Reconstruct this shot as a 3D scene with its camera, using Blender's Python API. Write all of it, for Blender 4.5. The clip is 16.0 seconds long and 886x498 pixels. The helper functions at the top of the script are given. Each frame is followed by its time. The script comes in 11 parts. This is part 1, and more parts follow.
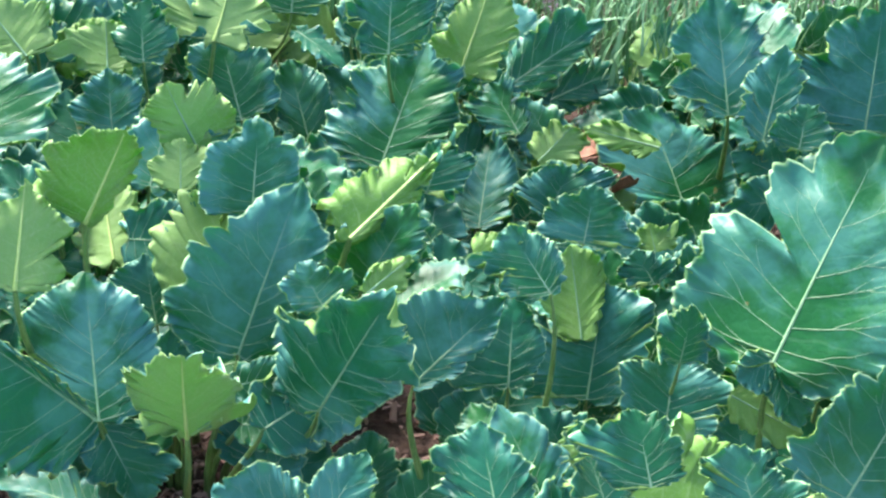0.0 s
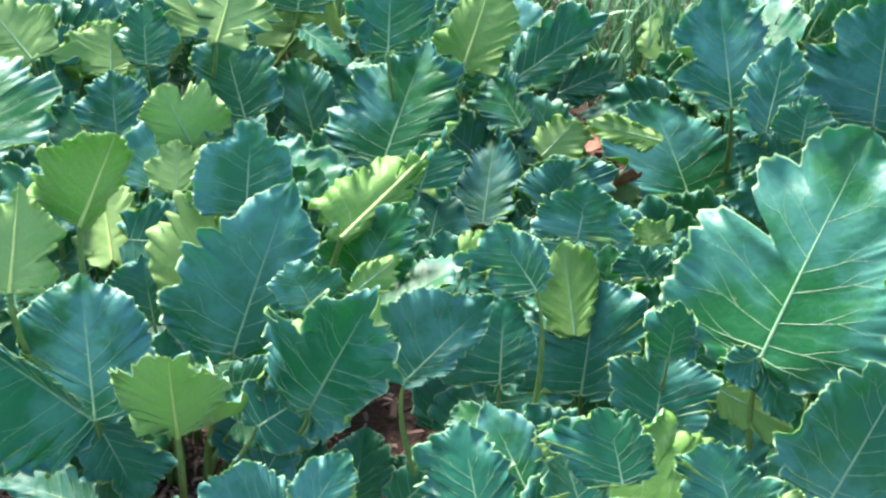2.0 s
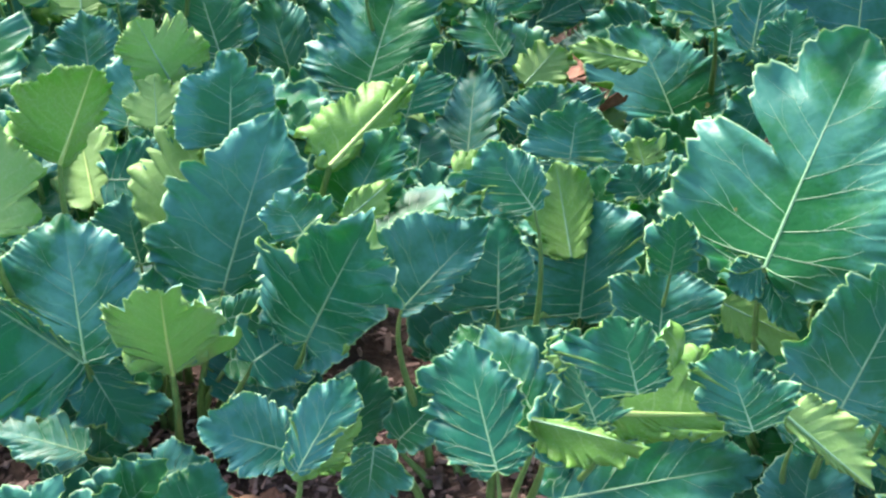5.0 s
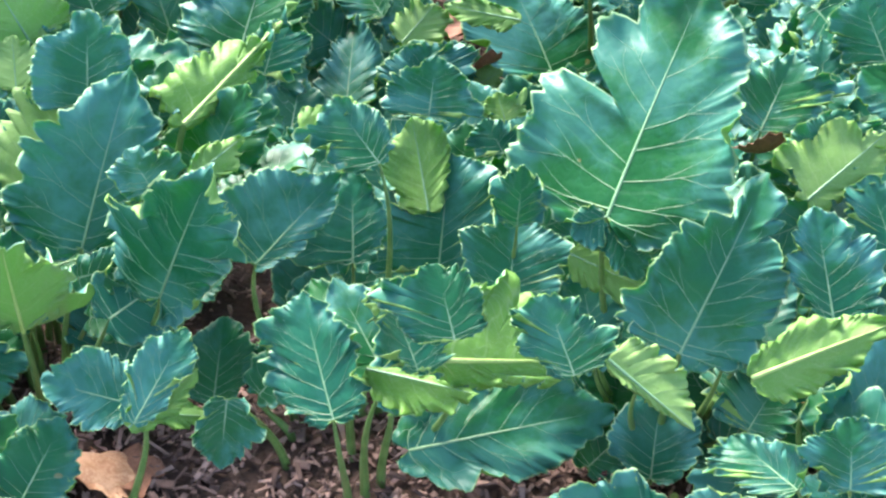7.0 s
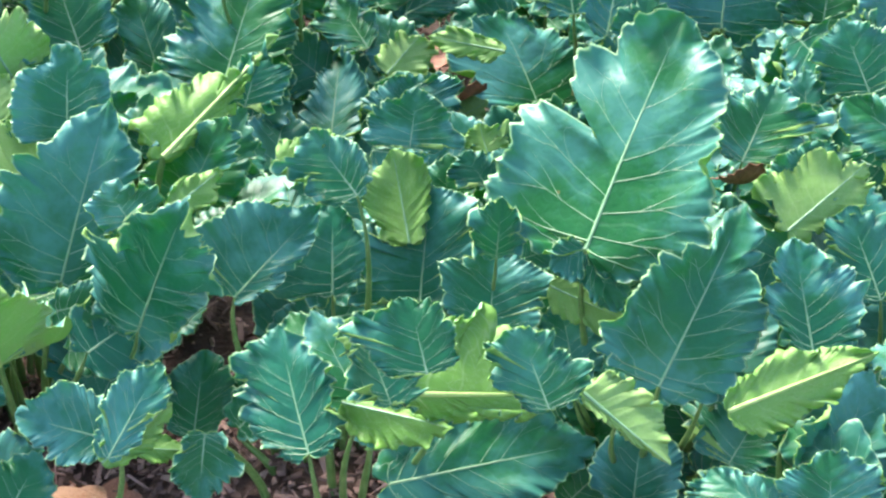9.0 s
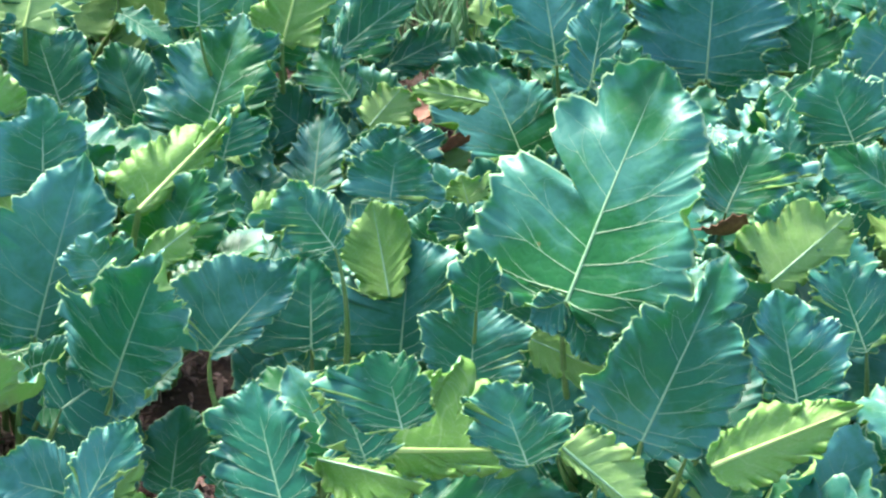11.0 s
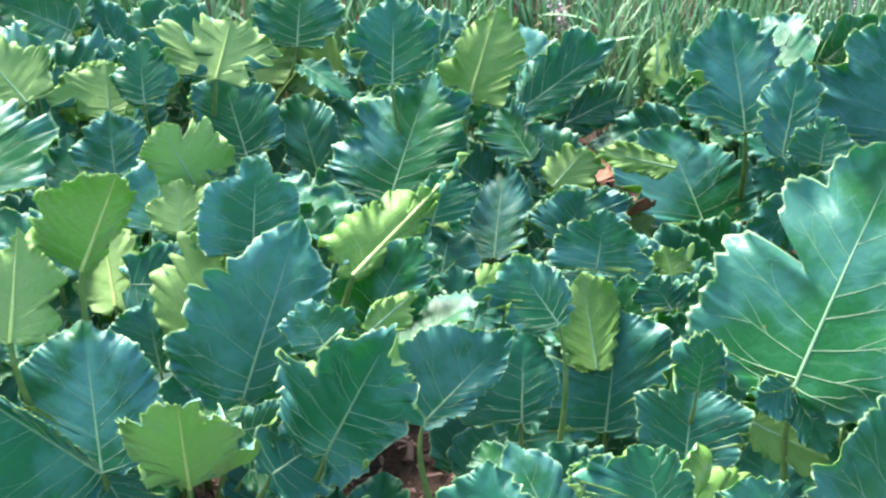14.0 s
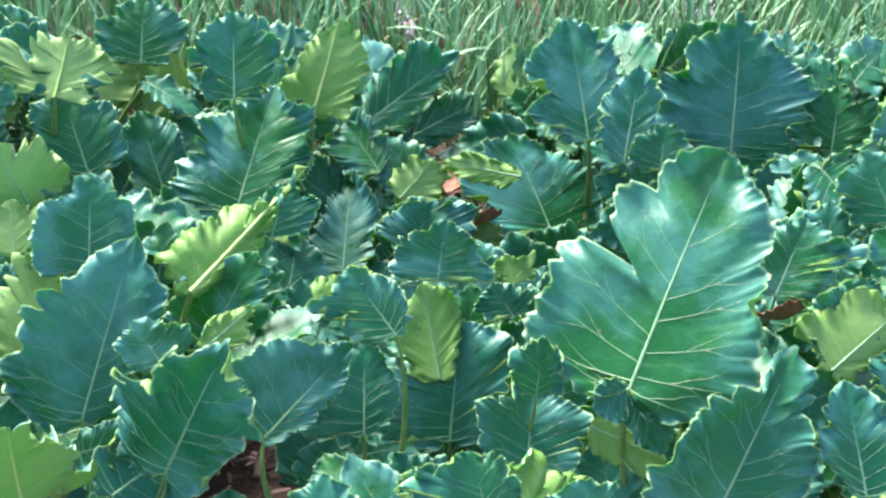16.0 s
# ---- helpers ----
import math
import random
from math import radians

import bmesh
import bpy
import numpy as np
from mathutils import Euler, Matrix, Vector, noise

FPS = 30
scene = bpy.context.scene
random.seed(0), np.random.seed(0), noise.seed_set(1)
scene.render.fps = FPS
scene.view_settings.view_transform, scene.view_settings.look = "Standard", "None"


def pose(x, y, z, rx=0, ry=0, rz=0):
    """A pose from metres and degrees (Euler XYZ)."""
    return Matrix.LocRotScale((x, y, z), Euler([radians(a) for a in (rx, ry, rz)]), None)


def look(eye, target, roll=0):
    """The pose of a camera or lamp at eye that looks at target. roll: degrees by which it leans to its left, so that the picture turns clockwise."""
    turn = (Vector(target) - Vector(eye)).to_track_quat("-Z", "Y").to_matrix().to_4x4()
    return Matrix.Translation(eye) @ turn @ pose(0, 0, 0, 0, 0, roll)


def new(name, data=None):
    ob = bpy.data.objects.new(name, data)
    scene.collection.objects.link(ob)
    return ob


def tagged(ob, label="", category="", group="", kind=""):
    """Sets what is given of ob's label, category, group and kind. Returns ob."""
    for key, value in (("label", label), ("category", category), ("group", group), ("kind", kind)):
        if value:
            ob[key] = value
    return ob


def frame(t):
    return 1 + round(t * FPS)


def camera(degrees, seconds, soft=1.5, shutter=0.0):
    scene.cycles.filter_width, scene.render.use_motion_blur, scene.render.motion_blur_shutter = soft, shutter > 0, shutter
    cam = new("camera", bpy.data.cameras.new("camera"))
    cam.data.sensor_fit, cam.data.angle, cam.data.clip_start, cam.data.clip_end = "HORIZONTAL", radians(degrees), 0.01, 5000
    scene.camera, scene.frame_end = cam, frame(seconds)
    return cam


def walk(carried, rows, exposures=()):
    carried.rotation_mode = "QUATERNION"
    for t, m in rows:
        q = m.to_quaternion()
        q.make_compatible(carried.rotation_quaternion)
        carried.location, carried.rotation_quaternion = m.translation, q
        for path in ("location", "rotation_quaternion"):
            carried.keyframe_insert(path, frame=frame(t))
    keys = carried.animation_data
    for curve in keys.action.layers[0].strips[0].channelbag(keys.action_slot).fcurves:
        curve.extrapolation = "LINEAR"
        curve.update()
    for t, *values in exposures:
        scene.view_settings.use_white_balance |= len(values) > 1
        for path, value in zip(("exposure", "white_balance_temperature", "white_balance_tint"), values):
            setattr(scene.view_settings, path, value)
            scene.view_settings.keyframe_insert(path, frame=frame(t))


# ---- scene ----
cam = camera(32.00, 16.0, soft=2.5)
PATH = [
    (0, look((-0.2384, 0.0308, 1.7234), (-0.2131, 1.5672, 0.4432), 3.04)),
    (0.5, look((-0.1708, -0.0137, 1.7792), (0.0030, 1.4972, 0.4803), 5.27)),
    (1, look((-0.1201, -0.0084, 1.7701), (0.0315, 1.5022, 0.4681), 4.06)),
    (1.5, look((-0.1149, 0.0258, 1.7402), (-0.0780, 1.5485, 0.4441), 1.77)),
    (2, look((-0.1498, 0.0330, 1.7434), (-0.1964, 1.5574, 0.4497), 0.68)),
    (2.5, look((-0.1816, 0.0467, 1.7406), (-0.3013, 1.5695, 0.4495), -0.24)),
    (3, look((-0.2102, 0.0541, 1.7398), (-0.3654, 1.5761, 0.4515), -0.29)),
    (3.5, look((-0.2362, 0.0519, 1.7378), (-0.3951, 1.5705, 0.4461), -0.61)),
    (4, look((-0.2405, 0.0436, 1.7120), (-0.3885, 1.5557, 0.4114), -1.94)),
    (4.5, look((-0.2289, 0.0400, 1.6873), (-0.3162, 1.5437, 0.3714), -1.99)),
    (5, look((-0.1895, 0.0321, 1.6703), (-0.1885, 1.5284, 0.3433), -0.52)),
    (5.2, look((-0.1641, 0.0328, 1.6709), (-0.1356, 1.5205, 0.3347), 0.00)),
    (7.3, look((-0.0222, -0.0062, 1.6709), (0.0113, 1.4633, 0.3149), -0.56)),
    (7.5, look((-0.0176, -0.0056, 1.6696), (0.0113, 1.4663, 0.3159), -0.70)),
    (8, look((-0.0091, -0.0026, 1.6673), (0.0138, 1.4754, 0.3202), -0.90)),
    (8.5, look((0.0000, 0.0000, 1.6689), (0.0233, 1.4862, 0.3307), -0.98)),
    (9, look((0.0036, 0.0041, 1.6693), (0.0326, 1.4985, 0.3405), -0.84)),
    (9.2, look((0.0044, 0.0029, 1.6638), (0.0357, 1.5052, 0.3440), -0.73)),
    (11.5, look((0.0273, 0.0353, 1.6504), (0.0646, 1.5810, 0.3817), -0.93)),
    (12, look((-0.0156, 0.0501, 1.6522), (0.0206, 1.6032, 0.3926), -0.60)),
    (12.5, look((-0.0783, 0.0665, 1.6636), (-0.0835, 1.6234, 0.4080), -1.00)),
    (13, look((-0.1486, 0.0801, 1.6819), (-0.1829, 1.6346, 0.4239), -1.10)),
    (13.5, look((-0.1910, 0.0880, 1.6888), (-0.2263, 1.6425, 0.4308), -0.65)),
    (14, look((-0.1804, 0.0845, 1.6903), (-0.2190, 1.6424, 0.4367), -0.77)),
    (14.5, look((-0.1654, 0.0860, 1.6867), (-0.1811, 1.6481, 0.4380), -0.62)),
    (15, look((-0.1479, 0.0864, 1.6869), (-0.1335, 1.6507, 0.4406), -0.32)),
    (15.5, look((-0.1337, 0.0861, 1.6875), (-0.0759, 1.6518, 0.4444), 0.34)),
    (16, look((-0.1176, 0.0801, 1.6871), (-0.0085, 1.6472, 0.4491), 1.07)),
]
EXPO = [(0, 2.86), (4, 2.86), (5.2, 2.8), (7.3, 2.98), (9.2, 2.98), (11.5, 2.98), (13, 2.95), (16, 2.88)]
walk(cam, PATH, EXPO)

# ---- light: hazy sun from behind the bed, open sky ----
SUN_EL, SUN_AZ = radians(42), radians(-30)      # azimuth from +y towards +x
world = bpy.data.worlds.new("sky")
scene.world = world
world.use_nodes = True
wn = world.node_tree
sky = wn.nodes.new("ShaderNodeTexSky")
sky.sky_type, sky.sun_disc = "NISHITA", False
sky.sun_elevation, sky.sun_rotation = SUN_EL, SUN_AZ
sky.air_density, sky.dust_density, sky.ozone_density = 1.0, 1.5, 1.0
wn.links.new(sky.outputs[0], wn.nodes["Background"].inputs[0])
wn.nodes["Background"].inputs[1].default_value = 0.092
sun = new("sun", bpy.data.lights.new("sun", "SUN"))
sun.data.energy, sun.data.angle, sun.data.color = 2.5, radians(26), (1.0, 0.96, 0.89)
sun_way = Vector((math.sin(SUN_AZ) * math.cos(SUN_EL), math.cos(SUN_AZ) * math.cos(SUN_EL), math.sin(SUN_EL)))
sun.matrix_world = look(sun_way * 20, (0, 0, 0))


# ---- node helpers ----
def node(nt, kind, ins=(), **props):
    n = nt.nodes.new(kind)
    for key, value in props.items():
        if key == "operation":
            n.operation = value
        elif key == "data_type":
            n.data_type = value
        elif key == "blend_type":
            n.blend_type = value
        elif key == "feature":
            n.feature = value
        elif key == "interpolation_type":
            n.interpolation_type = value
    for key, value in (ins.items() if isinstance(ins, dict) else enumerate(ins)):
        if value is None:
            continue
        if isinstance(value, bpy.types.NodeSocket):
            nt.links.new(value, n.inputs[key])
        else:
            n.inputs[key].default_value = value
    return n


def calc(nt, op, a, b=None, c=None):
    return node(nt, "ShaderNodeMath", (a, b, c), operation=op).outputs[0]


def ramp01(nt, value, lo, hi):
    """0 at lo, 1 at hi, smooth."""
    return node(nt, "ShaderNodeMapRange", {0: value, 1: lo, 2: hi, 3: 0.0, 4: 1.0}, interpolation_type="SMOOTHSTEP").outputs[0]


def blend(nt, fac, a, b):
    n = node(nt, "ShaderNodeMix", (), data_type="RGBA")
    for sock, value in ((n.inputs[0], fac), (n.inputs[6], a), (n.inputs[7], b)):
        if isinstance(value, bpy.types.NodeSocket):
            nt.links.new(value, sock)
        else:
            sock.default_value = (*value, 1) if isinstance(value, tuple) else value
    return n.outputs[2]


def noise_of(nt, vec, scale, detail=3.0, rough=0.55):
    n = node(nt, "ShaderNodeTexNoise", {"Vector": vec, "Scale": scale, "Detail": detail, "Roughness": rough})
    return n.outputs[0]


def material(name):
    m = bpy.data.materials.new(name)
    m.use_nodes = True
    nt = m.node_tree
    return m, nt, nt.nodes["Principled BSDF"], nt.nodes["Material Output"]


def leaf_material(name, upper):
    """Waxy leaf: side veins run from the midrib along lines of equal u in the leaf's own coordinates."""
    m, nt, bsdf, out = material(name)
    uv = node(nt, "ShaderNodeUVMap").outputs[0]
    sep = node(nt, "ShaderNodeSeparateXYZ", (uv,))
    u, v = sep.outputs[0], sep.outputs[1]
    rnd = node(nt, "ShaderNodeObjectInfo").outputs["Random"]
    place = node(nt, "ShaderNodeTexCoord").outputs["Object"]
    across = calc(nt, "ABSOLUTE", calc(nt, "MULTIPLY_ADD", v, 2.0, -1.0))
    side = calc(nt, "GREATER_THAN", v, 0.5)
    wob = noise_of(nt, uv, 3.0, 2.0)
    count = 6.0
    t = calc(nt, "ADD", calc(nt, "MULTIPLY_ADD", u, count, calc(nt, "MULTIPLY", side, 0.45)), calc(nt, "MULTIPLY_ADD", wob, 0.7, rnd))
    d = calc(nt, "DIVIDE", calc(nt, "ABSOLUTE", calc(nt, "SUBTRACT", calc(nt, "FRACT", t), 0.5)), count)
    width = calc(nt, "MULTIPLY_ADD", across, -0.0065, 0.0080)
    lateral = calc(nt, "SUBTRACT", 1.0, ramp01(nt, calc(nt, "DIVIDE", d, width), 0.35, 1.0))
    fade = calc(nt, "SUBTRACT", 1.0, ramp01(nt, across, 0.35, 0.95))
    lateral = calc(nt, "MULTIPLY", lateral, calc(nt, "MULTIPLY_ADD", fade, 0.75, 0.2))
    # finer net between the side veins
    net = node(nt, "ShaderNodeTexVoronoi", {"Vector": node(nt, "ShaderNodeVectorMath", (node(nt, "ShaderNodeVectorMath", (uv, node(nt, "ShaderNodeVectorMath", (node(nt, "ShaderNodeTexNoise", {"Vector": uv, "Scale": 9.0, "Detail": 2.0}).outputs[1], (0.09, 0.09, 0.0)), operation="MULTIPLY").outputs[0]), operation="ADD").outputs[0], (13.0, 19.0, 1.0)), operation="MULTIPLY").outputs[0], "Scale": 1.0}, feature="DISTANCE_TO_EDGE").outputs[0]
    net = calc(nt, "SUBTRACT", 1.0, ramp01(nt, net, 0.0, 0.05))
    rim = ramp01(nt, across, 0.955, 0.992)
    big = noise_of(nt, place, 9.0, 3.0)
    fine = noise_of(nt, place, 130.0, 3.0)
    tone = noise_of(nt, place, 28.0, 4.0)
    if upper:
        base = blend(nt, ramp01(nt, calc(nt, "MULTIPLY_ADD", rnd, 0.5, calc(nt, "MULTIPLY", big, 0.75)), 0.35, 0.85), (0.007, 0.098, 0.020), (0.007, 0.102, 0.056))
        base = blend(nt, calc(nt, "MULTIPLY", ramp01(nt, tone, 0.5, 0.8), 0.35), base, (0.012, 0.125, 0.072))
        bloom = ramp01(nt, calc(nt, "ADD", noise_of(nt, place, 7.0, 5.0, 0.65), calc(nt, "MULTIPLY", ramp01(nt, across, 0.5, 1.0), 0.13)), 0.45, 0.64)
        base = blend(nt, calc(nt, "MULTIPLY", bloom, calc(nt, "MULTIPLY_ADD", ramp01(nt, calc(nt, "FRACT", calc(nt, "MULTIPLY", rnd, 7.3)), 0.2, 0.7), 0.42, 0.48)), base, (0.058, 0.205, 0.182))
        base = blend(nt, calc(nt, "MULTIPLY", net, 0.09), base, (0.07, 0.24, 0.13))
        base = blend(nt, calc(nt, "MULTIPLY", lateral, 0.12), base, (0.18, 0.36, 0.20))
        base = blend(nt, calc(nt, "MULTIPLY", rim, calc(nt, "MULTIPLY_ADD", tone, 0.7, 0.4)), base, (0.34, 0.50, 0.25))
        spots = ramp01(nt, noise_of(nt, place, 45.0, 1.0), 0.79, 0.83)
        base = blend(nt, calc(nt, "MULTIPLY", spots, 0.6), base, (0.30, 0.20, 0.08))
        glow, through_light, rough = (0.08, 0.46, 0.05), 0.19, 0.40
    else:
        base = blend(nt, ramp01(nt, calc(nt, "MULTIPLY_ADD", rnd, 0.4, calc(nt, "MULTIPLY", big, 0.7)), 0.3, 0.8), (0.13, 0.28, 0.045), (0.23, 0.37, 0.11))
        base = blend(nt, calc(nt, "MULTIPLY", net, 0.38), base, (0.34, 0.44, 0.22))
        base = blend(nt, calc(nt, "MULTIPLY", lateral, 0.25), base, (0.46, 0.56, 0.26))
        glow, through_light, rough = (0.24, 0.55, 0.06), 0.30, 0.5
    nt.links.new(base, bsdf.inputs["Base Color"])
    bsdf.inputs["IOR"].default_value = 1.5
    bsdf.inputs["Specular IOR Level"].default_value = 0.33
    nt.links.new(calc(nt, "MULTIPLY_ADD", tone, 0.22, rough - 0.08), bsdf.inputs["Roughness"])
    sign = -1.0 if upper else 1.0
    quilt = noise_of(nt, place, 42.0, 2.0)
    height = calc(nt, "ADD", calc(nt, "MULTIPLY", lateral, sign * 0.06), calc(nt, "MULTIPLY_ADD", net, sign * 0.05, calc(nt, "MULTIPLY_ADD", quilt, 0.9, calc(nt, "MULTIPLY", fine, 0.03))))
    bump = node(nt, "ShaderNodeBump", {"Strength": 0.55, "Distance": 0.004, "Height": height}).outputs[0]
    nt.links.new(bump, bsdf.inputs["Normal"])
    trans = node(nt, "ShaderNodeBsdfTranslucent", {"Color": (*glow, 1), "Normal": bump})
    mix = node(nt, "ShaderNodeMixShader", (through_light, bsdf.outputs[0], trans.outputs[0]))
    nt.links.new(mix.outputs[0], out.inputs[0])
    return m


def plain_material(name, a, b, scale, rough=0.6, bump=0.3, dist=0.002, island=False):
    """Two colours mixed by noise, and by piece where the thing is made of many pieces."""
    m, nt, bsdf, out = material(name)
    place = node(nt, "ShaderNodeTexCoord").outputs["Object"]
    n1, n2 = noise_of(nt, place, scale, 4.0), noise_of(nt, place, scale * 8, 3.0)
    fac = calc(nt, "MULTIPLY_ADD", n1, 0.6, calc(nt, "MULTIPLY", n2, 0.4))
    if island:
        per = node(nt, "ShaderNodeNewGeometry").outputs["Random Per Island"]
        fac = calc(nt, "MULTIPLY_ADD", fac, 0.45, calc(nt, "MULTIPLY", calc(nt, "POWER", per, 1.4), 0.75))
        fac = ramp01(nt, fac, 0.15, 1.0)
    else:
        fac = ramp01(nt, fac, 0.3, 0.7)
    nt.links.new(blend(nt, fac, a, b), bsdf.inputs["Base Color"])
    bsdf.inputs["Roughness"].default_value = rough
    nt.links.new(node(nt, "ShaderNodeBump", {"Strength": bump, "Distance": dist, "Height": n2}).outputs[0], bsdf.inputs["Normal"])
    return m


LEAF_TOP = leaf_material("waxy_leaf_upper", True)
LEAF_UNDER = leaf_material("leaf_underside", False)
VEIN = plain_material("pale_vein", (0.13, 0.27, 0.12), (0.24, 0.39, 0.20), 60, 0.45, 0.15)
YELLOW_RIB = plain_material("yellow_midrib", (0.28, 0.40, 0.09), (0.42, 0.52, 0.17), 60, 0.45, 0.15)
STALK = plain_material("leaf_stalk", (0.06, 0.14, 0.03), (0.15, 0.23, 0.07), 40, 0.42, 0.2)
SOIL = plain_material("dark_soil", (0.030, 0.014, 0.009), (0.08, 0.042, 0.028), 14, 0.9, 0.6, 0.01)
CHIP = plain_material("bark_chip", (0.060, 0.027, 0.020), (0.36, 0.22, 0.18), 40, 0.8, 0.5, 0.002, True)
GRASS = plain_material("grass_blade", (0.045, 0.16, 0.055), (0.30, 0.48, 0.26), 20, 0.5, 0.1, 0.001, True)
DRY = plain_material("dry_leaf", (0.30, 0.13, 0.06), (0.52, 0.30, 0.18), 30, 0.7, 0.5, 0.004)
DARK_DRY = plain_material("brown_leaf", (0.12, 0.045, 0.025), (0.26, 0.11, 0.06), 30, 0.75, 0.5, 0.004)
YELLOW_DRY = plain_material("yellowed_leaf", (0.30, 0.22, 0.05), (0.45, 0.33, 0.10), 30, 0.6, 0.4, 0.004)
PETAL = plain_material("mauve_petal", (0.42, 0.26, 0.42), (0.62, 0.45, 0.60), 60, 0.6, 0.2)


# ---- mesh helpers ----
def mesh_object(name, verts, faces, mats, parent=None, mat_index=None, uvs=None, smooth=True):
    me = bpy.data.meshes.new(name)
    verts, faces = np.asarray(verts, np.float32), np.asarray(faces, np.int32)
    k = faces.shape[1]
    me.vertices.add(len(verts))
    me.vertices.foreach_set("co", verts.ravel())
    me.loops.add(faces.size)
    me.loops.foreach_set("vertex_index", faces.ravel())
    me.polygons.add(len(faces))
    me.polygons.foreach_set("loop_start", np.arange(0, faces.size, k, dtype=np.int32))
    me.polygons.foreach_set("use_smooth", np.full(len(faces), smooth))
    for mt in mats:
        me.materials.append(mt)
    if mat_index is not None:
        me.polygons.foreach_set("material_index", np.asarray(mat_index, np.int32))
    if uvs is not None:
        layer = me.uv_layers.new(name="UVMap")
        layer.data.foreach_set("uv", np.asarray(uvs, np.float32)[faces.ravel()].ravel())
    me.update(calc_edges=True)
    ob = new(name, me)
    if parent is not None:
        ob.parent = parent
    return ob


def tube(points, radii, sides=6):
    """Vertices and quads of a tapered tube with closed ends along points."""
    p = np.asarray(points, float)
    d = np.gradient(p, axis=0)
    d /= np.linalg.norm(d, axis=1)[:, None] + 1e-9
    ref = np.array([0.31, 0.2, 0.93])
    a = np.cross(d, ref)
    a /= np.linalg.norm(a, axis=1)[:, None] + 1e-9
    b = np.cross(d, a)
    ang = np.linspace(0, 2 * np.pi, sides, endpoint=False)
    ring = p[:, None] + np.asarray(radii)[:, None, None] * (np.cos(ang)[None, :, None] * a[:, None] + np.sin(ang)[None, :, None] * b[:, None])
    n = len(p)
    quads = [(i * sides + j, i * sides + (j + 1) % sides, (i + 1) * sides + (j + 1) % sides, (i + 1) * sides + j) for i in range(n - 1) for j in range(sides)]
    return ring.reshape(-1, 3), np.array(quads)


def join(pieces):
    vs, fs, at = [], [], 0
    for v, f in pieces:
        vs.append(v)
        fs.append(np.asarray(f) + at)
        at += len(v)
    return np.concatenate(vs), np.concatenate(fs)


def ground_z(y):
    return 0.0


# ---- sea kale ----
def plant(x, y, label):
    e = new("sea_kale")
    e.location = (x, y, ground_z(y))
    return tagged(e, label, "leafy plant", "sea kale plants in the bed")


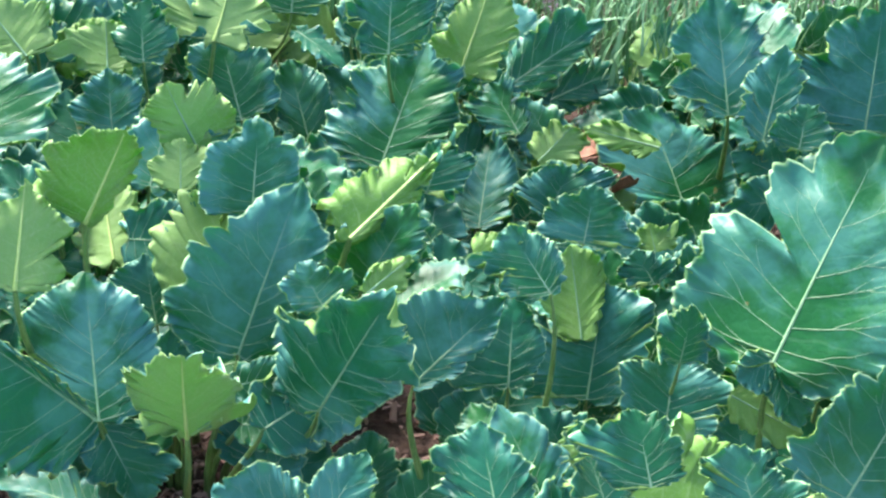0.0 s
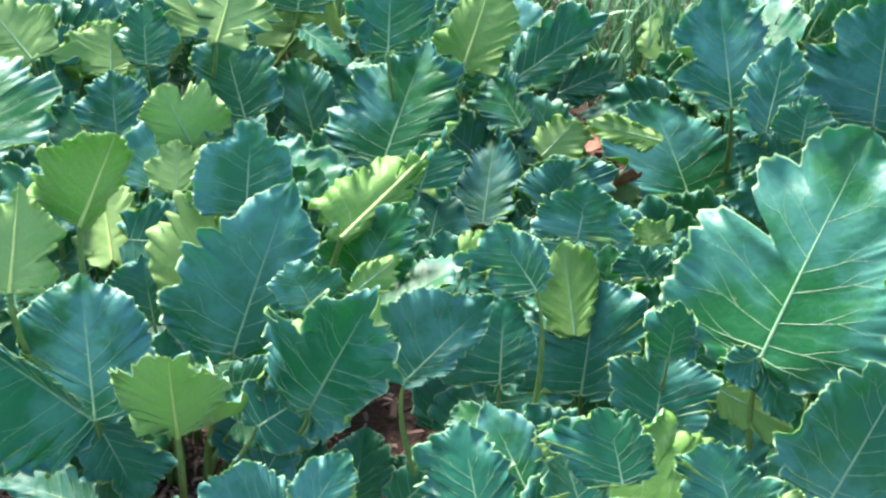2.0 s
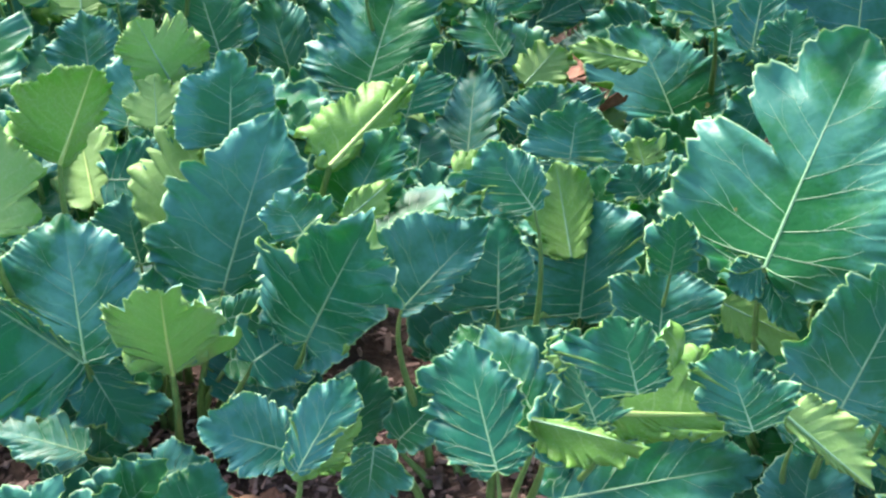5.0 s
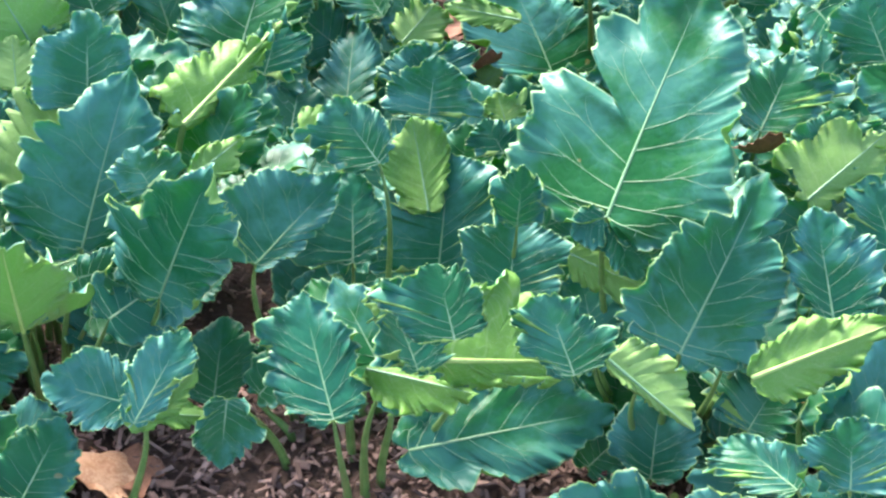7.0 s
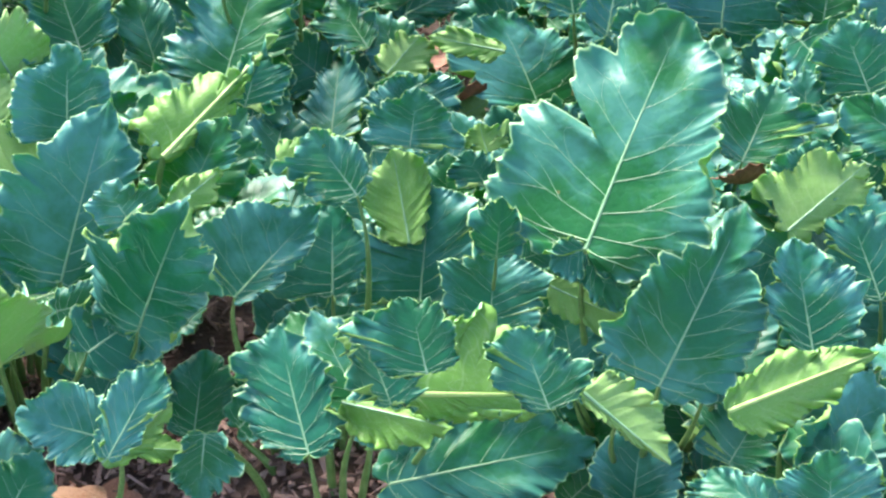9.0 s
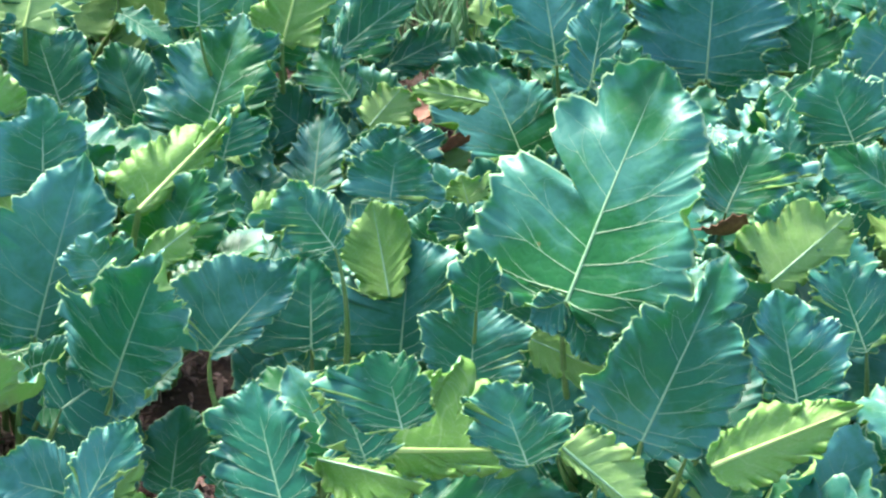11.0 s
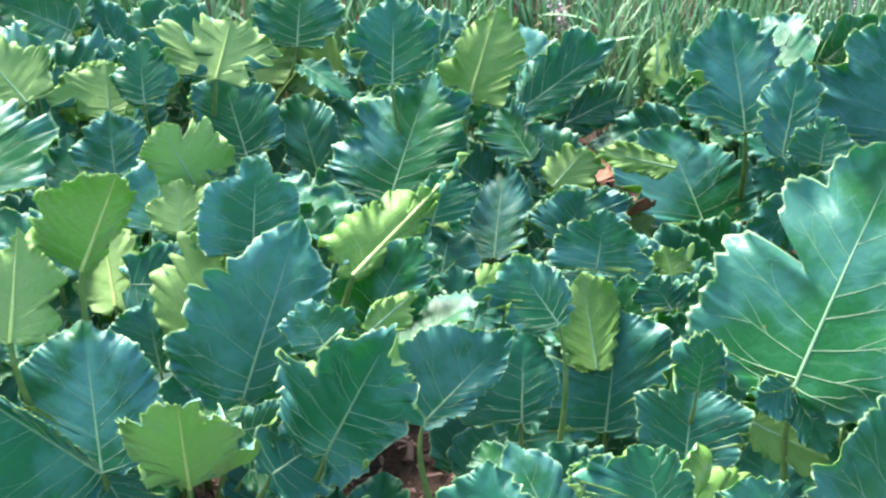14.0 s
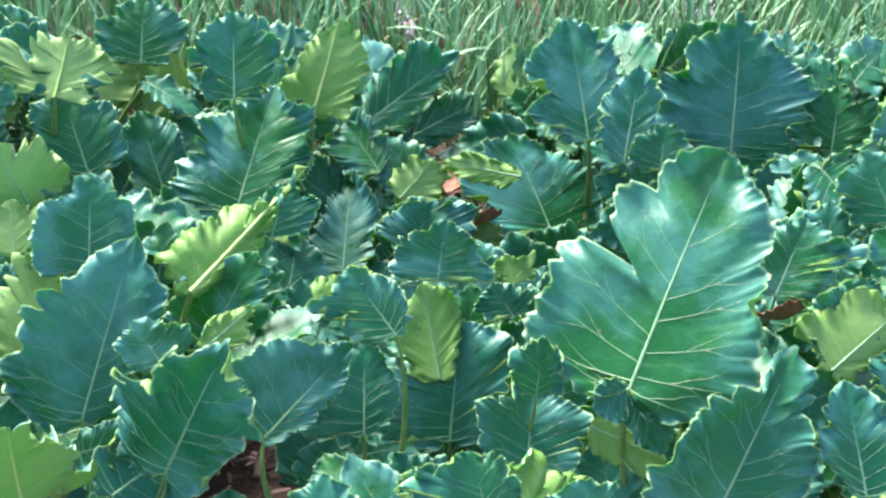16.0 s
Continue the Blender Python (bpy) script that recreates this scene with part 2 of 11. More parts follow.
def leaf(owner, base, tip, left, right, cord=0.10, w0=0.8, p=0.5, lob=0.12, frill=0.4, cut=(),
         arch=0.02, cl=0.0, cr=0.0, seed=0, nu=124, nv=24, rib=0.85, stalk=True, cup=None):
    """A lobed, toothed and frilled leaf. base, tip: ends of the midrib; left, right: widest points of its two halves; cord: how far the lower lobes reach back
    past the stalk; w0 under 0.5: wedge-shaped base; p: sharpness of the tip; lob: depth of the lobes; cut: notches as (half, place along the edge, depth, width);
    frill: height of the edge's ruffle; cl, cr: degrees by which the edges roll up. The upper side looks along (right - left) x (tip - base)."""
    rng = np.random.RandomState(seed + 11)
    b, t, lw, rw = (np.array(x, float) for x in (base, tip, left, right))
    axis = t - b
    size = np.linalg.norm(axis)
    nrm = np.cross(rw - lw, axis)
    nrm /= np.linalg.norm(nrm)
    ph = rng.rand(48) * 2 * np.pi
    dish, twist, bow = rng.uniform(0.0, 0.12) if cup is None else cup, rng.normal(0, 0.04), rng.uniform(-0.03, 0.04)
    scale = float(np.clip((size / 0.25) ** 0.5, 0.5, 1.2))
    curl = rng.uniform(90, 200, 2) * min(1.0, 0.4 + frill)
    halves = []
    for s, pt in enumerate((lw, rw)):
        k = float(np.clip((pt - b) @ axis / size ** 2, 0.05, 0.9))
        vec = pt - b - axis * k
        wide = np.linalg.norm(vec)
        g = np.linspace(0, 1, 120)
        back = max(cord, 0.03) if w0 > 0.5 else 0.0
        x1 = np.sin(np.pi / 2 * g) ** (0.85 if w0 > 0.5 else 1.5)
        y1 = k - (k + back) * np.cos(np.pi / 2 * g) + back * np.exp(-(g / 0.06) ** 2)
        x2, y2 = np.cos(np.pi / 2 * g).clip(0) ** (2.0 * p), k + (1 - k) * g ** 0.9
        x, y = np.concatenate([x1, x2[1:]]) * wide, np.concatenate([y1, y2[1:]]) * size
        arc = np.concatenate([[0], np.cumsum(np.hypot(np.diff(x), np.diff(y)))])
        m = np.linspace(0, 1, 900)
        x, y = np.interp(m * arc[-1], arc, x), np.interp(m * arc[-1], arc, y)
        soft = np.ones(25) / 25
        x = np.convolve(np.pad(x, 12, mode="reflect", reflect_type="odd"), soft, "valid")
        y = np.convolve(np.pad(y, 12, mode="reflect", reflect_type="odd"), soft, "valid")
        run = m * arc[-1]
        tx, ty = np.gradient(x), np.gradient(y)
        tl = np.hypot(tx, ty) + 1e-9
        f = ph[s * 16:]
        warp = run + 0.020 * scale * np.sin(2 * np.pi * run / (0.15 * scale) + f[0]) + 0.005 * scale * np.sin(2 * np.pi * run / (0.047 * scale) + f[14])
        ends = np.sin(np.pi * m.clip(0, 1)).clip(0) ** 0.5
        # broad lobes with narrow bays, pointed teeth on them, fine nicks on those
        lobes = np.abs(np.sin(np.pi * warp / (0.047 * scale) + f[1])) ** 0.7 - 0.70 + 0.4 * np.sin(2 * np.pi * run / (0.105 * scale) + f[2])
        saw = ((warp + 0.009 * scale * np.sin(2 * np.pi * run / (0.061 * scale) + f[12])) / (0.025 * scale) + f[3]) % 1.0
        teeth = np.where(saw < 0.62, saw / 0.62, (1 - saw) / 0.38) ** 0.85 - 0.55
        vary = 0.35 + 0.8 * np.sin(2 * np.pi * run / (0.083 * scale) + f[10]) ** 2
        nick = (0.5 + 0.7 * np.sin(run * 130 + f[9]) ** 2) * np.abs(np.sin(np.pi * (run + 0.003 * np.sin(run * 210 + f[11])) / (0.0095 * scale ** 0.5) + f[4])) - 0.6
        push = wide * lob * 2.5 * lobes * ends * (0.65 + 0.5 * np.sin(2 * np.pi * run / (0.23 * scale) + f[13])) + ends * scale * (0.0060 * vary ** 2 * teeth + 0.0030 * nick)
        for half, where, deep, width in cut:
            if half == s:
                push = push - wide * deep * np.exp(-np.abs((m - where) / width) ** 1.4)
        halves.append((vec / wide, m, x + push * ty / tl, y - push * tx / tl, arc[-1], k, wide))
    u_edge = 0.43

    def place(u, v):
        u, v = np.broadcast_arrays(np.asarray(u, float), np.asarray(v, float))
        a = np.abs(v)
        both = []
        for s, (side, m, ex, ey, length, k, wide) in enumerate(halves):
            f = ph[s * 16:]
            e = u ** u_edge
            ox, oy = np.interp(e, m, ex), np.interp(e, m, ey)
            run = e * length
            reach = np.hypot(ox, oy - u * size)
            near = np.clip(reach / (0.035 * scale), 0, 1)
            # rolled edge: all along where asked, and here and there turned right over
            over = np.sin(2 * np.pi * run / (0.21 * scale) + f[15]).clip(0) ** 5 * near * np.clip((e - 0.2) / 0.1, 0, 1)
            roll = np.radians((cr if s else cl) * 0.8) * (0.8 + 0.3 * np.sin(2 * np.pi * 1.6 * u + f[5])) + np.radians(curl[s]) * over + 1e-3
            h = np.clip((a - 0.78) / 0.22, 0, None)
            lat = np.where(a > 0.78, 0.78 + 0.22 * np.sin(roll * h) / roll, a)
            up = np.where(a > 0.78, 0.22 * (1 - np.cos(roll * h)) / roll, 0) * reach
            # ruffle, growing towards the edge, uneven in height
            grow = (0.25 + 1.2 * np.sin(2 * np.pi * run / (0.16 * scale) + f[6]) ** 2) * near
            warp = run + 0.010 * scale * np.sin(2 * np.pi * run / (0.11 * scale) + f[7])
            up = up + scale * frill * 0.021 * a ** 7 * grow * (np.sin(2 * np.pi * warp / (0.041 * scale) + f[8]) + 0.5 * np.sin(2 * np.pi * warp / (0.027 * scale) + f[9]))
            up = up + scale * frill * 0.0120 * a ** 9 * near * np.sin(2 * np.pi * (warp + 0.002 * np.sin(run * 260)) / (0.0145 * scale) + f[10])
            # slow swell of the blade, and its slight quilting between the side veins
            up = up + reach * (dish * np.sin(np.pi / 2 * a) ** 2 + bow * np.sin(np.pi * a))
            up = up + 0.0012 * scale * (4 * a * (1 - a)) * near * np.abs(np.sin(np.pi * 6.2 * u ** 0.7 + 1.2 * np.sin(5 * u + 2 * a + f[4]) + f[11])) ** 0.7
            up = up + size * near * (0.030 * a ** 1.5 * np.sin(2 * np.pi * (1.1 * u + 0.7 * a) + f[12]) + 0.022 * a ** 2 * np.sin(2 * np.pi * (2.3 * u - 0.7 * a) + f[13]))
            both.append((side * (ox * lat)[..., None], u * size + (oy - u * size) * lat - 0.05 * size * (a - a * a) * np.sin(np.pi * u), up))
        pick = v > 0
        along = np.where(pick, both[1][1], both[0][1])
        up = np.where(pick, both[1][2], both[0][2]) + arch * size * 4 * u * (1 - u) + twist * v * u * size * 0.5
        sideways = np.where(pick[..., None], both[1][0], both[0][0])
        return b + axis * (along / size)[..., None] + sideways + nrm * up[..., None]

    us, vs = np.linspace(0, 1, nu + 1) ** 1.75, np.sin(np.linspace(-1, 1, nv + 1) * 1.32) / math.sin(1.32)
    uu, vv = np.meshgrid(us, vs, indexing="ij")
    grid = place(uu, vv)
    du, dv = np.gradient(grid, axis=0), np.gradient(grid, axis=1)
    n = np.cross(dv, du)
    n /= np.linalg.norm(n, axis=-1)[..., None] + 1e-9
    top, low = grid.reshape(-1, 3), (grid - n * 0.0008).reshape(-1, 3)
    count, row = len(top), nv + 1
    i, j = (x.ravel() for x in np.meshgrid(np.arange(nu), np.arange(nv), indexing="ij"))
    k = i * row + j
    up_faces = np.stack([k, k + 1, k + row + 1, k + row], 1)
    low_faces = up_faces[:, ::-1] + count
    ring = np.concatenate([np.arange(row - 1), np.arange(nu) * row + row - 1, (nu * row + np.arange(row - 1, 0, -1)), np.arange(nu, 0, -1) * row])
    nxt = np.roll(ring, -1)
    rim = np.stack([ring, ring + count, nxt + count, nxt], 1)
    uv = np.stack([uu.ravel(), vv.ravel() * 0.5 + 0.5], 1)
    origin = np.array(owner.location)
    ob = mesh_object("leaf", np.concatenate([top, low]) - origin, np.concatenate([up_faces, low_faces, rim]), (LEAF_TOP, LEAF_UNDER), owner,
                     np.concatenate([np.zeros(len(up_faces)), np.ones(len(low_faces) + len(rim))]), np.concatenate([uv, uv]))
    # raised midrib and main side veins
    tu = np.linspace(0, 0.96, 18)
    r0 = 0.0030 * (size / 0.3) ** 0.5 * rib
    pieces = [tube(place(tu, 0 * tu) - nrm * 0.0006, r0 * (1 - 0.86 * tu), 6)]
    for s in (-1, 1):
        for u0 in (0.004, 0.045 + 0.01 * s, 0.13 + 0.02 * s, 0.25 + 0.03 * s, 0.40 - 0.03 * s, 0.56 + 0.03 * s):
            tv = np.linspace(0, 0.80 - 0.2 * u0, 14)
            pieces.append(tube(place(u0 + 0.03 * tv, s * tv) + nrm * 0.0002, r0 * (0.40 if u0 < 0.05 else 0.25) * (1.15 - u0) * (1 - 0.8 * tv), 4))
            for v0, du in ((0.34 + 0.1 * u0, 0.13), (0.52, -0.07)) if nu > 60 else ():
                bv = np.linspace(0, 1, 7)
                fu = np.clip(u0 + 0.03 * v0 + du * bv * (0.35 + u0), 0.004, 0.97)
                pieces.append(tube(place(fu, s * (v0 + 0.38 * bv)) + nrm * 0.0002, r0 * 0.17 * (1.15 - u0) * (1 - 0.7 * bv), 4))
    v, f = join(pieces)
    mesh_object("midrib", v - origin, f, (YELLOW_RIB if rib > 1.2 else VEIN,), ob)
    if stalk:
        crown = b + (origin - b) * 0.4 - axis * 0.1
        crown[2] = ground_z(crown[1]) - 0.01
        d0 = -axis / size
        reach = np.linalg.norm(b - crown)
        c1, c2 = b + d0 * 0.12 * reach - np.array([0, 0, 0.2 * reach]), crown + np.array([0, 0, 0.4 * reach])
        s = np.linspace(0, 1, 12)[:, None]
        path = (1 - s) ** 3 * b + 3 * s * (1 - s) ** 2 * c1 + 3 * s ** 2 * (1 - s) * c2 + s ** 3 * crown
        v, f = tube(path, (r0 * 1.05 + (0.0068 - r0) * s[:, 0] ** 0.8), 8)
        mesh_object("stalk", v - origin, f, (STALK,), ob)
    return ob


# ---- ground ----
def ground_sheet():
    ys = np.concatenate([[-60, -20, -5, -1], np.linspace(0, 3.2, 60), [4, 8, 20, 60, 300]])
    xs = np.concatenate([[-300, -40, -8, -3], np.linspace(-2, 2, 60), [3, 8, 40, 300]])
    verts = [(x, y, ground_z(y) + (0.012 * noise.noise((x * 5, y * 5, 0)) if abs(x) < 2.5 and 0 < y < 3 else 0)) for y in ys for x in xs]
    w = len(xs)
    faces = [(i * w + j, i * w + j + 1, (i + 1) * w + j + 1, (i + 1) * w + j) for i in range(len(ys) - 1) for j in range(w - 1)]
    return tagged(mesh_object("ground", verts, faces, (SOIL,)), "dark bare soil of a planting bed under bark mulch", "ground", kind="structure")


def chips(seed, count):
    """Loose bark chips: thin split slivers lying at all angles."""
    rng = np.random.RandomState(seed)
    cube = np.array([(-1, -1, -1), (1, -1, -1), (1, 1, -1), (-1, 1, -1), (-1, -1, 1), (1, -1, 1), (1, 1, 1), (-1, 1, 1)], float)
    quad = np.array([(0, 3, 2, 1), (4, 5, 6, 7), (0, 1, 5, 4), (1, 2, 6, 5), (2, 3, 7, 6), (3, 0, 4, 7)])
    vs, fs = [], []
    for i in range(count):
        y = rng.normal(1.75, 0.5) if i % 3 else rng.uniform(1.0, 1.6)
        x = rng.normal(-0.1, 0.8) if i % 3 else rng.uniform(-1.0, 0.8)
        ln, wd, th = 0.003 + 0.018 * rng.rand() ** 2, 0.0010 + 0.0065 * rng.rand() ** 1.7, rng.uniform(0.0006, 0.002)
        c = cube * (ln, wd, th)
        c[[1, 2, 5, 6], 1] *= rng.uniform(0.2, 0.9)
        c[[0, 3, 4, 7], 1] *= rng.uniform(0.5, 1.0)
        c[4:, :2] *= 0.85
        c += rng.normal(0, 0.0009, c.shape)
        m = np.array(Euler((rng.normal(0, 0.35), rng.normal(0, 0.35), rng.uniform(0, 6.28))).to_matrix())
        vs.append(c @ m.T + (x, y, ground_z(y) + rng.uniform(0.004, 0.022)))
        fs.append(quad + 8 * i)
    return tagged(mesh_object("bark_mulch", np.concatenate(vs), np.concatenate(fs), (CHIP,), smooth=False),
                  "loose reddish brown bark chips spread over the soil", "mulch", kind="stuff")


ground_sheet()
chips(3, 15000)


def grass(seed, count, x0, x1, y0, y1, h0, h1, lean):
    rng = np.random.RandomState(seed)
    vs, fs, at = [], [], 0
    s = np.linspace(0, 1, 6)
    for _ in range(count):
        x, y = rng.uniform(x0, x1), y0 + (y1 - y0) * rng.rand() ** 1.2
        h, w, az = rng.uniform(h0, h1), 0.0018 + 0.005 * rng.rand() ** 2, rng.uniform(0, 6.28)
        bend = rng.uniform(0.05, lean) * h
        d, a = np.array([math.cos(az), math.sin(az), 0]), np.array([-math.sin(az), math.cos(az), 0])
        c = np.array([x, y, ground_z(y) - 0.01]) + d * (bend * s[:, None] ** 2) + np.array([0, 0, 1]) * (h * (s - 0.35 * (bend / h) * s ** 3))[:, None]
        half = w * (1 - s ** 2.2)[:, None] * a
        vs.append(np.concatenate([c - half, c + half]))
        fs.append(np.array([(at + i, at + i + 1, at + 7 + i, at + 6 + i) for i in range(5)]))
        at += 12
    return np.concatenate(vs), np.concatenate(fs)


gv, gf = join([grass(5, 13000, -2.6, 2.6, 2.62, 4.2, 0.12, 0.36, 0.55), grass(6, 1500, 0.05, 1.7, 2.5, 2.75, 0.10, 0.28, 0.6), grass(7, 5000, -5, 5, 4.2, 9, 0.15, 0.4, 0.7)])
tagged(mesh_object("long_grass", gv, gf, (GRASS,)), "long unmown green grass behind the kale bed", "grass", kind="stuff")


# ---- the kale plants, leaf by leaf ----
kale = plant(-0.530, 1.197, "blue-green sea kale with broad frilled leaves standing in bark mulch")
leaf(kale, (-0.368, 1.223, 0.301), (-0.477, 1.243, 0.326), (-0.423, 1.203, 0.285), (-0.405, 1.271, 0.348), p=.4,cord=.05,lob=.1,frill=.5, seed=206)
leaf(kale, (-0.353, 1.151, 0.349), (-0.292, 1.229, 0.420), (-0.348, 1.212, 0.403), (-0.278, 1.208, 0.400), p=.4,cord=.03,lob=.1,frill=.5,cl=20,stalk=False, seed=213)
leaf(kale, (-0.360, 1.151, 0.343), (-0.281, 1.199, 0.387), (-0.303, 1.164, 0.355), (-0.325, 1.193, 0.381), lob=.1,cord=.02,frill=.5,stalk=False,nu=80,nv=16, seed=220)
leaf(kale, (-0.379, 1.329, 0.165), (-0.303, 1.325, 0.161), (-0.343, 1.315, 0.152), (-0.343, 1.342, 0.176), lob=.1,cord=.02,frill=.5,stalk=False,nu=70,nv=14, seed=241)
leaf(kale, (-0.675, 1.177, 0.028), (-0.720, 1.237, 0.120), (-0.735, 1.178, 0.070), (-0.651, 1.224, 0.059), nu=58,nv=10,frill=0.4,lob=0.13, seed=703)
leaf(kale, (-0.746, 1.073, 0.240), (-0.796, 1.165, 0.331), (-0.810, 1.099, 0.262), (-0.724, 1.124, 0.294), nu=58,nv=10,frill=0.4,lob=0.13, seed=808)
leaf(kale, (-0.326, 1.065, 0.185), (-0.370, 1.144, 0.224), (-0.366, 1.083, 0.180), (-0.316, 1.102, 0.216), nu=58,nv=10,frill=0.5,lob=0.14, seed=2334)
leaf(kale, (-0.589, 1.326, 0.020), (-0.658, 1.420, 0.077), (-0.658, 1.336, 0.020), (-0.573, 1.388, 0.070), nu=58,nv=10,frill=0.6,lob=0.14, seed=2383)
leaf(kale, (-0.582, 1.123, 0.187), (-0.465, 1.140, 0.191), (-0.530, 1.156, 0.221), (-0.528, 1.106, 0.156), nu=58,nv=10,frill=0.3,lob=0.16, seed=2537)
leaf(kale, (-0.447, 1.135, 0.021), (-0.415, 1.240, 0.088), (-0.468, 1.189, 0.068), (-0.396, 1.180, 0.036), nu=58,nv=10,frill=0.5,lob=0.09, seed=2978)
leaf(kale, (-0.608, 1.067, 0.192), (-0.714, 1.177, 0.244), (-0.687, 1.081, 0.225), (-0.610, 1.137, 0.199), nu=58,nv=10,frill=0.5,lob=0.08, seed=3097)
leaf(kale, (-0.713, 1.112, 0.208), (-0.628, 1.190, 0.304), (-0.720, 1.167, 0.251), (-0.640, 1.117, 0.240), nu=58,nv=10,frill=0.5,lob=0.16, seed=3118)
leaf(kale, (-0.610, 1.220, 0.151), (-0.525, 1.269, 0.237), (-0.621, 1.271, 0.206), (-0.534, 1.207, 0.162), nu=58,nv=10,frill=0.5,lob=0.10, seed=3797)
leaf(kale, (-0.643, 1.192, 0.187), (-0.568, 1.206, 0.259), (-0.625, 1.222, 0.232), (-0.592, 1.175, 0.208), nu=58,nv=10,frill=0.4,lob=0.14, seed=3916)
leaf(kale, (-0.322, 1.106, 0.040), (-0.273, 1.193, 0.106), (-0.334, 1.147, 0.096), (-0.267, 1.142, 0.043), nu=58,nv=10,frill=0.6,lob=0.13, seed=3923)
leaf(kale, (-0.518, 1.172, 0.181), (-0.468, 1.270, 0.231), (-0.544, 1.222, 0.225), (-0.453, 1.200, 0.178), nu=58,nv=10,frill=0.6,lob=0.10, seed=5211)
leaf(kale, (-0.673, 1.208, 0.138), (-0.637, 1.289, 0.200), (-0.701, 1.239, 0.190), (-0.617, 1.242, 0.136), nu=58,nv=10,frill=0.5,lob=0.12, seed=5834)
kale = plant(-1.096, 1.231, "blue-green sea kale with broad frilled leaves standing in bark mulch")
leaf(kale, (-0.865, 1.249, 0.367), (-0.842, 1.345, 0.487), (-0.813, 1.333, 0.472), (-0.943, 1.300, 0.433), rib=1.5,p=.4,cord=.02,lob=.08,frill=.3, seed=381)
leaf(kale, (-1.105, 1.296, 0.242), (-1.155, 1.407, 0.235), (-1.158, 1.323, 0.207), (-1.086, 1.346, 0.272), nu=58,nv=10,frill=0.6,lob=0.13, seed=990)
leaf(kale, (-0.918, 1.142, 0.287), (-1.050, 1.238, 0.295), (-1.006, 1.113, 0.306), (-0.934, 1.247, 0.274), nu=58,nv=10,frill=0.6,lob=0.15, seed=1039)
leaf(kale, (-1.195, 1.131, 0.155), (-1.299, 1.181, 0.281), (-1.281, 1.118, 0.175), (-1.188, 1.182, 0.231), nu=58,nv=10,frill=0.4,lob=0.11, seed=1060)
leaf(kale, (-0.994, 1.227, 0.249), (-1.030, 1.372, 0.146), (-1.053, 1.258, 0.170), (-0.967, 1.329, 0.234), nu=58,nv=10,frill=0.4,lob=0.16, seed=1193)
leaf(kale, (-0.966, 1.190, 0.373), (-0.932, 1.325, 0.320), (-1.002, 1.241, 0.336), (-0.905, 1.239, 0.370), nu=58,nv=10,frill=0.4,lob=0.11, seed=1207)
leaf(kale, (-1.217, 1.352, 0.249), (-1.153, 1.449, 0.342), (-1.236, 1.432, 0.297), (-1.142, 1.357, 0.282), nu=58,nv=10,frill=0.5,lob=0.15, seed=1221)
leaf(kale, (-1.185, 1.211, 0.144), (-1.166, 1.332, 0.194), (-1.213, 1.283, 0.153), (-1.139, 1.253, 0.182), nu=58,nv=10,frill=0.6,lob=0.11, seed=1585)
leaf(kale, (-1.006, 1.273, 0.298), (-0.948, 1.327, 0.307), (-1.005, 1.317, 0.302), (-0.961, 1.272, 0.302), nu=58,nv=10,frill=0.5,lob=0.10, seed=1697)
leaf(kale, (-1.196, 1.221, 0.031), (-1.060, 1.278, 0.083), (-1.154, 1.283, 0.086), (-1.123, 1.207, 0.020), nu=58,nv=10,frill=0.5,lob=0.15, seed=1802)
leaf(kale, (-0.871, 1.138, 0.224), (-0.773, 1.218, 0.255), (-0.872, 1.197, 0.249), (-0.793, 1.141, 0.222), nu=58,nv=10,frill=0.4,lob=0.15, seed=2019)
leaf(kale, (-1.050, 1.183, 0.181), (-1.093, 1.262, 0.307), (-1.110, 1.193, 0.222), (-1.024, 1.233, 0.237), nu=58,nv=10,frill=0.6,lob=0.13, seed=2103)
leaf(kale, (-1.124, 1.353, 0.221), (-1.058, 1.490, 0.286), (-1.129, 1.420, 0.287), (-1.055, 1.420, 0.217), nu=58,nv=10,frill=0.4,lob=0.13, seed=2264)
leaf(kale, (-1.082, 1.206, 0.158), (-1.050, 1.247, 0.227), (-1.101, 1.246, 0.195), (-1.037, 1.199, 0.177), nu=58,nv=10,frill=0.5,lob=0.15, seed=2292)
leaf(kale, (-1.197, 1.232, 0.136), (-1.173, 1.341, 0.234), (-1.243, 1.303, 0.173), (-1.131, 1.249, 0.178), nu=58,nv=10,frill=0.4,lob=0.16, seed=2390)
leaf(kale, (-1.278, 1.282, 0.213), (-1.186, 1.346, 0.214), (-1.253, 1.338, 0.229), (-1.232, 1.275, 0.198), nu=58,nv=10,frill=0.3,lob=0.09, seed=2593)
leaf(kale, (-1.213, 1.070, 0.236), (-1.238, 1.212, 0.316), (-1.286, 1.119, 0.250), (-1.159, 1.130, 0.283), nu=58,nv=10,frill=0.3,lob=0.10, seed=2656)
leaf(kale, (-1.009, 1.192, 0.280), (-1.038, 1.287, 0.384), (-1.064, 1.218, 0.314), (-0.975, 1.233, 0.321), nu=58,nv=10,frill=0.3,lob=0.14, seed=2712)
leaf(kale, (-1.057, 1.333, 0.269), (-1.091, 1.421, 0.380), (-1.131, 1.351, 0.308), (-1.013, 1.393, 0.328), nu=58,nv=10,frill=0.5,lob=0.12, seed=2754)
leaf(kale, (-1.060, 1.252, 0.188), (-0.970, 1.318, 0.316), (-1.061, 1.307, 0.267), (-0.985, 1.250, 0.213), nu=58,nv=10,frill=0.5,lob=0.09, seed=2810)
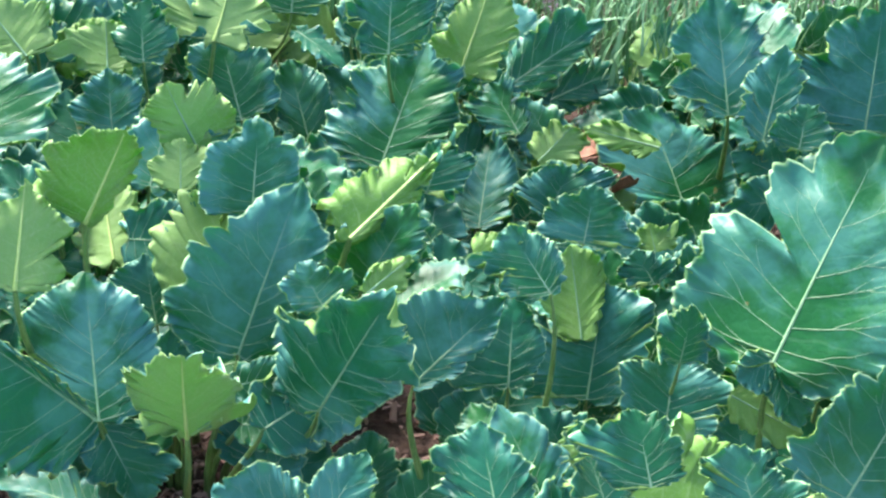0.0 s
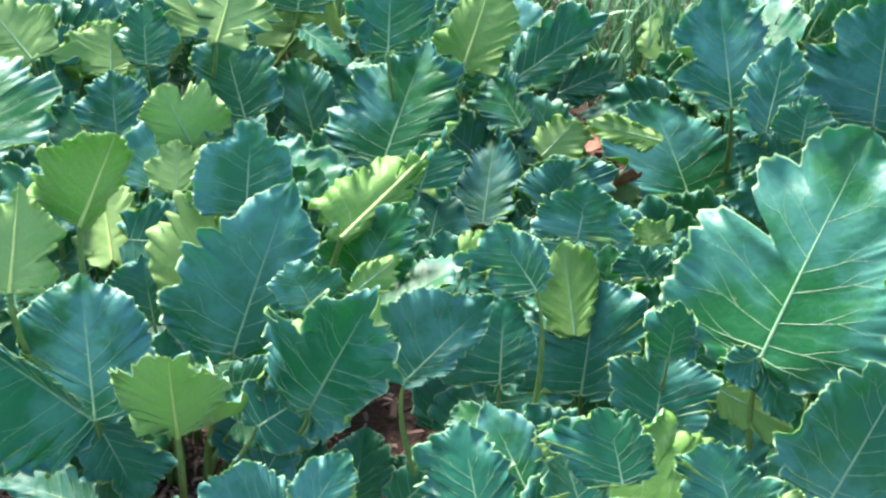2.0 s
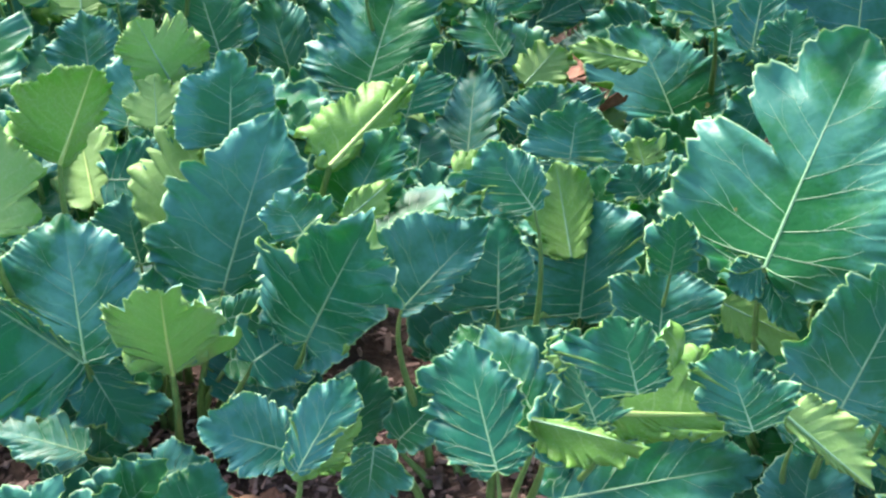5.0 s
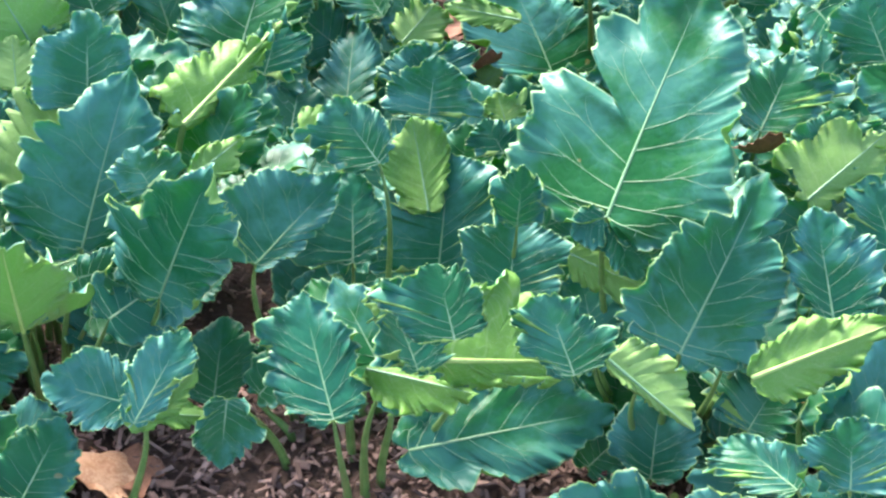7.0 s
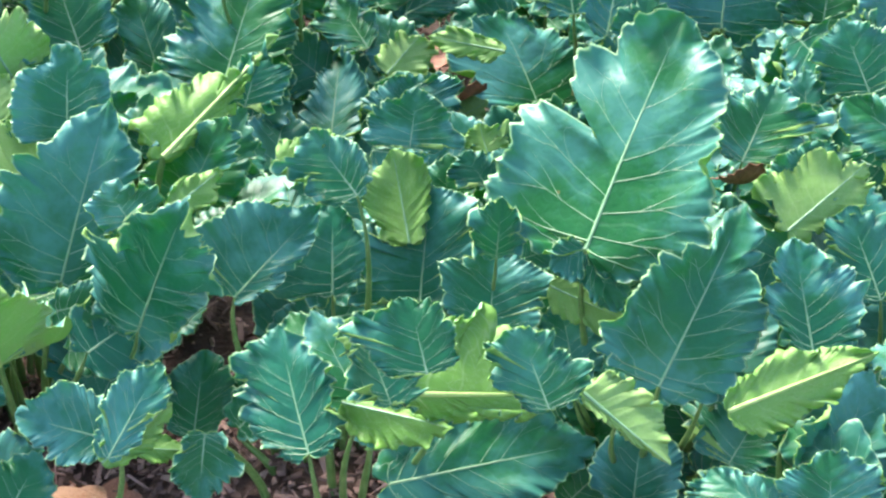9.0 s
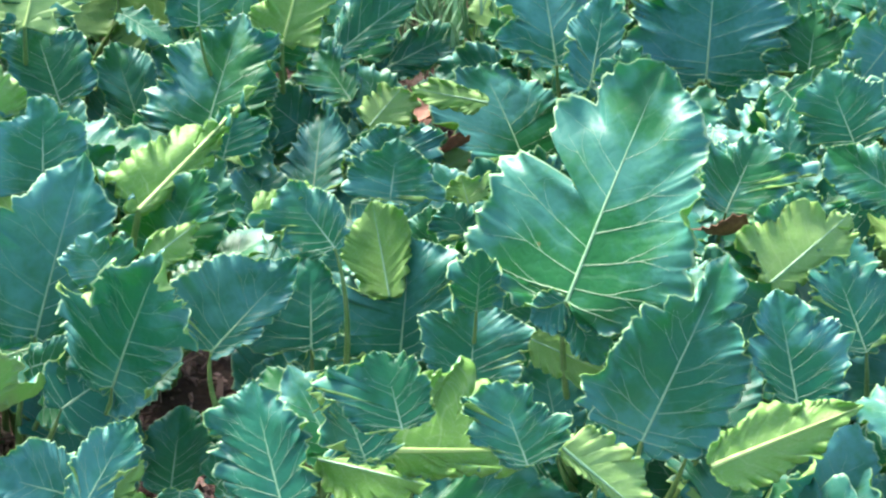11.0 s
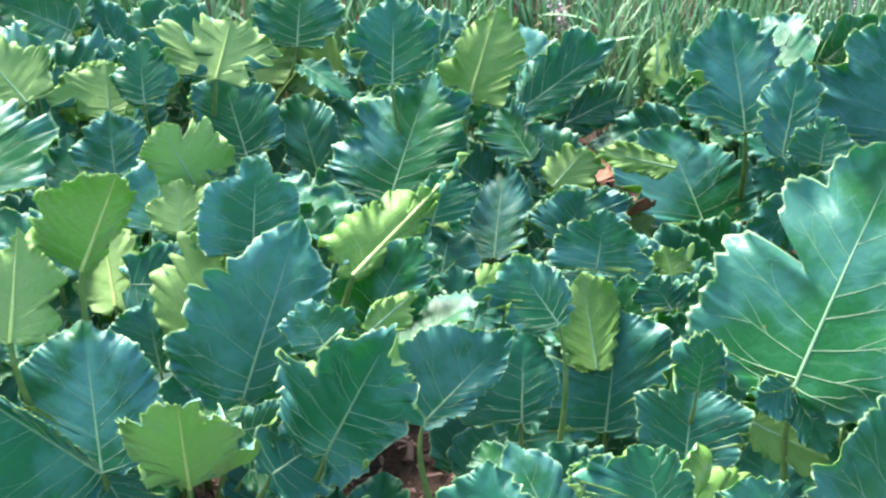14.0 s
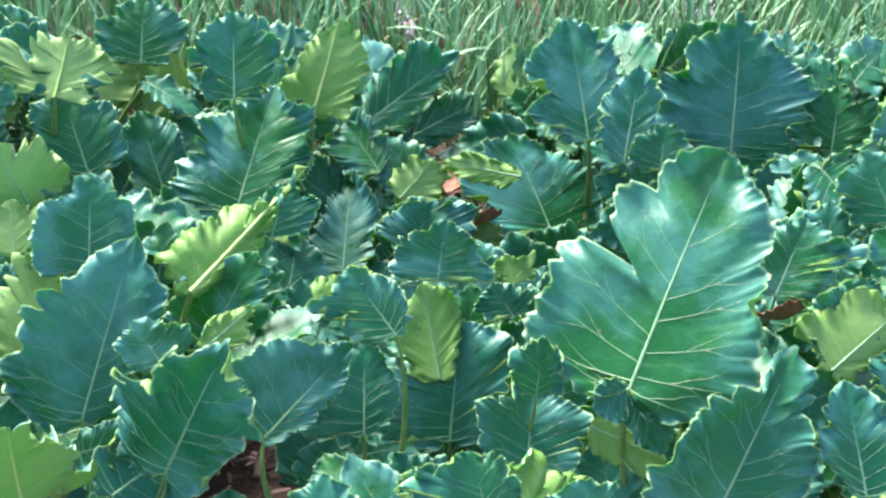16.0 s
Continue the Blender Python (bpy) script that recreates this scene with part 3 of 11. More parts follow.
leaf(kale, (-1.159, 1.244, 0.161), (-1.198, 1.348, 0.142), (-1.214, 1.277, 0.146), (-1.137, 1.298, 0.161), nu=58,nv=10,frill=0.6,lob=0.10, seed=2838)
leaf(kale, (-1.069, 1.049, 0.216), (-1.193, 1.156, 0.270), (-1.172, 1.073, 0.191), (-1.080, 1.124, 0.292), nu=58,nv=10,frill=0.4,lob=0.15, seed=2873)
leaf(kale, (-1.054, 1.099, 0.248), (-1.103, 1.238, 0.338), (-1.131, 1.130, 0.317), (-1.020, 1.189, 0.258), nu=58,nv=10,frill=0.5,lob=0.09, seed=2894)
leaf(kale, (-1.029, 1.246, 0.173), (-1.102, 1.294, 0.218), (-1.074, 1.244, 0.171), (-1.039, 1.284, 0.209), nu=58,nv=10,frill=0.3,lob=0.14, seed=2992)
leaf(kale, (-1.219, 1.102, 0.239), (-1.249, 1.171, 0.275), (-1.256, 1.104, 0.264), (-1.202, 1.144, 0.237), nu=58,nv=10,frill=0.3,lob=0.13, seed=3160)
leaf(kale, (-1.094, 1.135, 0.303), (-1.222, 1.091, 0.232), (-1.106, 1.071, 0.249), (-1.182, 1.165, 0.301), nu=58,nv=10,frill=0.4,lob=0.15, seed=3433)
leaf(kale, (-1.163, 1.165, 0.235), (-1.261, 1.276, 0.195), (-1.241, 1.172, 0.169), (-1.173, 1.258, 0.265), nu=58,nv=10,frill=0.4,lob=0.11, seed=3601)
leaf(kale, (-1.021, 1.072, 0.209), (-1.016, 1.131, 0.284), (-1.054, 1.099, 0.245), (-0.984, 1.091, 0.231), nu=58,nv=10,frill=0.5,lob=0.09, seed=3664)
leaf(kale, (-1.197, 1.189, 0.185), (-1.129, 1.331, 0.193), (-1.208, 1.276, 0.213), (-1.125, 1.228, 0.164), nu=58,nv=10,frill=0.4,lob=0.16, seed=3748)
leaf(kale, (-1.035, 1.205, 0.205), (-0.942, 1.277, 0.274), (-1.036, 1.255, 0.259), (-0.965, 1.208, 0.202), nu=58,nv=10,frill=0.5,lob=0.10, seed=3895)
leaf(kale, (-1.252, 1.220, 0.309), (-1.200, 1.323, 0.288), (-1.260, 1.270, 0.285), (-1.203, 1.250, 0.316), nu=58,nv=10,frill=0.4,lob=0.15, seed=4014)
leaf(kale, (-1.122, 1.345, 0.300), (-1.186, 1.424, 0.294), (-1.169, 1.349, 0.271), (-1.128, 1.407, 0.325), nu=58,nv=10,frill=0.4,lob=0.12, seed=4126)
leaf(kale, (-1.260, 1.340, 0.215), (-1.104, 1.401, 0.239), (-1.207, 1.400, 0.272), (-1.164, 1.338, 0.181), nu=58,nv=10,frill=0.4,lob=0.13, seed=4168)
leaf(kale, (-1.129, 1.119, 0.190), (-1.090, 1.194, 0.233), (-1.139, 1.161, 0.197), (-1.089, 1.136, 0.217), nu=58,nv=10,frill=0.4,lob=0.09, seed=4497)
leaf(kale, (-1.069, 1.198, 0.201), (-1.150, 1.200, 0.244), (-1.105, 1.177, 0.194), (-1.086, 1.221, 0.237), nu=58,nv=10,frill=0.4,lob=0.09, seed=4595)
leaf(kale, (-1.012, 1.315, 0.260), (-1.066, 1.368, 0.325), (-1.061, 1.306, 0.286), (-1.004, 1.365, 0.284), nu=58,nv=10,frill=0.4,lob=0.10, seed=4644)
leaf(kale, (-1.147, 1.066, 0.268), (-1.268, 1.138, 0.255), (-1.221, 1.072, 0.233), (-1.170, 1.118, 0.293), nu=58,nv=10,frill=0.4,lob=0.13, seed=4798)
kale = plant(0.585, 1.241, "blue-green sea kale with broad frilled leaves standing in bark mulch")
leaf(kale, (0.467, 1.284, 0.352), (0.450, 1.386, 0.444), (0.412, 1.346, 0.407), (0.534, 1.322, 0.387), p=.45,cord=.05,lob=.12,frill=.5, seed=465)
leaf(kale, (0.582, 1.401, 0.320), (0.546, 1.491, 0.400), (0.507, 1.451, 0.364), (0.622, 1.459, 0.372), p=.4,cord=.04,lob=.14,frill=.7, seed=486)
leaf(kale, (0.397, 1.091, 0.273), (0.337, 1.177, 0.270), (0.309, 1.166, 0.236), (0.410, 1.113, 0.300), p=.4,cord=.05,lob=.12,frill=.7, seed=507)
leaf(kale, (0.456, 1.086, 0.276), (0.461, 1.147, 0.331), (0.401, 1.118, 0.304), (0.523, 1.125, 0.311), p=.4,cord=.05,lob=.12,frill=.6, seed=514)
leaf(kale, (0.556, 1.152, 0.178), (0.649, 1.132, 0.117), (0.613, 1.187, 0.169), (0.575, 1.101, 0.137), nu=58,nv=10,frill=0.5,lob=0.16, seed=1074)
leaf(kale, (0.540, 1.237, 0.110), (0.640, 1.284, 0.179), (0.565, 1.286, 0.155), (0.611, 1.233, 0.132), nu=58,nv=10,frill=0.4,lob=0.13, seed=1123)
leaf(kale, (0.503, 1.138, 0.284), (0.428, 1.223, 0.294), (0.450, 1.142, 0.259), (0.509, 1.186, 0.315), nu=58,nv=10,frill=0.3,lob=0.13, seed=1389)
leaf(kale, (0.697, 1.160, 0.132), (0.650, 1.211, 0.225), (0.644, 1.156, 0.165), (0.716, 1.200, 0.166), nu=58,nv=10,frill=0.6,lob=0.10, seed=1648)
leaf(kale, (0.744, 1.181, 0.221), (0.737, 1.289, 0.355), (0.677, 1.247, 0.271), (0.805, 1.217, 0.298), nu=58,nv=10,frill=0.4,lob=0.12, seed=1746)
leaf(kale, (0.770, 1.148, 0.238), (0.856, 1.126, 0.233), (0.811, 1.163, 0.258), (0.791, 1.117, 0.214), nu=58,nv=10,frill=0.5,lob=0.15, seed=1809)
leaf(kale, (0.635, 1.482, 0.234), (0.616, 1.604, 0.252), (0.591, 1.519, 0.243), (0.663, 1.547, 0.241), nu=58,nv=10,frill=0.6,lob=0.14, seed=1914)
leaf(kale, (0.517, 1.323, 0.302), (0.472, 1.392, 0.354), (0.475, 1.333, 0.316), (0.527, 1.363, 0.325), nu=58,nv=10,frill=0.3,lob=0.15, seed=1921)
leaf(kale, (0.612, 1.464, 0.204), (0.631, 1.625, 0.289), (0.566, 1.536, 0.239), (0.675, 1.537, 0.245), nu=58,nv=10,frill=0.5,lob=0.14, seed=2236)
leaf(kale, (0.581, 1.349, 0.247), (0.737, 1.321, 0.267), (0.662, 1.384, 0.289), (0.636, 1.290, 0.223), nu=58,nv=10,frill=0.5,lob=0.11, seed=2411)
leaf(kale, (0.683, 1.362, 0.268), (0.696, 1.512, 0.312), (0.654, 1.429, 0.317), (0.725, 1.437, 0.261), nu=58,nv=10,frill=0.6,lob=0.11, seed=2488)
leaf(kale, (0.381, 1.122, 0.150), (0.282, 1.189, 0.120), (0.327, 1.127, 0.100), (0.342, 1.179, 0.172), nu=58,nv=10,frill=0.4,lob=0.09, seed=2621)
leaf(kale, (0.623, 1.270, 0.193), (0.543, 1.310, 0.219), (0.582, 1.267, 0.186), (0.611, 1.299, 0.218), nu=58,nv=10,frill=0.5,lob=0.12, seed=2677)
leaf(kale, (0.765, 1.073, 0.201), (0.788, 1.179, 0.310), (0.709, 1.106, 0.266), (0.841, 1.132, 0.230), nu=58,nv=10,frill=0.6,lob=0.09, seed=2691)
leaf(kale, (0.619, 1.071, 0.183), (0.646, 1.220, 0.275), (0.577, 1.120, 0.244), (0.680, 1.124, 0.185), nu=58,nv=10,frill=0.3,lob=0.14, seed=2880)
leaf(kale, (0.665, 1.090, 0.284), (0.606, 1.133, 0.343), (0.614, 1.088, 0.302), (0.660, 1.133, 0.322), nu=58,nv=10,frill=0.5,lob=0.15, seed=2887)
leaf(kale, (0.442, 1.227, 0.103), (0.300, 1.215, 0.146), (0.377, 1.183, 0.076), (0.388, 1.261, 0.165), nu=58,nv=10,frill=0.5,lob=0.11, seed=3083)
leaf(kale, (0.764, 1.216, 0.256), (0.840, 1.330, 0.319), (0.748, 1.299, 0.274), (0.849, 1.236, 0.294), nu=58,nv=10,frill=0.3,lob=0.09, seed=3167)
leaf(kale, (0.501, 1.098, 0.098), (0.574, 1.154, 0.158), (0.493, 1.149, 0.142), (0.561, 1.086, 0.097), nu=58,nv=10,frill=0.3,lob=0.11, seed=3195)
leaf(kale, (0.581, 1.372, 0.189), (0.543, 1.512, 0.259), (0.495, 1.413, 0.217), (0.637, 1.442, 0.217), nu=58,nv=10,frill=0.4,lob=0.15, seed=3391)
leaf(kale, (0.692, 1.250, 0.176), (0.698, 1.392, 0.265), (0.627, 1.316, 0.214), (0.763, 1.310, 0.218), nu=58,nv=10,frill=0.6,lob=0.10, seed=3741)
leaf(kale, (0.429, 1.075, 0.090), (0.484, 1.197, 0.123), (0.413, 1.132, 0.093), (0.488, 1.115, 0.114), nu=58,nv=10,frill=0.3,lob=0.12, seed=3755)
leaf(kale, (0.697, 1.169, 0.186), (0.810, 1.234, 0.184), (0.723, 1.229, 0.232), (0.757, 1.158, 0.138), nu=58,nv=10,frill=0.4,lob=0.13, seed=3853)
leaf(kale, (0.714, 1.194, 0.216), (0.639, 1.285, 0.328), (0.641, 1.209, 0.252), (0.727, 1.253, 0.270), nu=58,nv=10,frill=0.6,lob=0.13, seed=4077)
leaf(kale, (0.731, 1.157, 0.267), (0.837, 1.188, 0.303), (0.752, 1.221, 0.279), (0.796, 1.119, 0.283), nu=58,nv=10,frill=0.4,lob=0.12, seed=4448)
leaf(kale, (0.750, 1.077, 0.214), (0.780, 1.217, 0.314), (0.694, 1.136, 0.285), (0.833, 1.145, 0.234), nu=58,nv=10,frill=0.6,lob=0.11, seed=4539)
leaf(kale, (0.477, 1.165, 0.238), (0.534, 1.266, 0.337), (0.437, 1.202, 0.307), (0.558, 1.201, 0.241), nu=58,nv=10,frill=0.4,lob=0.10, seed=4560)
leaf(kale, (0.613, 1.169, 0.214), (0.534, 1.253, 0.287), (0.563, 1.164, 0.252), (0.605, 1.236, 0.230), nu=58,nv=10,frill=0.5,lob=0.09, seed=4602)
leaf(kale, (0.755, 1.224, 0.220), (0.867, 1.292, 0.201), (0.775, 1.303, 0.230), (0.825, 1.200, 0.194), nu=58,nv=10,frill=0.4,lob=0.13, seed=4693)
leaf(kale, (0.471, 1.240, 0.020), (0.325, 1.318, 0.054), (0.382, 1.231, 0.020), (0.446, 1.311, 0.039), nu=58,nv=10,frill=0.4,lob=0.08, seed=4742)
leaf(kale, (0.687, 1.410, 0.263), (0.839, 1.364, 0.235), (0.778, 1.452, 0.287), (0.736, 1.326, 0.214), nu=58,nv=10,frill=0.6,lob=0.10, seed=4770)
leaf(kale, (0.504, 1.117, 0.163), (0.425, 1.175, 0.193), (0.444, 1.110, 0.175), (0.496, 1.174, 0.176), nu=58,nv=10,frill=0.5,lob=0.15, seed=4784)
leaf(kale, (0.493, 1.177, 0.249), (0.542, 1.267, 0.292), (0.479, 1.250, 0.249), (0.547, 1.175, 0.283), nu=58,nv=10,frill=0.3,lob=0.16, seed=4812)
leaf(kale, (0.492, 1.135, 0.182), (0.553, 1.204, 0.206), (0.492, 1.177, 0.212), (0.541, 1.148, 0.172), nu=58,nv=10,frill=0.6,lob=0.12, seed=5225)
leaf(kale, (0.586, 1.161, 0.138), (0.500, 1.209, 0.215), (0.514, 1.147, 0.148), (0.589, 1.214, 0.190), nu=58,nv=10,frill=0.5,lob=0.09, seed=5274)
leaf(kale, (0.431, 1.215, 0.286), (0.529, 1.295, 0.314), (0.444, 1.268, 0.329), (0.497, 1.226, 0.266), nu=58,nv=10,frill=0.5,lob=0.13, seed=5288)
leaf(kale, (0.605, 1.355, 0.090), (0.682, 1.442, 0.151), (0.601, 1.399, 0.145), (0.670, 1.381, 0.083), nu=58,nv=10,frill=0.4,lob=0.06, seed=5575)
leaf(kale, (0.469, 1.291, 0.077), (0.470, 1.356, 0.139), (0.432, 1.326, 0.093), (0.507, 1.308, 0.110), nu=58,nv=10,frill=0.5,lob=0.12, seed=5757)
kale = plant(0.868, 1.330, "blue-green sea kale with broad frilled leaves standing in bark mulch")
leaf(kale, (0.895, 1.343, 0.282), (0.777, 1.429, 0.335), (0.819, 1.345, 0.282), (0.877, 1.409, 0.324), nu=58,nv=10,frill=0.5,lob=0.11, seed=752)
leaf(kale, (0.882, 1.443, 0.120), (0.828, 1.512, 0.239), (0.813, 1.435, 0.166), (0.910, 1.503, 0.164), nu=58,nv=10,frill=0.4,lob=0.09, seed=787)
leaf(kale, (0.907, 1.156, 0.142), (0.885, 1.214, 0.217), (0.869, 1.167, 0.167), (0.928, 1.190, 0.175), nu=58,nv=10,frill=0.4,lob=0.12, seed=794)
leaf(kale, (0.910, 1.129, 0.128), (0.846, 1.209, 0.210), (0.843, 1.134, 0.138), (0.936, 1.176, 0.170), nu=58,nv=10,frill=0.3,lob=0.15, seed=955)
leaf(kale, (0.978, 1.238, 0.043), (1.021, 1.352, 0.169), (0.922, 1.312, 0.088), (1.068, 1.252, 0.097), nu=58,nv=10,frill=0.4,lob=0.09, seed=976)
leaf(kale, (0.816, 1.398, 0.290), (0.913, 1.516, 0.329), (0.822, 1.467, 0.346), (0.887, 1.422, 0.265), nu=58,nv=10,frill=0.4,lob=0.10, seed=1046)
leaf(kale, (0.959, 1.155, 0.268), (0.889, 1.252, 0.327), (0.896, 1.174, 0.263), (0.975, 1.202, 0.312), nu=58,nv=10,frill=0.4,lob=0.11, seed=1102)
leaf(kale, (0.809, 1.403, 0.119), (0.744, 1.521, 0.111), (0.747, 1.433, 0.085), (0.813, 1.479, 0.145), nu=58,nv=10,frill=0.5,lob=0.15, seed=1305)
leaf(kale, (0.878, 1.272, 0.097), (1.017, 1.336, 0.106), (0.915, 1.324, 0.128), (0.957, 1.273, 0.073), nu=58,nv=10,frill=0.5,lob=0.15, seed=1333)
leaf(kale, (0.976, 1.497, 0.164), (0.966, 1.632, 0.211), (0.941, 1.548, 0.208), (1.003, 1.559, 0.159), nu=58,nv=10,frill=0.4,lob=0.12, seed=1578)
leaf(kale, (0.878, 1.331, 0.188), (0.956, 1.264, 0.101), (0.944, 1.354, 0.134), (0.876, 1.253, 0.171), nu=58,nv=10,frill=0.5,lob=0.14, seed=1634)
leaf(kale, (0.813, 1.328, 0.261), (0.896, 1.377, 0.259), (0.829, 1.374, 0.287), (0.857, 1.318, 0.233), nu=58,nv=10,frill=0.4,lob=0.11, seed=1641)
leaf(kale, (0.841, 1.280, 0.292), (0.938, 1.322, 0.226), (0.861, 1.345, 0.289), (0.885, 1.243, 0.251), nu=58,nv=10,frill=0.6,lob=0.13, seed=1788)
leaf(kale, (0.796, 1.193, 0.286), (0.754, 1.344, 0.362), (0.737, 1.214, 0.332), (0.824, 1.288, 0.299), nu=58,nv=10,frill=0.5,lob=0.14, seed=2313)
leaf(kale, (0.797, 1.340, 0.295), (0.753, 1.428, 0.332), (0.749, 1.375, 0.301), (0.803, 1.386, 0.324), nu=58,nv=10,frill=0.4,lob=0.12, seed=2474)
leaf(kale, (0.876, 1.237, 0.174), (0.817, 1.327, 0.262), (0.813, 1.245, 0.192), (0.900, 1.288, 0.213), nu=58,nv=10,frill=0.3,lob=0.12, seed=2481)
leaf(kale, (0.925, 1.370, 0.276), (0.813, 1.419, 0.327), (0.861, 1.361, 0.261), (0.896, 1.419, 0.332), nu=58,nv=10,frill=0.5,lob=0.13, seed=2530)
leaf(kale, (0.898, 1.395, 0.263), (0.917, 1.455, 0.357), (0.861, 1.425, 0.302), (0.948, 1.410, 0.293), nu=58,nv=10,frill=0.6,lob=0.13, seed=2866)
leaf(kale, (0.740, 1.312, 0.169), (0.681, 1.381, 0.210), (0.684, 1.318, 0.193), (0.745, 1.366, 0.181), nu=58,nv=10,frill=0.5,lob=0.09, seed=2943)
leaf(kale, (0.760, 1.317, 0.078), (0.775, 1.419, 0.126), (0.733, 1.369, 0.096), (0.799, 1.343, 0.097), nu=58,nv=10,frill=0.3,lob=0.08, seed=3006)
leaf(kale, (0.750, 1.300, 0.201), (0.786, 1.402, 0.276), (0.725, 1.335, 0.250), (0.805, 1.351, 0.215), nu=58,nv=10,frill=0.6,lob=0.11, seed=3090)
leaf(kale, (0.887, 1.413, 0.173), (0.825, 1.489, 0.186), (0.832, 1.428, 0.172), (0.886, 1.467, 0.186), nu=58,nv=10,frill=0.4,lob=0.09, seed=3251)
leaf(kale, (0.789, 1.223, 0.258), (0.817, 1.282, 0.349), (0.767, 1.250, 0.310), (0.836, 1.250, 0.288), nu=58,nv=10,frill=0.3,lob=0.12, seed=3671)
leaf(kale, (0.770, 1.405, 0.231), (0.827, 1.480, 0.281), (0.764, 1.465, 0.260), (0.822, 1.405, 0.243), nu=58,nv=10,frill=0.4,lob=0.09, seed=3762)
leaf(kale, (0.827, 1.067, 0.205), (0.850, 1.170, 0.257), (0.782, 1.109, 0.222), (0.888, 1.099, 0.225), nu=58,nv=10,frill=0.4,lob=0.14, seed=4035)
leaf(kale, (0.956, 1.232, 0.118), (0.784, 1.227, 0.162), (0.872, 1.166, 0.103), (0.887, 1.294, 0.172), nu=58,nv=10,frill=0.5,lob=0.12, seed=4161)
leaf(kale, (0.864, 1.452, 0.267), (0.919, 1.514, 0.286), (0.855, 1.495, 0.279), (0.915, 1.458, 0.270), nu=58,nv=10,frill=0.5,lob=0.09, seed=4399)
leaf(kale, (1.019, 1.424, 0.264), (0.893, 1.479, 0.169), (0.943, 1.377, 0.208), (0.995, 1.514, 0.244), nu=58,nv=10,frill=0.4,lob=0.15, seed=4406)
leaf(kale, (1.000, 1.191, 0.256), (0.979, 1.338, 0.321), (0.939, 1.244, 0.275), (1.043, 1.266, 0.294), nu=58,nv=10,frill=0.5,lob=0.15, seed=4504)
leaf(kale, (0.869, 1.343, 0.190), (1.029, 1.397, 0.264), (0.902, 1.415, 0.280), (0.974, 1.318, 0.164), nu=58,nv=10,frill=0.3,lob=0.12, seed=4567)
leaf(kale, (0.775, 1.422, 0.060), (0.755, 1.596, 0.081), (0.710, 1.465, 0.087), (0.825, 1.516, 0.051), nu=58,nv=10,frill=0.5,lob=0.11, seed=4609)
leaf(kale, (0.963, 1.195, 0.131), (0.956, 1.297, 0.239), (0.900, 1.240, 0.177), (1.020, 1.245, 0.185), nu=58,nv=10,frill=0.4,lob=0.16, seed=4686)
leaf(kale, (0.871, 1.292, 0.198), (0.772, 1.370, 0.206), (0.804, 1.280, 0.172), (0.857, 1.368, 0.230), nu=58,nv=10,frill=0.4,lob=0.15, seed=4714)
leaf(kale, (0.688, 1.247, 0.321), (0.529, 1.318, 0.317), (0.587, 1.223, 0.313), (0.658, 1.329, 0.325), nu=58,nv=10,frill=0.4,lob=0.09, seed=4756)
kale = plant(-0.129, 1.419, "blue-green sea kale with broad frilled leaves standing in bark mulch")
leaf(kale, (-0.243, 1.492, 0.271), (-0.126, 1.579, 0.355), (-0.271, 1.568, 0.344), (-0.151, 1.527, 0.305), p=.6,cord=.06,lob=.08,frill=.4, seed=122)
leaf(kale, (-0.116, 1.517, 0.247), (-0.113, 1.607, 0.339), (-0.204, 1.535, 0.263), (-0.068, 1.554, 0.287), p=.5,cord=.12,lob=.08,frill=.3, seed=129)
leaf(kale, (-0.018, 1.161, 0.430), (0.200, 1.283, 0.293), (0.091, 1.195, 0.350), (0.073, 1.304, 0.415), rib=1.3,lob=.12,cord=.05,frill=.5,cl=30,stalk=False, seed=150)
leaf(kale, (-0.032, 1.105, 0.475), (-0.069, 1.182, 0.532), (-0.092, 1.126, 0.534), (-0.007, 1.170, 0.476), p=.4,lob=.14,cord=.05,frill=.7,cl=20,stalk=False, seed=157)
leaf(kale, (0.007, 1.101, 0.523), (-0.011, 1.163, 0.574), (-0.073, 1.144, 0.561), (0.044, 1.124, 0.539), p=.35,lob=.12,cord=.03,frill=.7,cr=40,stalk=False, seed=164)
leaf(kale, (-0.130, 1.168, 0.328), (-0.164, 1.289, 0.417), (-0.218, 1.263, 0.363), (-0.088, 1.193, 0.375), p=.4,cord=.06,lob=.12,frill=.55,cl=20, seed=185)
leaf(kale, (-0.090, 1.207, 0.370), (0.034, 1.144, 0.391), (-0.045, 1.155, 0.347), (-0.038, 1.184, 0.383), lob=.1,cord=.02,frill=.5,stalk=False,nu=90,nv=18, seed=192)
leaf(kale, (-0.047, 1.323, 0.084), (0.231, 1.363, 0.111), (0.091, 1.407, 0.140), (0.101, 1.288, 0.061), p=.4,cord=.08,lob=.1,frill=.3,stalk=False,cut=((0,.5,.18,.05),), seed=199)
leaf(kale, (-0.319, 1.448, 0.052), (-0.302, 1.536, 0.131), (-0.368, 1.483, 0.083), (-0.258, 1.501, 0.100), p=.4,cord=.04,lob=.06,frill=.2, seed=227)
leaf(kale, (-0.278, 1.329, 0.187), (-0.291, 1.280, 0.107), (-0.235, 1.310, 0.158), (-0.322, 1.307, 0.150), p=.5,cord=.05,lob=.1,frill=.4, seed=234)
leaf(kale, (-0.074, 1.504, 0.429), (-0.133, 1.566, 0.485), (-0.171, 1.531, 0.452), (-0.065, 1.544, 0.465), p=.35,cord=.04,lob=.12,frill=.6, seed=395)
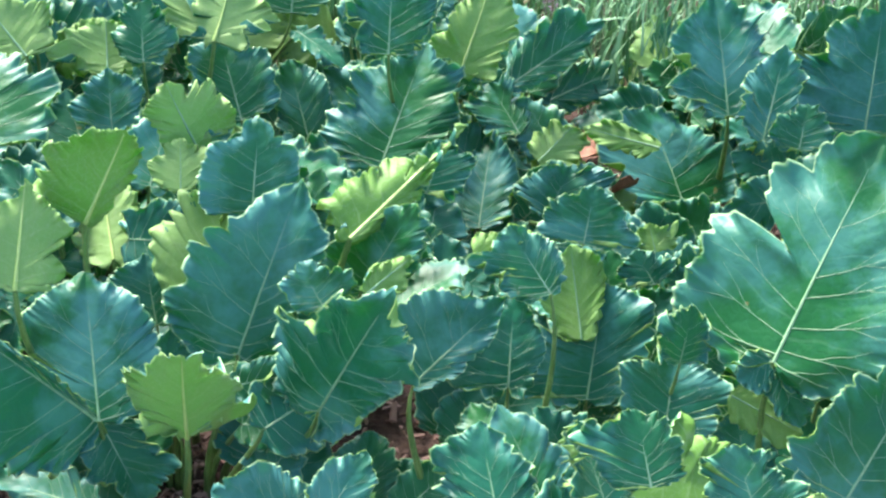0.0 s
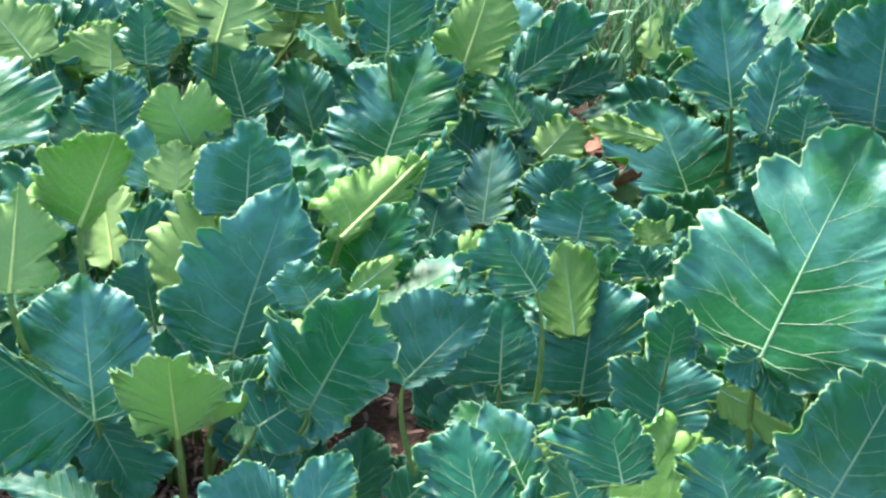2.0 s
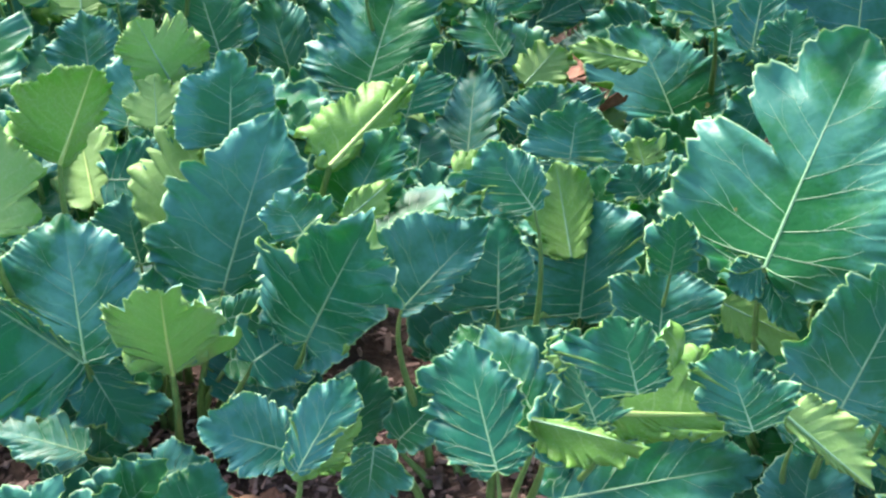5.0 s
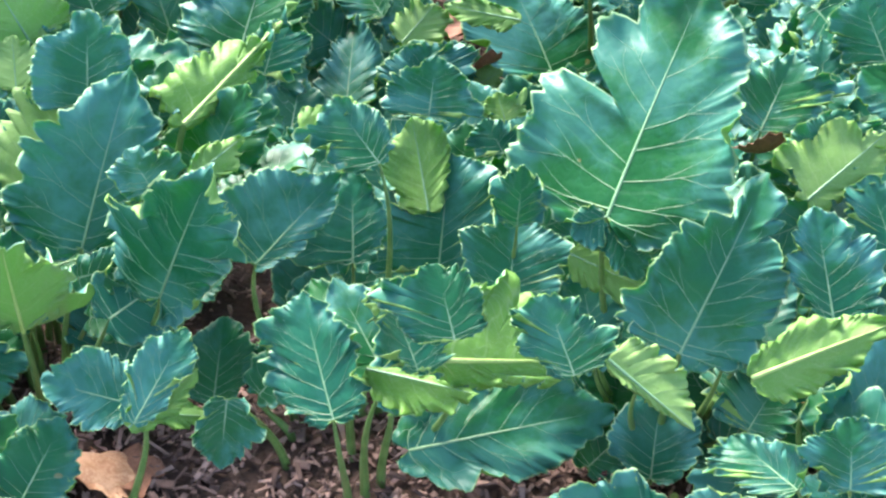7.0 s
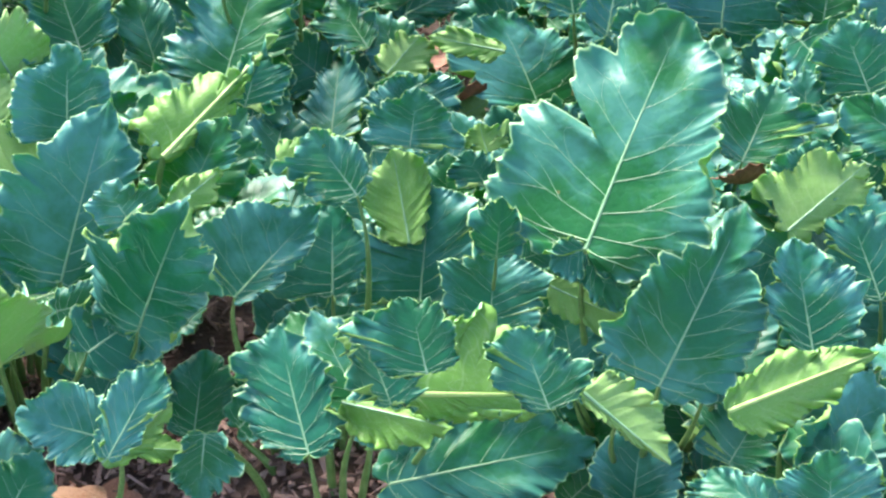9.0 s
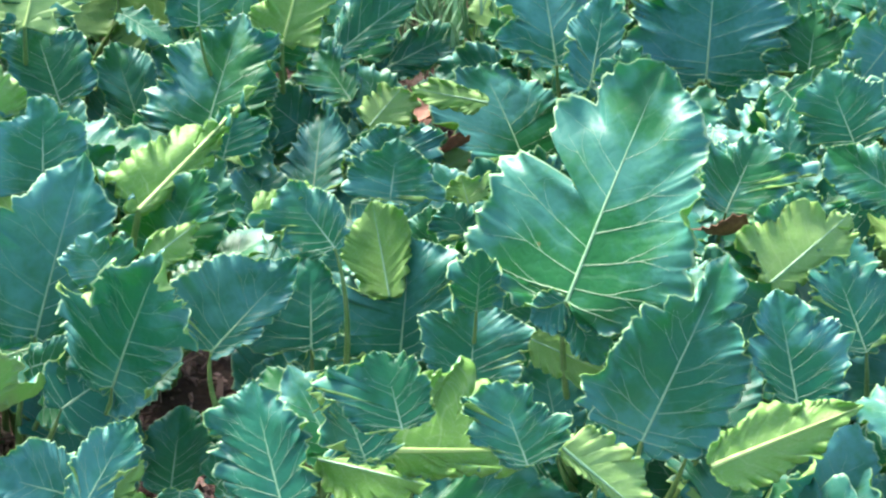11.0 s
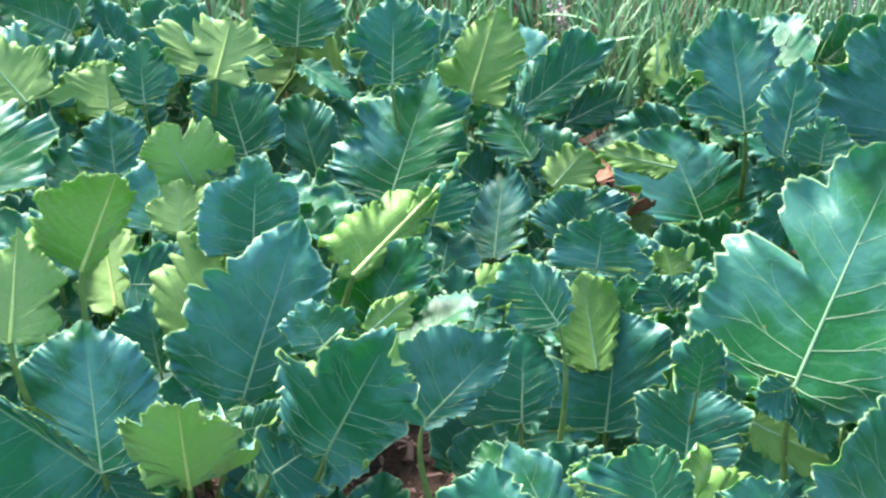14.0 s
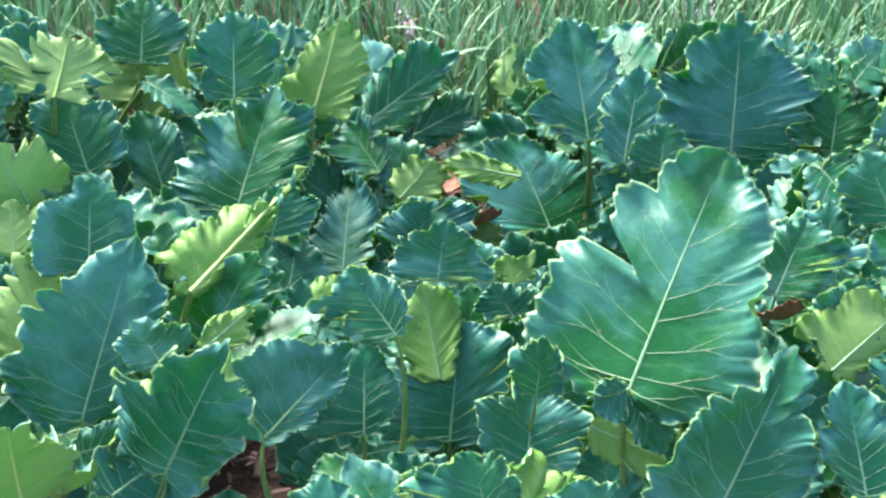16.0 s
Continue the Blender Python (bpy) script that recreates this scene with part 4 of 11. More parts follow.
leaf(kale, (-0.173, 1.545, 0.455), (-0.073, 1.560, 0.469), (-0.123, 1.555, 0.464), (-0.130, 1.576, 0.483), lob=.16,cord=.02,frill=.8,stalk=False,nu=90,nv=16, seed=402)
leaf(kale, (-0.309, 1.502, 0.417), (-0.253, 1.586, 0.412), (-0.263, 1.538, 0.395), (-0.305, 1.534, 0.432), rib=1.2,lob=.12,cord=.02,frill=.6,stalk=False,nu=70,nv=14, seed=416)
leaf(kale, (0.091, 1.453, 0.237), (0.104, 1.532, 0.312), (0.028, 1.502, 0.277), (0.175, 1.485, 0.275), p=.4,cord=.05,lob=.08,frill=.35, seed=423)
leaf(kale, (-0.070, 1.294, 0.254), (-0.137, 1.411, 0.322), (-0.139, 1.323, 0.276), (-0.063, 1.372, 0.294), nu=58,nv=10,frill=0.3,lob=0.14, seed=710)
leaf(kale, (0.014, 1.339, 0.207), (-0.035, 1.433, 0.274), (-0.050, 1.362, 0.219), (0.038, 1.393, 0.249), nu=58,nv=10,frill=0.4,lob=0.15, seed=2082)
leaf(kale, (-0.099, 1.539, 0.107), (-0.028, 1.614, 0.144), (-0.108, 1.590, 0.152), (-0.033, 1.548, 0.091), nu=58,nv=10,frill=0.6,lob=0.09, seed=4910)
leaf(kale, (-0.159, 1.560, 0.154), (-0.029, 1.589, 0.156), (-0.117, 1.618, 0.186), (-0.096, 1.525, 0.123), nu=58,nv=10,frill=0.7,lob=0.10, seed=5015)
leaf(kale, (-0.184, 1.523, 0.126), (-0.153, 1.589, 0.186), (-0.208, 1.570, 0.146), (-0.134, 1.528, 0.154), nu=58,nv=10,frill=0.4,lob=0.12, seed=5218)
leaf(kale, (-0.090, 1.478, 0.126), (-0.012, 1.449, 0.084), (-0.039, 1.505, 0.119), (-0.079, 1.428, 0.099), nu=58,nv=10,frill=0.6,lob=0.13, seed=5302)
leaf(kale, (0.029, 1.386, 0.084), (0.018, 1.443, 0.157), (-0.020, 1.409, 0.106), (0.069, 1.408, 0.120), nu=58,nv=10,frill=0.6,lob=0.06, seed=5316)
leaf(kale, (-0.201, 1.581, 0.086), (-0.145, 1.660, 0.180), (-0.235, 1.643, 0.132), (-0.122, 1.582, 0.115), nu=58,nv=10,frill=0.4,lob=0.11, seed=5323)
leaf(kale, (-0.021, 1.399, 0.202), (-0.081, 1.458, 0.272), (-0.086, 1.391, 0.221), (-0.004, 1.454, 0.239), nu=58,nv=10,frill=0.5,lob=0.08, seed=5365)
leaf(kale, (-0.080, 1.254, 0.276), (-0.001, 1.345, 0.251), (-0.062, 1.313, 0.302), (-0.034, 1.268, 0.230), nu=58,nv=10,frill=0.6,lob=0.12, seed=5400)
leaf(kale, (-0.132, 1.370, 0.257), (-0.168, 1.452, 0.280), (-0.182, 1.392, 0.249), (-0.110, 1.414, 0.283), nu=58,nv=10,frill=0.5,lob=0.11, seed=5666)
leaf(kale, (-0.204, 1.458, 0.074), (-0.270, 1.522, 0.078), (-0.249, 1.466, 0.045), (-0.212, 1.501, 0.106), nu=58,nv=10,frill=0.5,lob=0.07, seed=5729)
leaf(kale, (-0.251, 1.431, 0.084), (-0.171, 1.477, 0.146), (-0.246, 1.475, 0.123), (-0.193, 1.424, 0.094), nu=58,nv=10,frill=0.4,lob=0.13, seed=5813)
kale = plant(0.318, 1.461, "blue-green sea kale with broad frilled leaves standing in bark mulch")
leaf(kale, (0.212, 1.454, 0.373), (0.344, 1.644, 0.596), (0.100, 1.568, 0.397), (0.358, 1.423, 0.433), p=.30,cord=.08,lob=.06,cut=((0,.62,.5,.022),(0,.80,.16,.02),(1,.66,.12,.03)),frill=.3,cup=.02, seed=3)
leaf(kale, (0.291, 1.299, 0.283), (0.397, 1.415, 0.473), (0.219, 1.339, 0.327), (0.400, 1.307, 0.317), p=.5,cord=.06,lob=.12,frill=.35, seed=136)
leaf(kale, (0.136, 1.119, 0.445), (0.106, 1.185, 0.504), (0.064, 1.169, 0.489), (0.182, 1.142, 0.466), p=.4,lob=.14,cord=.03,frill=.8,cl=30,cr=30,stalk=False, seed=171)
leaf(kale, (0.175, 1.146, 0.441), (0.267, 1.085, 0.388), (0.199, 1.120, 0.418), (0.249, 1.144, 0.440), rib=1.1,p=.6,lob=.12,cord=.03,frill=.7,cl=70,stalk=False, seed=178)
leaf(kale, (0.212, 1.463, 0.372), (0.251, 1.405, 0.308), (0.272, 1.446, 0.354), (0.200, 1.431, 0.336), p=.4,cord=.02,lob=.1,frill=.5,stalk=False, seed=437)
leaf(kale, (0.213, 1.458, 0.374), (0.166, 1.440, 0.354), (0.198, 1.430, 0.342), (0.178, 1.464, 0.380), p=.4,cord=.02,lob=.1,frill=.5,stalk=False,nu=90,nv=18, seed=444)
leaf(kale, (0.170, 1.462, 0.304), (0.265, 1.427, 0.273), (0.222, 1.414, 0.261), (0.225, 1.463, 0.306), lob=.1,cord=.02,frill=.4,stalk=False,nu=90,nv=18, seed=451)
leaf(kale, (0.336, 1.143, 0.407), (0.507, 1.190, 0.445), (0.397, 1.127, 0.392), (0.401, 1.189, 0.446), rib=1.3,p=.5,lob=.1,cord=.03,frill=.5,stalk=False,cl=35, seed=458)
leaf(kale, (0.469, 1.470, 0.380), (0.574, 1.531, 0.437), (0.567, 1.490, 0.400), (0.446, 1.523, 0.428), rib=1.1,p=.4,cord=.02,lob=.16,frill=.8,stalk=False,cl=40, seed=472)
leaf(kale, (0.487, 1.516, 0.395), (0.527, 1.570, 0.445), (0.448, 1.539, 0.415), (0.580, 1.551, 0.429), p=.4,cord=.02,lob=.16,frill=.8,stalk=False, seed=479)
leaf(kale, (0.386, 1.275, 0.160), (0.434, 1.315, 0.231), (0.346, 1.357, 0.179), (0.445, 1.257, 0.201), p=.4,cord=.05,lob=.14,frill=.7,stalk=False, seed=521)
leaf(kale, (0.272, 1.283, 0.060), (0.288, 1.355, 0.157), (0.223, 1.337, 0.096), (0.339, 1.305, 0.127), p=.4,cord=.05,lob=.06,frill=.2, seed=528)
leaf(kale, (0.386, 1.641, 0.239), (0.478, 1.748, 0.258), (0.404, 1.714, 0.269), (0.450, 1.663, 0.225), nu=58,nv=10,frill=0.3,lob=0.16, seed=927)
leaf(kale, (0.353, 1.318, 0.241), (0.398, 1.392, 0.262), (0.357, 1.357, 0.268), (0.383, 1.335, 0.229), nu=58,nv=10,frill=0.5,lob=0.10, seed=1270)
leaf(kale, (0.238, 1.606, 0.204), (0.096, 1.601, 0.238), (0.186, 1.540, 0.196), (0.197, 1.668, 0.234), nu=58,nv=10,frill=0.5,lob=0.11, seed=1396)
leaf(kale, (0.548, 1.491, 0.180), (0.605, 1.529, 0.241), (0.550, 1.529, 0.208), (0.591, 1.483, 0.200), nu=58,nv=10,frill=0.4,lob=0.12, seed=1452)
leaf(kale, (0.302, 1.605, 0.141), (0.200, 1.728, 0.227), (0.223, 1.622, 0.141), (0.305, 1.680, 0.205), nu=58,nv=10,frill=0.4,lob=0.11, seed=1627)
leaf(kale, (0.359, 1.491, 0.265), (0.425, 1.610, 0.302), (0.342, 1.553, 0.266), (0.427, 1.521, 0.292), nu=58,nv=10,frill=0.3,lob=0.09, seed=2089)
leaf(kale, (0.447, 1.387, 0.070), (0.351, 1.471, 0.208), (0.371, 1.360, 0.115), (0.462, 1.468, 0.113), nu=58,nv=10,frill=0.3,lob=0.16, seed=2096)
leaf(kale, (0.334, 1.473, 0.093), (0.311, 1.581, 0.190), (0.258, 1.512, 0.126), (0.390, 1.528, 0.143), nu=58,nv=10,frill=0.4,lob=0.11, seed=2306)
leaf(kale, (0.530, 1.444, 0.306), (0.594, 1.609, 0.371), (0.499, 1.530, 0.368), (0.619, 1.510, 0.305), nu=58,nv=10,frill=0.5,lob=0.13, seed=2376)
leaf(kale, (0.181, 1.454, 0.196), (0.115, 1.494, 0.232), (0.142, 1.449, 0.195), (0.171, 1.490, 0.223), nu=58,nv=10,frill=0.6,lob=0.12, seed=2404)
leaf(kale, (0.201, 1.387, 0.169), (0.177, 1.454, 0.224), (0.155, 1.419, 0.184), (0.228, 1.412, 0.199), nu=58,nv=10,frill=0.4,lob=0.12, seed=2740)
leaf(kale, (0.408, 1.653, 0.284), (0.390, 1.777, 0.292), (0.355, 1.686, 0.312), (0.448, 1.707, 0.263), nu=58,nv=10,frill=0.5,lob=0.10, seed=2859)
leaf(kale, (0.074, 1.438, 0.150), (-0.029, 1.479, 0.200), (-0.006, 1.415, 0.149), (0.060, 1.498, 0.196), nu=58,nv=10,frill=0.3,lob=0.14, seed=3300)
leaf(kale, (0.438, 1.429, 0.231), (0.488, 1.537, 0.289), (0.406, 1.497, 0.277), (0.511, 1.449, 0.233), nu=58,nv=10,frill=0.3,lob=0.11, seed=3328)
leaf(kale, (0.425, 1.396, 0.098), (0.396, 1.544, 0.077), (0.372, 1.453, 0.069), (0.451, 1.471, 0.109), nu=58,nv=10,frill=0.5,lob=0.15, seed=3342)
leaf(kale, (0.242, 1.591, 0.151), (0.325, 1.706, 0.253), (0.208, 1.652, 0.223), (0.348, 1.630, 0.167), nu=58,nv=10,frill=0.5,lob=0.08, seed=3384)
leaf(kale, (0.430, 1.485, 0.136), (0.348, 1.605, 0.224), (0.346, 1.482, 0.167), (0.461, 1.565, 0.161), nu=58,nv=10,frill=0.3,lob=0.14, seed=3657)
leaf(kale, (0.385, 1.378, 0.252), (0.276, 1.354, 0.230), (0.350, 1.338, 0.223), (0.328, 1.398, 0.263), nu=58,nv=10,frill=0.5,lob=0.12, seed=3699)
leaf(kale, (0.397, 1.597, 0.213), (0.511, 1.614, 0.282), (0.427, 1.649, 0.279), (0.478, 1.561, 0.213), nu=58,nv=10,frill=0.3,lob=0.15, seed=4056)
leaf(kale, (0.376, 1.341, 0.224), (0.459, 1.460, 0.286), (0.364, 1.407, 0.246), (0.445, 1.356, 0.245), nu=58,nv=10,frill=0.3,lob=0.09, seed=4140)
leaf(kale, (0.510, 1.441, 0.143), (0.443, 1.519, 0.289), (0.449, 1.429, 0.188), (0.528, 1.503, 0.191), nu=58,nv=10,frill=0.4,lob=0.10, seed=4196)
leaf(kale, (0.509, 1.496, 0.332), (0.388, 1.467, 0.298), (0.485, 1.462, 0.292), (0.454, 1.511, 0.350), nu=58,nv=10,frill=0.5,lob=0.10, seed=4203)
leaf(kale, (0.404, 1.568, 0.265), (0.321, 1.646, 0.315), (0.336, 1.587, 0.273), (0.398, 1.617, 0.301), nu=58,nv=10,frill=0.4,lob=0.09, seed=4294)
leaf(kale, (0.313, 1.400, 0.165), (0.235, 1.524, 0.243), (0.220, 1.438, 0.167), (0.337, 1.471, 0.232), nu=58,nv=10,frill=0.5,lob=0.08, seed=4385)
leaf(kale, (0.279, 1.194, 0.065), (0.120, 1.225, 0.091), (0.202, 1.164, 0.036), (0.231, 1.248, 0.114), nu=58,nv=10,frill=0.4,lob=0.09, seed=4420)
leaf(kale, (0.169, 1.544, 0.056), (0.230, 1.642, 0.149), (0.137, 1.627, 0.084), (0.250, 1.540, 0.101), nu=58,nv=10,frill=0.5,lob=0.06, seed=4917)
leaf(kale, (0.405, 1.551, 0.222), (0.270, 1.550, 0.246), (0.343, 1.514, 0.185), (0.359, 1.587, 0.278), nu=58,nv=10,frill=0.7,lob=0.12, seed=4924)
leaf(kale, (0.192, 1.455, 0.129), (0.273, 1.544, 0.199), (0.171, 1.516, 0.186), (0.278, 1.465, 0.127), nu=58,nv=10,frill=0.6,lob=0.08, seed=4931)
leaf(kale, (0.277, 1.522, 0.232), (0.346, 1.579, 0.212), (0.293, 1.571, 0.256), (0.317, 1.518, 0.191), nu=58,nv=10,frill=0.6,lob=0.09, seed=4938)
leaf(kale, (0.230, 1.480, 0.180), (0.146, 1.552, 0.246), (0.152, 1.485, 0.177), (0.241, 1.533, 0.236), nu=58,nv=10,frill=0.4,lob=0.12, seed=4959)
leaf(kale, (0.394, 1.611, 0.163), (0.309, 1.636, 0.194), (0.345, 1.601, 0.152), (0.374, 1.641, 0.199), nu=58,nv=10,frill=0.6,lob=0.11, seed=4980)
leaf(kale, (0.200, 1.479, 0.138), (0.218, 1.579, 0.228), (0.161, 1.542, 0.158), (0.253, 1.496, 0.190), nu=58,nv=10,frill=0.4,lob=0.09, seed=5001)
leaf(kale, (0.230, 1.485, 0.146), (0.176, 1.540, 0.227), (0.173, 1.486, 0.170), (0.244, 1.528, 0.187), nu=58,nv=10,frill=0.7,lob=0.13, seed=5022)
leaf(kale, (0.300, 1.503, 0.278), (0.341, 1.587, 0.295), (0.282, 1.549, 0.303), (0.350, 1.524, 0.266), nu=58,nv=10,frill=0.6,lob=0.07, seed=5036)
leaf(kale, (0.201, 1.403, 0.194), (0.185, 1.486, 0.265), (0.147, 1.430, 0.219), (0.242, 1.443, 0.226), nu=58,nv=10,frill=0.6,lob=0.07, seed=5148)
leaf(kale, (0.182, 1.452, 0.095), (0.323, 1.471, 0.131), (0.221, 1.515, 0.148), (0.255, 1.405, 0.071), nu=58,nv=10,frill=0.4,lob=0.06, seed=5239)
leaf(kale, (0.356, 1.372, 0.062), (0.293, 1.444, 0.109), (0.293, 1.377, 0.067), (0.369, 1.425, 0.094), nu=58,nv=10,frill=0.6,lob=0.07, seed=5246)
leaf(kale, (0.372, 1.353, 0.098), (0.315, 1.435, 0.158), (0.315, 1.378, 0.099), (0.384, 1.393, 0.145), nu=58,nv=10,frill=0.6,lob=0.11, seed=5253)
leaf(kale, (0.271, 1.409, 0.081), (0.182, 1.420, 0.122), (0.221, 1.380, 0.076), (0.249, 1.447, 0.119), nu=58,nv=10,frill=0.4,lob=0.07, seed=5295)
leaf(kale, (0.335, 1.334, 0.056), (0.391, 1.404, 0.121), (0.318, 1.383, 0.093), (0.397, 1.341, 0.071), nu=58,nv=10,frill=0.3,lob=0.07, seed=5309)
leaf(kale, (0.197, 1.338, 0.022), (0.274, 1.380, 0.082), (0.201, 1.375, 0.067), (0.254, 1.335, 0.025), nu=58,nv=10,frill=0.5,lob=0.12, seed=5617)
leaf(kale, (0.365, 1.326, 0.084), (0.475, 1.329, 0.105), (0.402, 1.356, 0.124), (0.415, 1.298, 0.061), nu=58,nv=10,frill=0.5,lob=0.11, seed=5722)
leaf(kale, (0.519, 1.432, 0.111), (0.461, 1.489, 0.156), (0.468, 1.439, 0.114), (0.524, 1.471, 0.145), nu=58,nv=10,frill=0.7,lob=0.09, seed=5771)
leaf(kale, (0.244, 1.304, 0.215), (0.313, 1.356, 0.278), (0.242, 1.342, 0.258), (0.301, 1.308, 0.222), nu=58,nv=10,frill=0.5,lob=0.10, seed=5778)
leaf(kale, (0.325, 1.371, 0.066), (0.235, 1.448, 0.117), (0.248, 1.371, 0.062), (0.330, 1.432, 0.111), nu=58,nv=10,frill=0.3,lob=0.09, seed=5792)
kale = plant(-1.036, 1.528, "blue-green sea kale with broad frilled leaves standing in bark mulch")
leaf(kale, (-0.914, 1.530, 0.360), (-0.901, 1.633, 0.456), (-0.859, 1.608, 0.439), (-0.976, 1.587, 0.403), rib=1.1,p=.4,cord=.02,lob=.14,frill=.6,cl=30,cr=20, seed=360)
leaf(kale, (-0.991, 1.635, 0.225), (-1.030, 1.704, 0.293), (-1.067, 1.665, 0.260), (-0.975, 1.666, 0.252), p=.4,cord=.02,lob=.14,frill=.6, seed=367)
leaf(kale, (-1.121, 1.399, 0.295), (-1.217, 1.425, 0.277), (-1.172, 1.381, 0.298), (-1.159, 1.441, 0.275), nu=58,nv=10,frill=0.4,lob=0.13, seed=766)
leaf(kale, (-1.186, 1.612, 0.159), (-1.105, 1.682, 0.173), (-1.187, 1.672, 0.174), (-1.124, 1.604, 0.155), nu=58,nv=10,frill=0.3,lob=0.09, seed=878)
leaf(kale, (-1.125, 1.653, 0.139), (-1.122, 1.743, 0.241), (-1.184, 1.704, 0.171), (-1.063, 1.683, 0.197), nu=58,nv=10,frill=0.4,lob=0.15, seed=948)
leaf(kale, (-0.918, 1.439, 0.225), (-1.025, 1.437, 0.207), (-0.967, 1.407, 0.202), (-0.974, 1.469, 0.231), nu=58,nv=10,frill=0.3,lob=0.10, seed=1116)
leaf(kale, (-1.198, 1.459, 0.207), (-1.045, 1.548, 0.257), (-1.174, 1.540, 0.249), (-1.091, 1.454, 0.207), nu=58,nv=10,frill=0.4,lob=0.09, seed=1228)
leaf(kale, (-1.039, 1.593, 0.179), (-0.885, 1.687, 0.216), (-1.015, 1.694, 0.186), (-0.930, 1.573, 0.203), nu=58,nv=10,frill=0.5,lob=0.10, seed=1235)
leaf(kale, (-1.270, 1.555, 0.266), (-1.110, 1.548, 0.216), (-1.179, 1.617, 0.272), (-1.214, 1.486, 0.214), nu=58,nv=10,frill=0.5,lob=0.15, seed=1263)
leaf(kale, (-1.053, 1.491, 0.298), (-1.048, 1.569, 0.340), (-1.079, 1.511, 0.322), (-1.023, 1.531, 0.306), nu=58,nv=10,frill=0.3,lob=0.09, seed=1529)
leaf(kale, (-0.911, 1.661, 0.290), (-0.879, 1.699, 0.355), (-0.929, 1.689, 0.325), (-0.866, 1.665, 0.310), nu=58,nv=10,frill=0.3,lob=0.12, seed=1795)
leaf(kale, (-1.169, 1.477, 0.150), (-1.073, 1.558, 0.193), (-1.165, 1.535, 0.210), (-1.089, 1.490, 0.128), nu=58,nv=10,frill=0.5,lob=0.08, seed=1949)
leaf(kale, (-0.971, 1.471, 0.244), (-1.097, 1.544, 0.270), (-1.038, 1.467, 0.233), (-1.009, 1.536, 0.277), nu=58,nv=10,frill=0.4,lob=0.15, seed=1963)
leaf(kale, (-1.010, 1.368, 0.286), (-0.937, 1.422, 0.321), (-1.007, 1.418, 0.311), (-0.950, 1.364, 0.292), nu=58,nv=10,frill=0.5,lob=0.13, seed=2054)
leaf(kale, (-0.981, 1.357, 0.261), (-1.088, 1.411, 0.357), (-1.044, 1.332, 0.288), (-0.991, 1.419, 0.298), nu=58,nv=10,frill=0.5,lob=0.13, seed=2397)
leaf(kale, (-1.120, 1.477, 0.230), (-1.057, 1.595, 0.270), (-1.143, 1.520, 0.288), (-1.047, 1.528, 0.204), nu=58,nv=10,frill=0.3,lob=0.14, seed=2544)
leaf(kale, (-1.208, 1.478, 0.239), (-1.110, 1.536, 0.290), (-1.198, 1.516, 0.278), (-1.139, 1.486, 0.241), nu=58,nv=10,frill=0.4,lob=0.14, seed=2642)
leaf(kale, (-1.056, 1.634, 0.156), (-0.994, 1.743, 0.242), (-1.074, 1.699, 0.199), (-0.993, 1.647, 0.176), nu=58,nv=10,frill=0.6,lob=0.16, seed=2852)
leaf(kale, (-1.064, 1.401, 0.188), (-1.098, 1.455, 0.246), (-1.114, 1.413, 0.208), (-1.045, 1.439, 0.221), nu=58,nv=10,frill=0.6,lob=0.10, seed=3503)
leaf(kale, (-1.168, 1.480, 0.066), (-1.303, 1.585, 0.125), (-1.259, 1.505, 0.045), (-1.174, 1.531, 0.129), nu=58,nv=10,frill=0.4,lob=0.15, seed=3594)
leaf(kale, (-0.978, 1.372, 0.201), (-1.040, 1.408, 0.304), (-1.031, 1.342, 0.238), (-0.971, 1.429, 0.241), nu=58,nv=10,frill=0.3,lob=0.09, seed=3629)
leaf(kale, (-1.056, 1.346, 0.158), (-1.208, 1.377, 0.264), (-1.161, 1.292, 0.161), (-1.065, 1.424, 0.235), nu=58,nv=10,frill=0.6,lob=0.12, seed=3727)
leaf(kale, (-1.190, 1.453, 0.252), (-1.297, 1.468, 0.260), (-1.249, 1.434, 0.227), (-1.217, 1.485, 0.284), nu=58,nv=10,frill=0.5,lob=0.12, seed=3811)
leaf(kale, (-1.015, 1.441, 0.280), (-1.069, 1.552, 0.373), (-1.090, 1.466, 0.312), (-0.981, 1.502, 0.321), nu=58,nv=10,frill=0.3,lob=0.13, seed=3860)
leaf(kale, (-0.909, 1.566, 0.204), (-0.879, 1.660, 0.230), (-0.934, 1.617, 0.214), (-0.862, 1.589, 0.215), nu=58,nv=10,frill=0.4,lob=0.08, seed=4189)
leaf(kale, (-0.930, 1.644, 0.188), (-0.818, 1.649, 0.212), (-0.892, 1.691, 0.219), (-0.881, 1.601, 0.175), nu=58,nv=10,frill=0.4,lob=0.14, seed=4280)
leaf(kale, (-1.093, 1.428, 0.246), (-1.209, 1.514, 0.315), (-1.174, 1.447, 0.227), (-1.096, 1.472, 0.315), nu=58,nv=10,frill=0.5,lob=0.10, seed=4392)
leaf(kale, (-1.032, 1.424, 0.277), (-1.124, 1.388, 0.278), (-1.063, 1.380, 0.245), (-1.081, 1.436, 0.309), nu=58,nv=10,frill=0.6,lob=0.14, seed=4581)
leaf(kale, (-0.972, 1.452, 0.251), (-1.007, 1.527, 0.290), (-1.021, 1.475, 0.247), (-0.950, 1.487, 0.285), nu=58,nv=10,frill=0.5,lob=0.11, seed=4735)
leaf(kale, (-1.053, 1.347, 0.237), (-0.963, 1.334, 0.291), (-1.026, 1.372, 0.281), (-1.009, 1.312, 0.236), nu=58,nv=10,frill=0.5,lob=0.12, seed=4840)
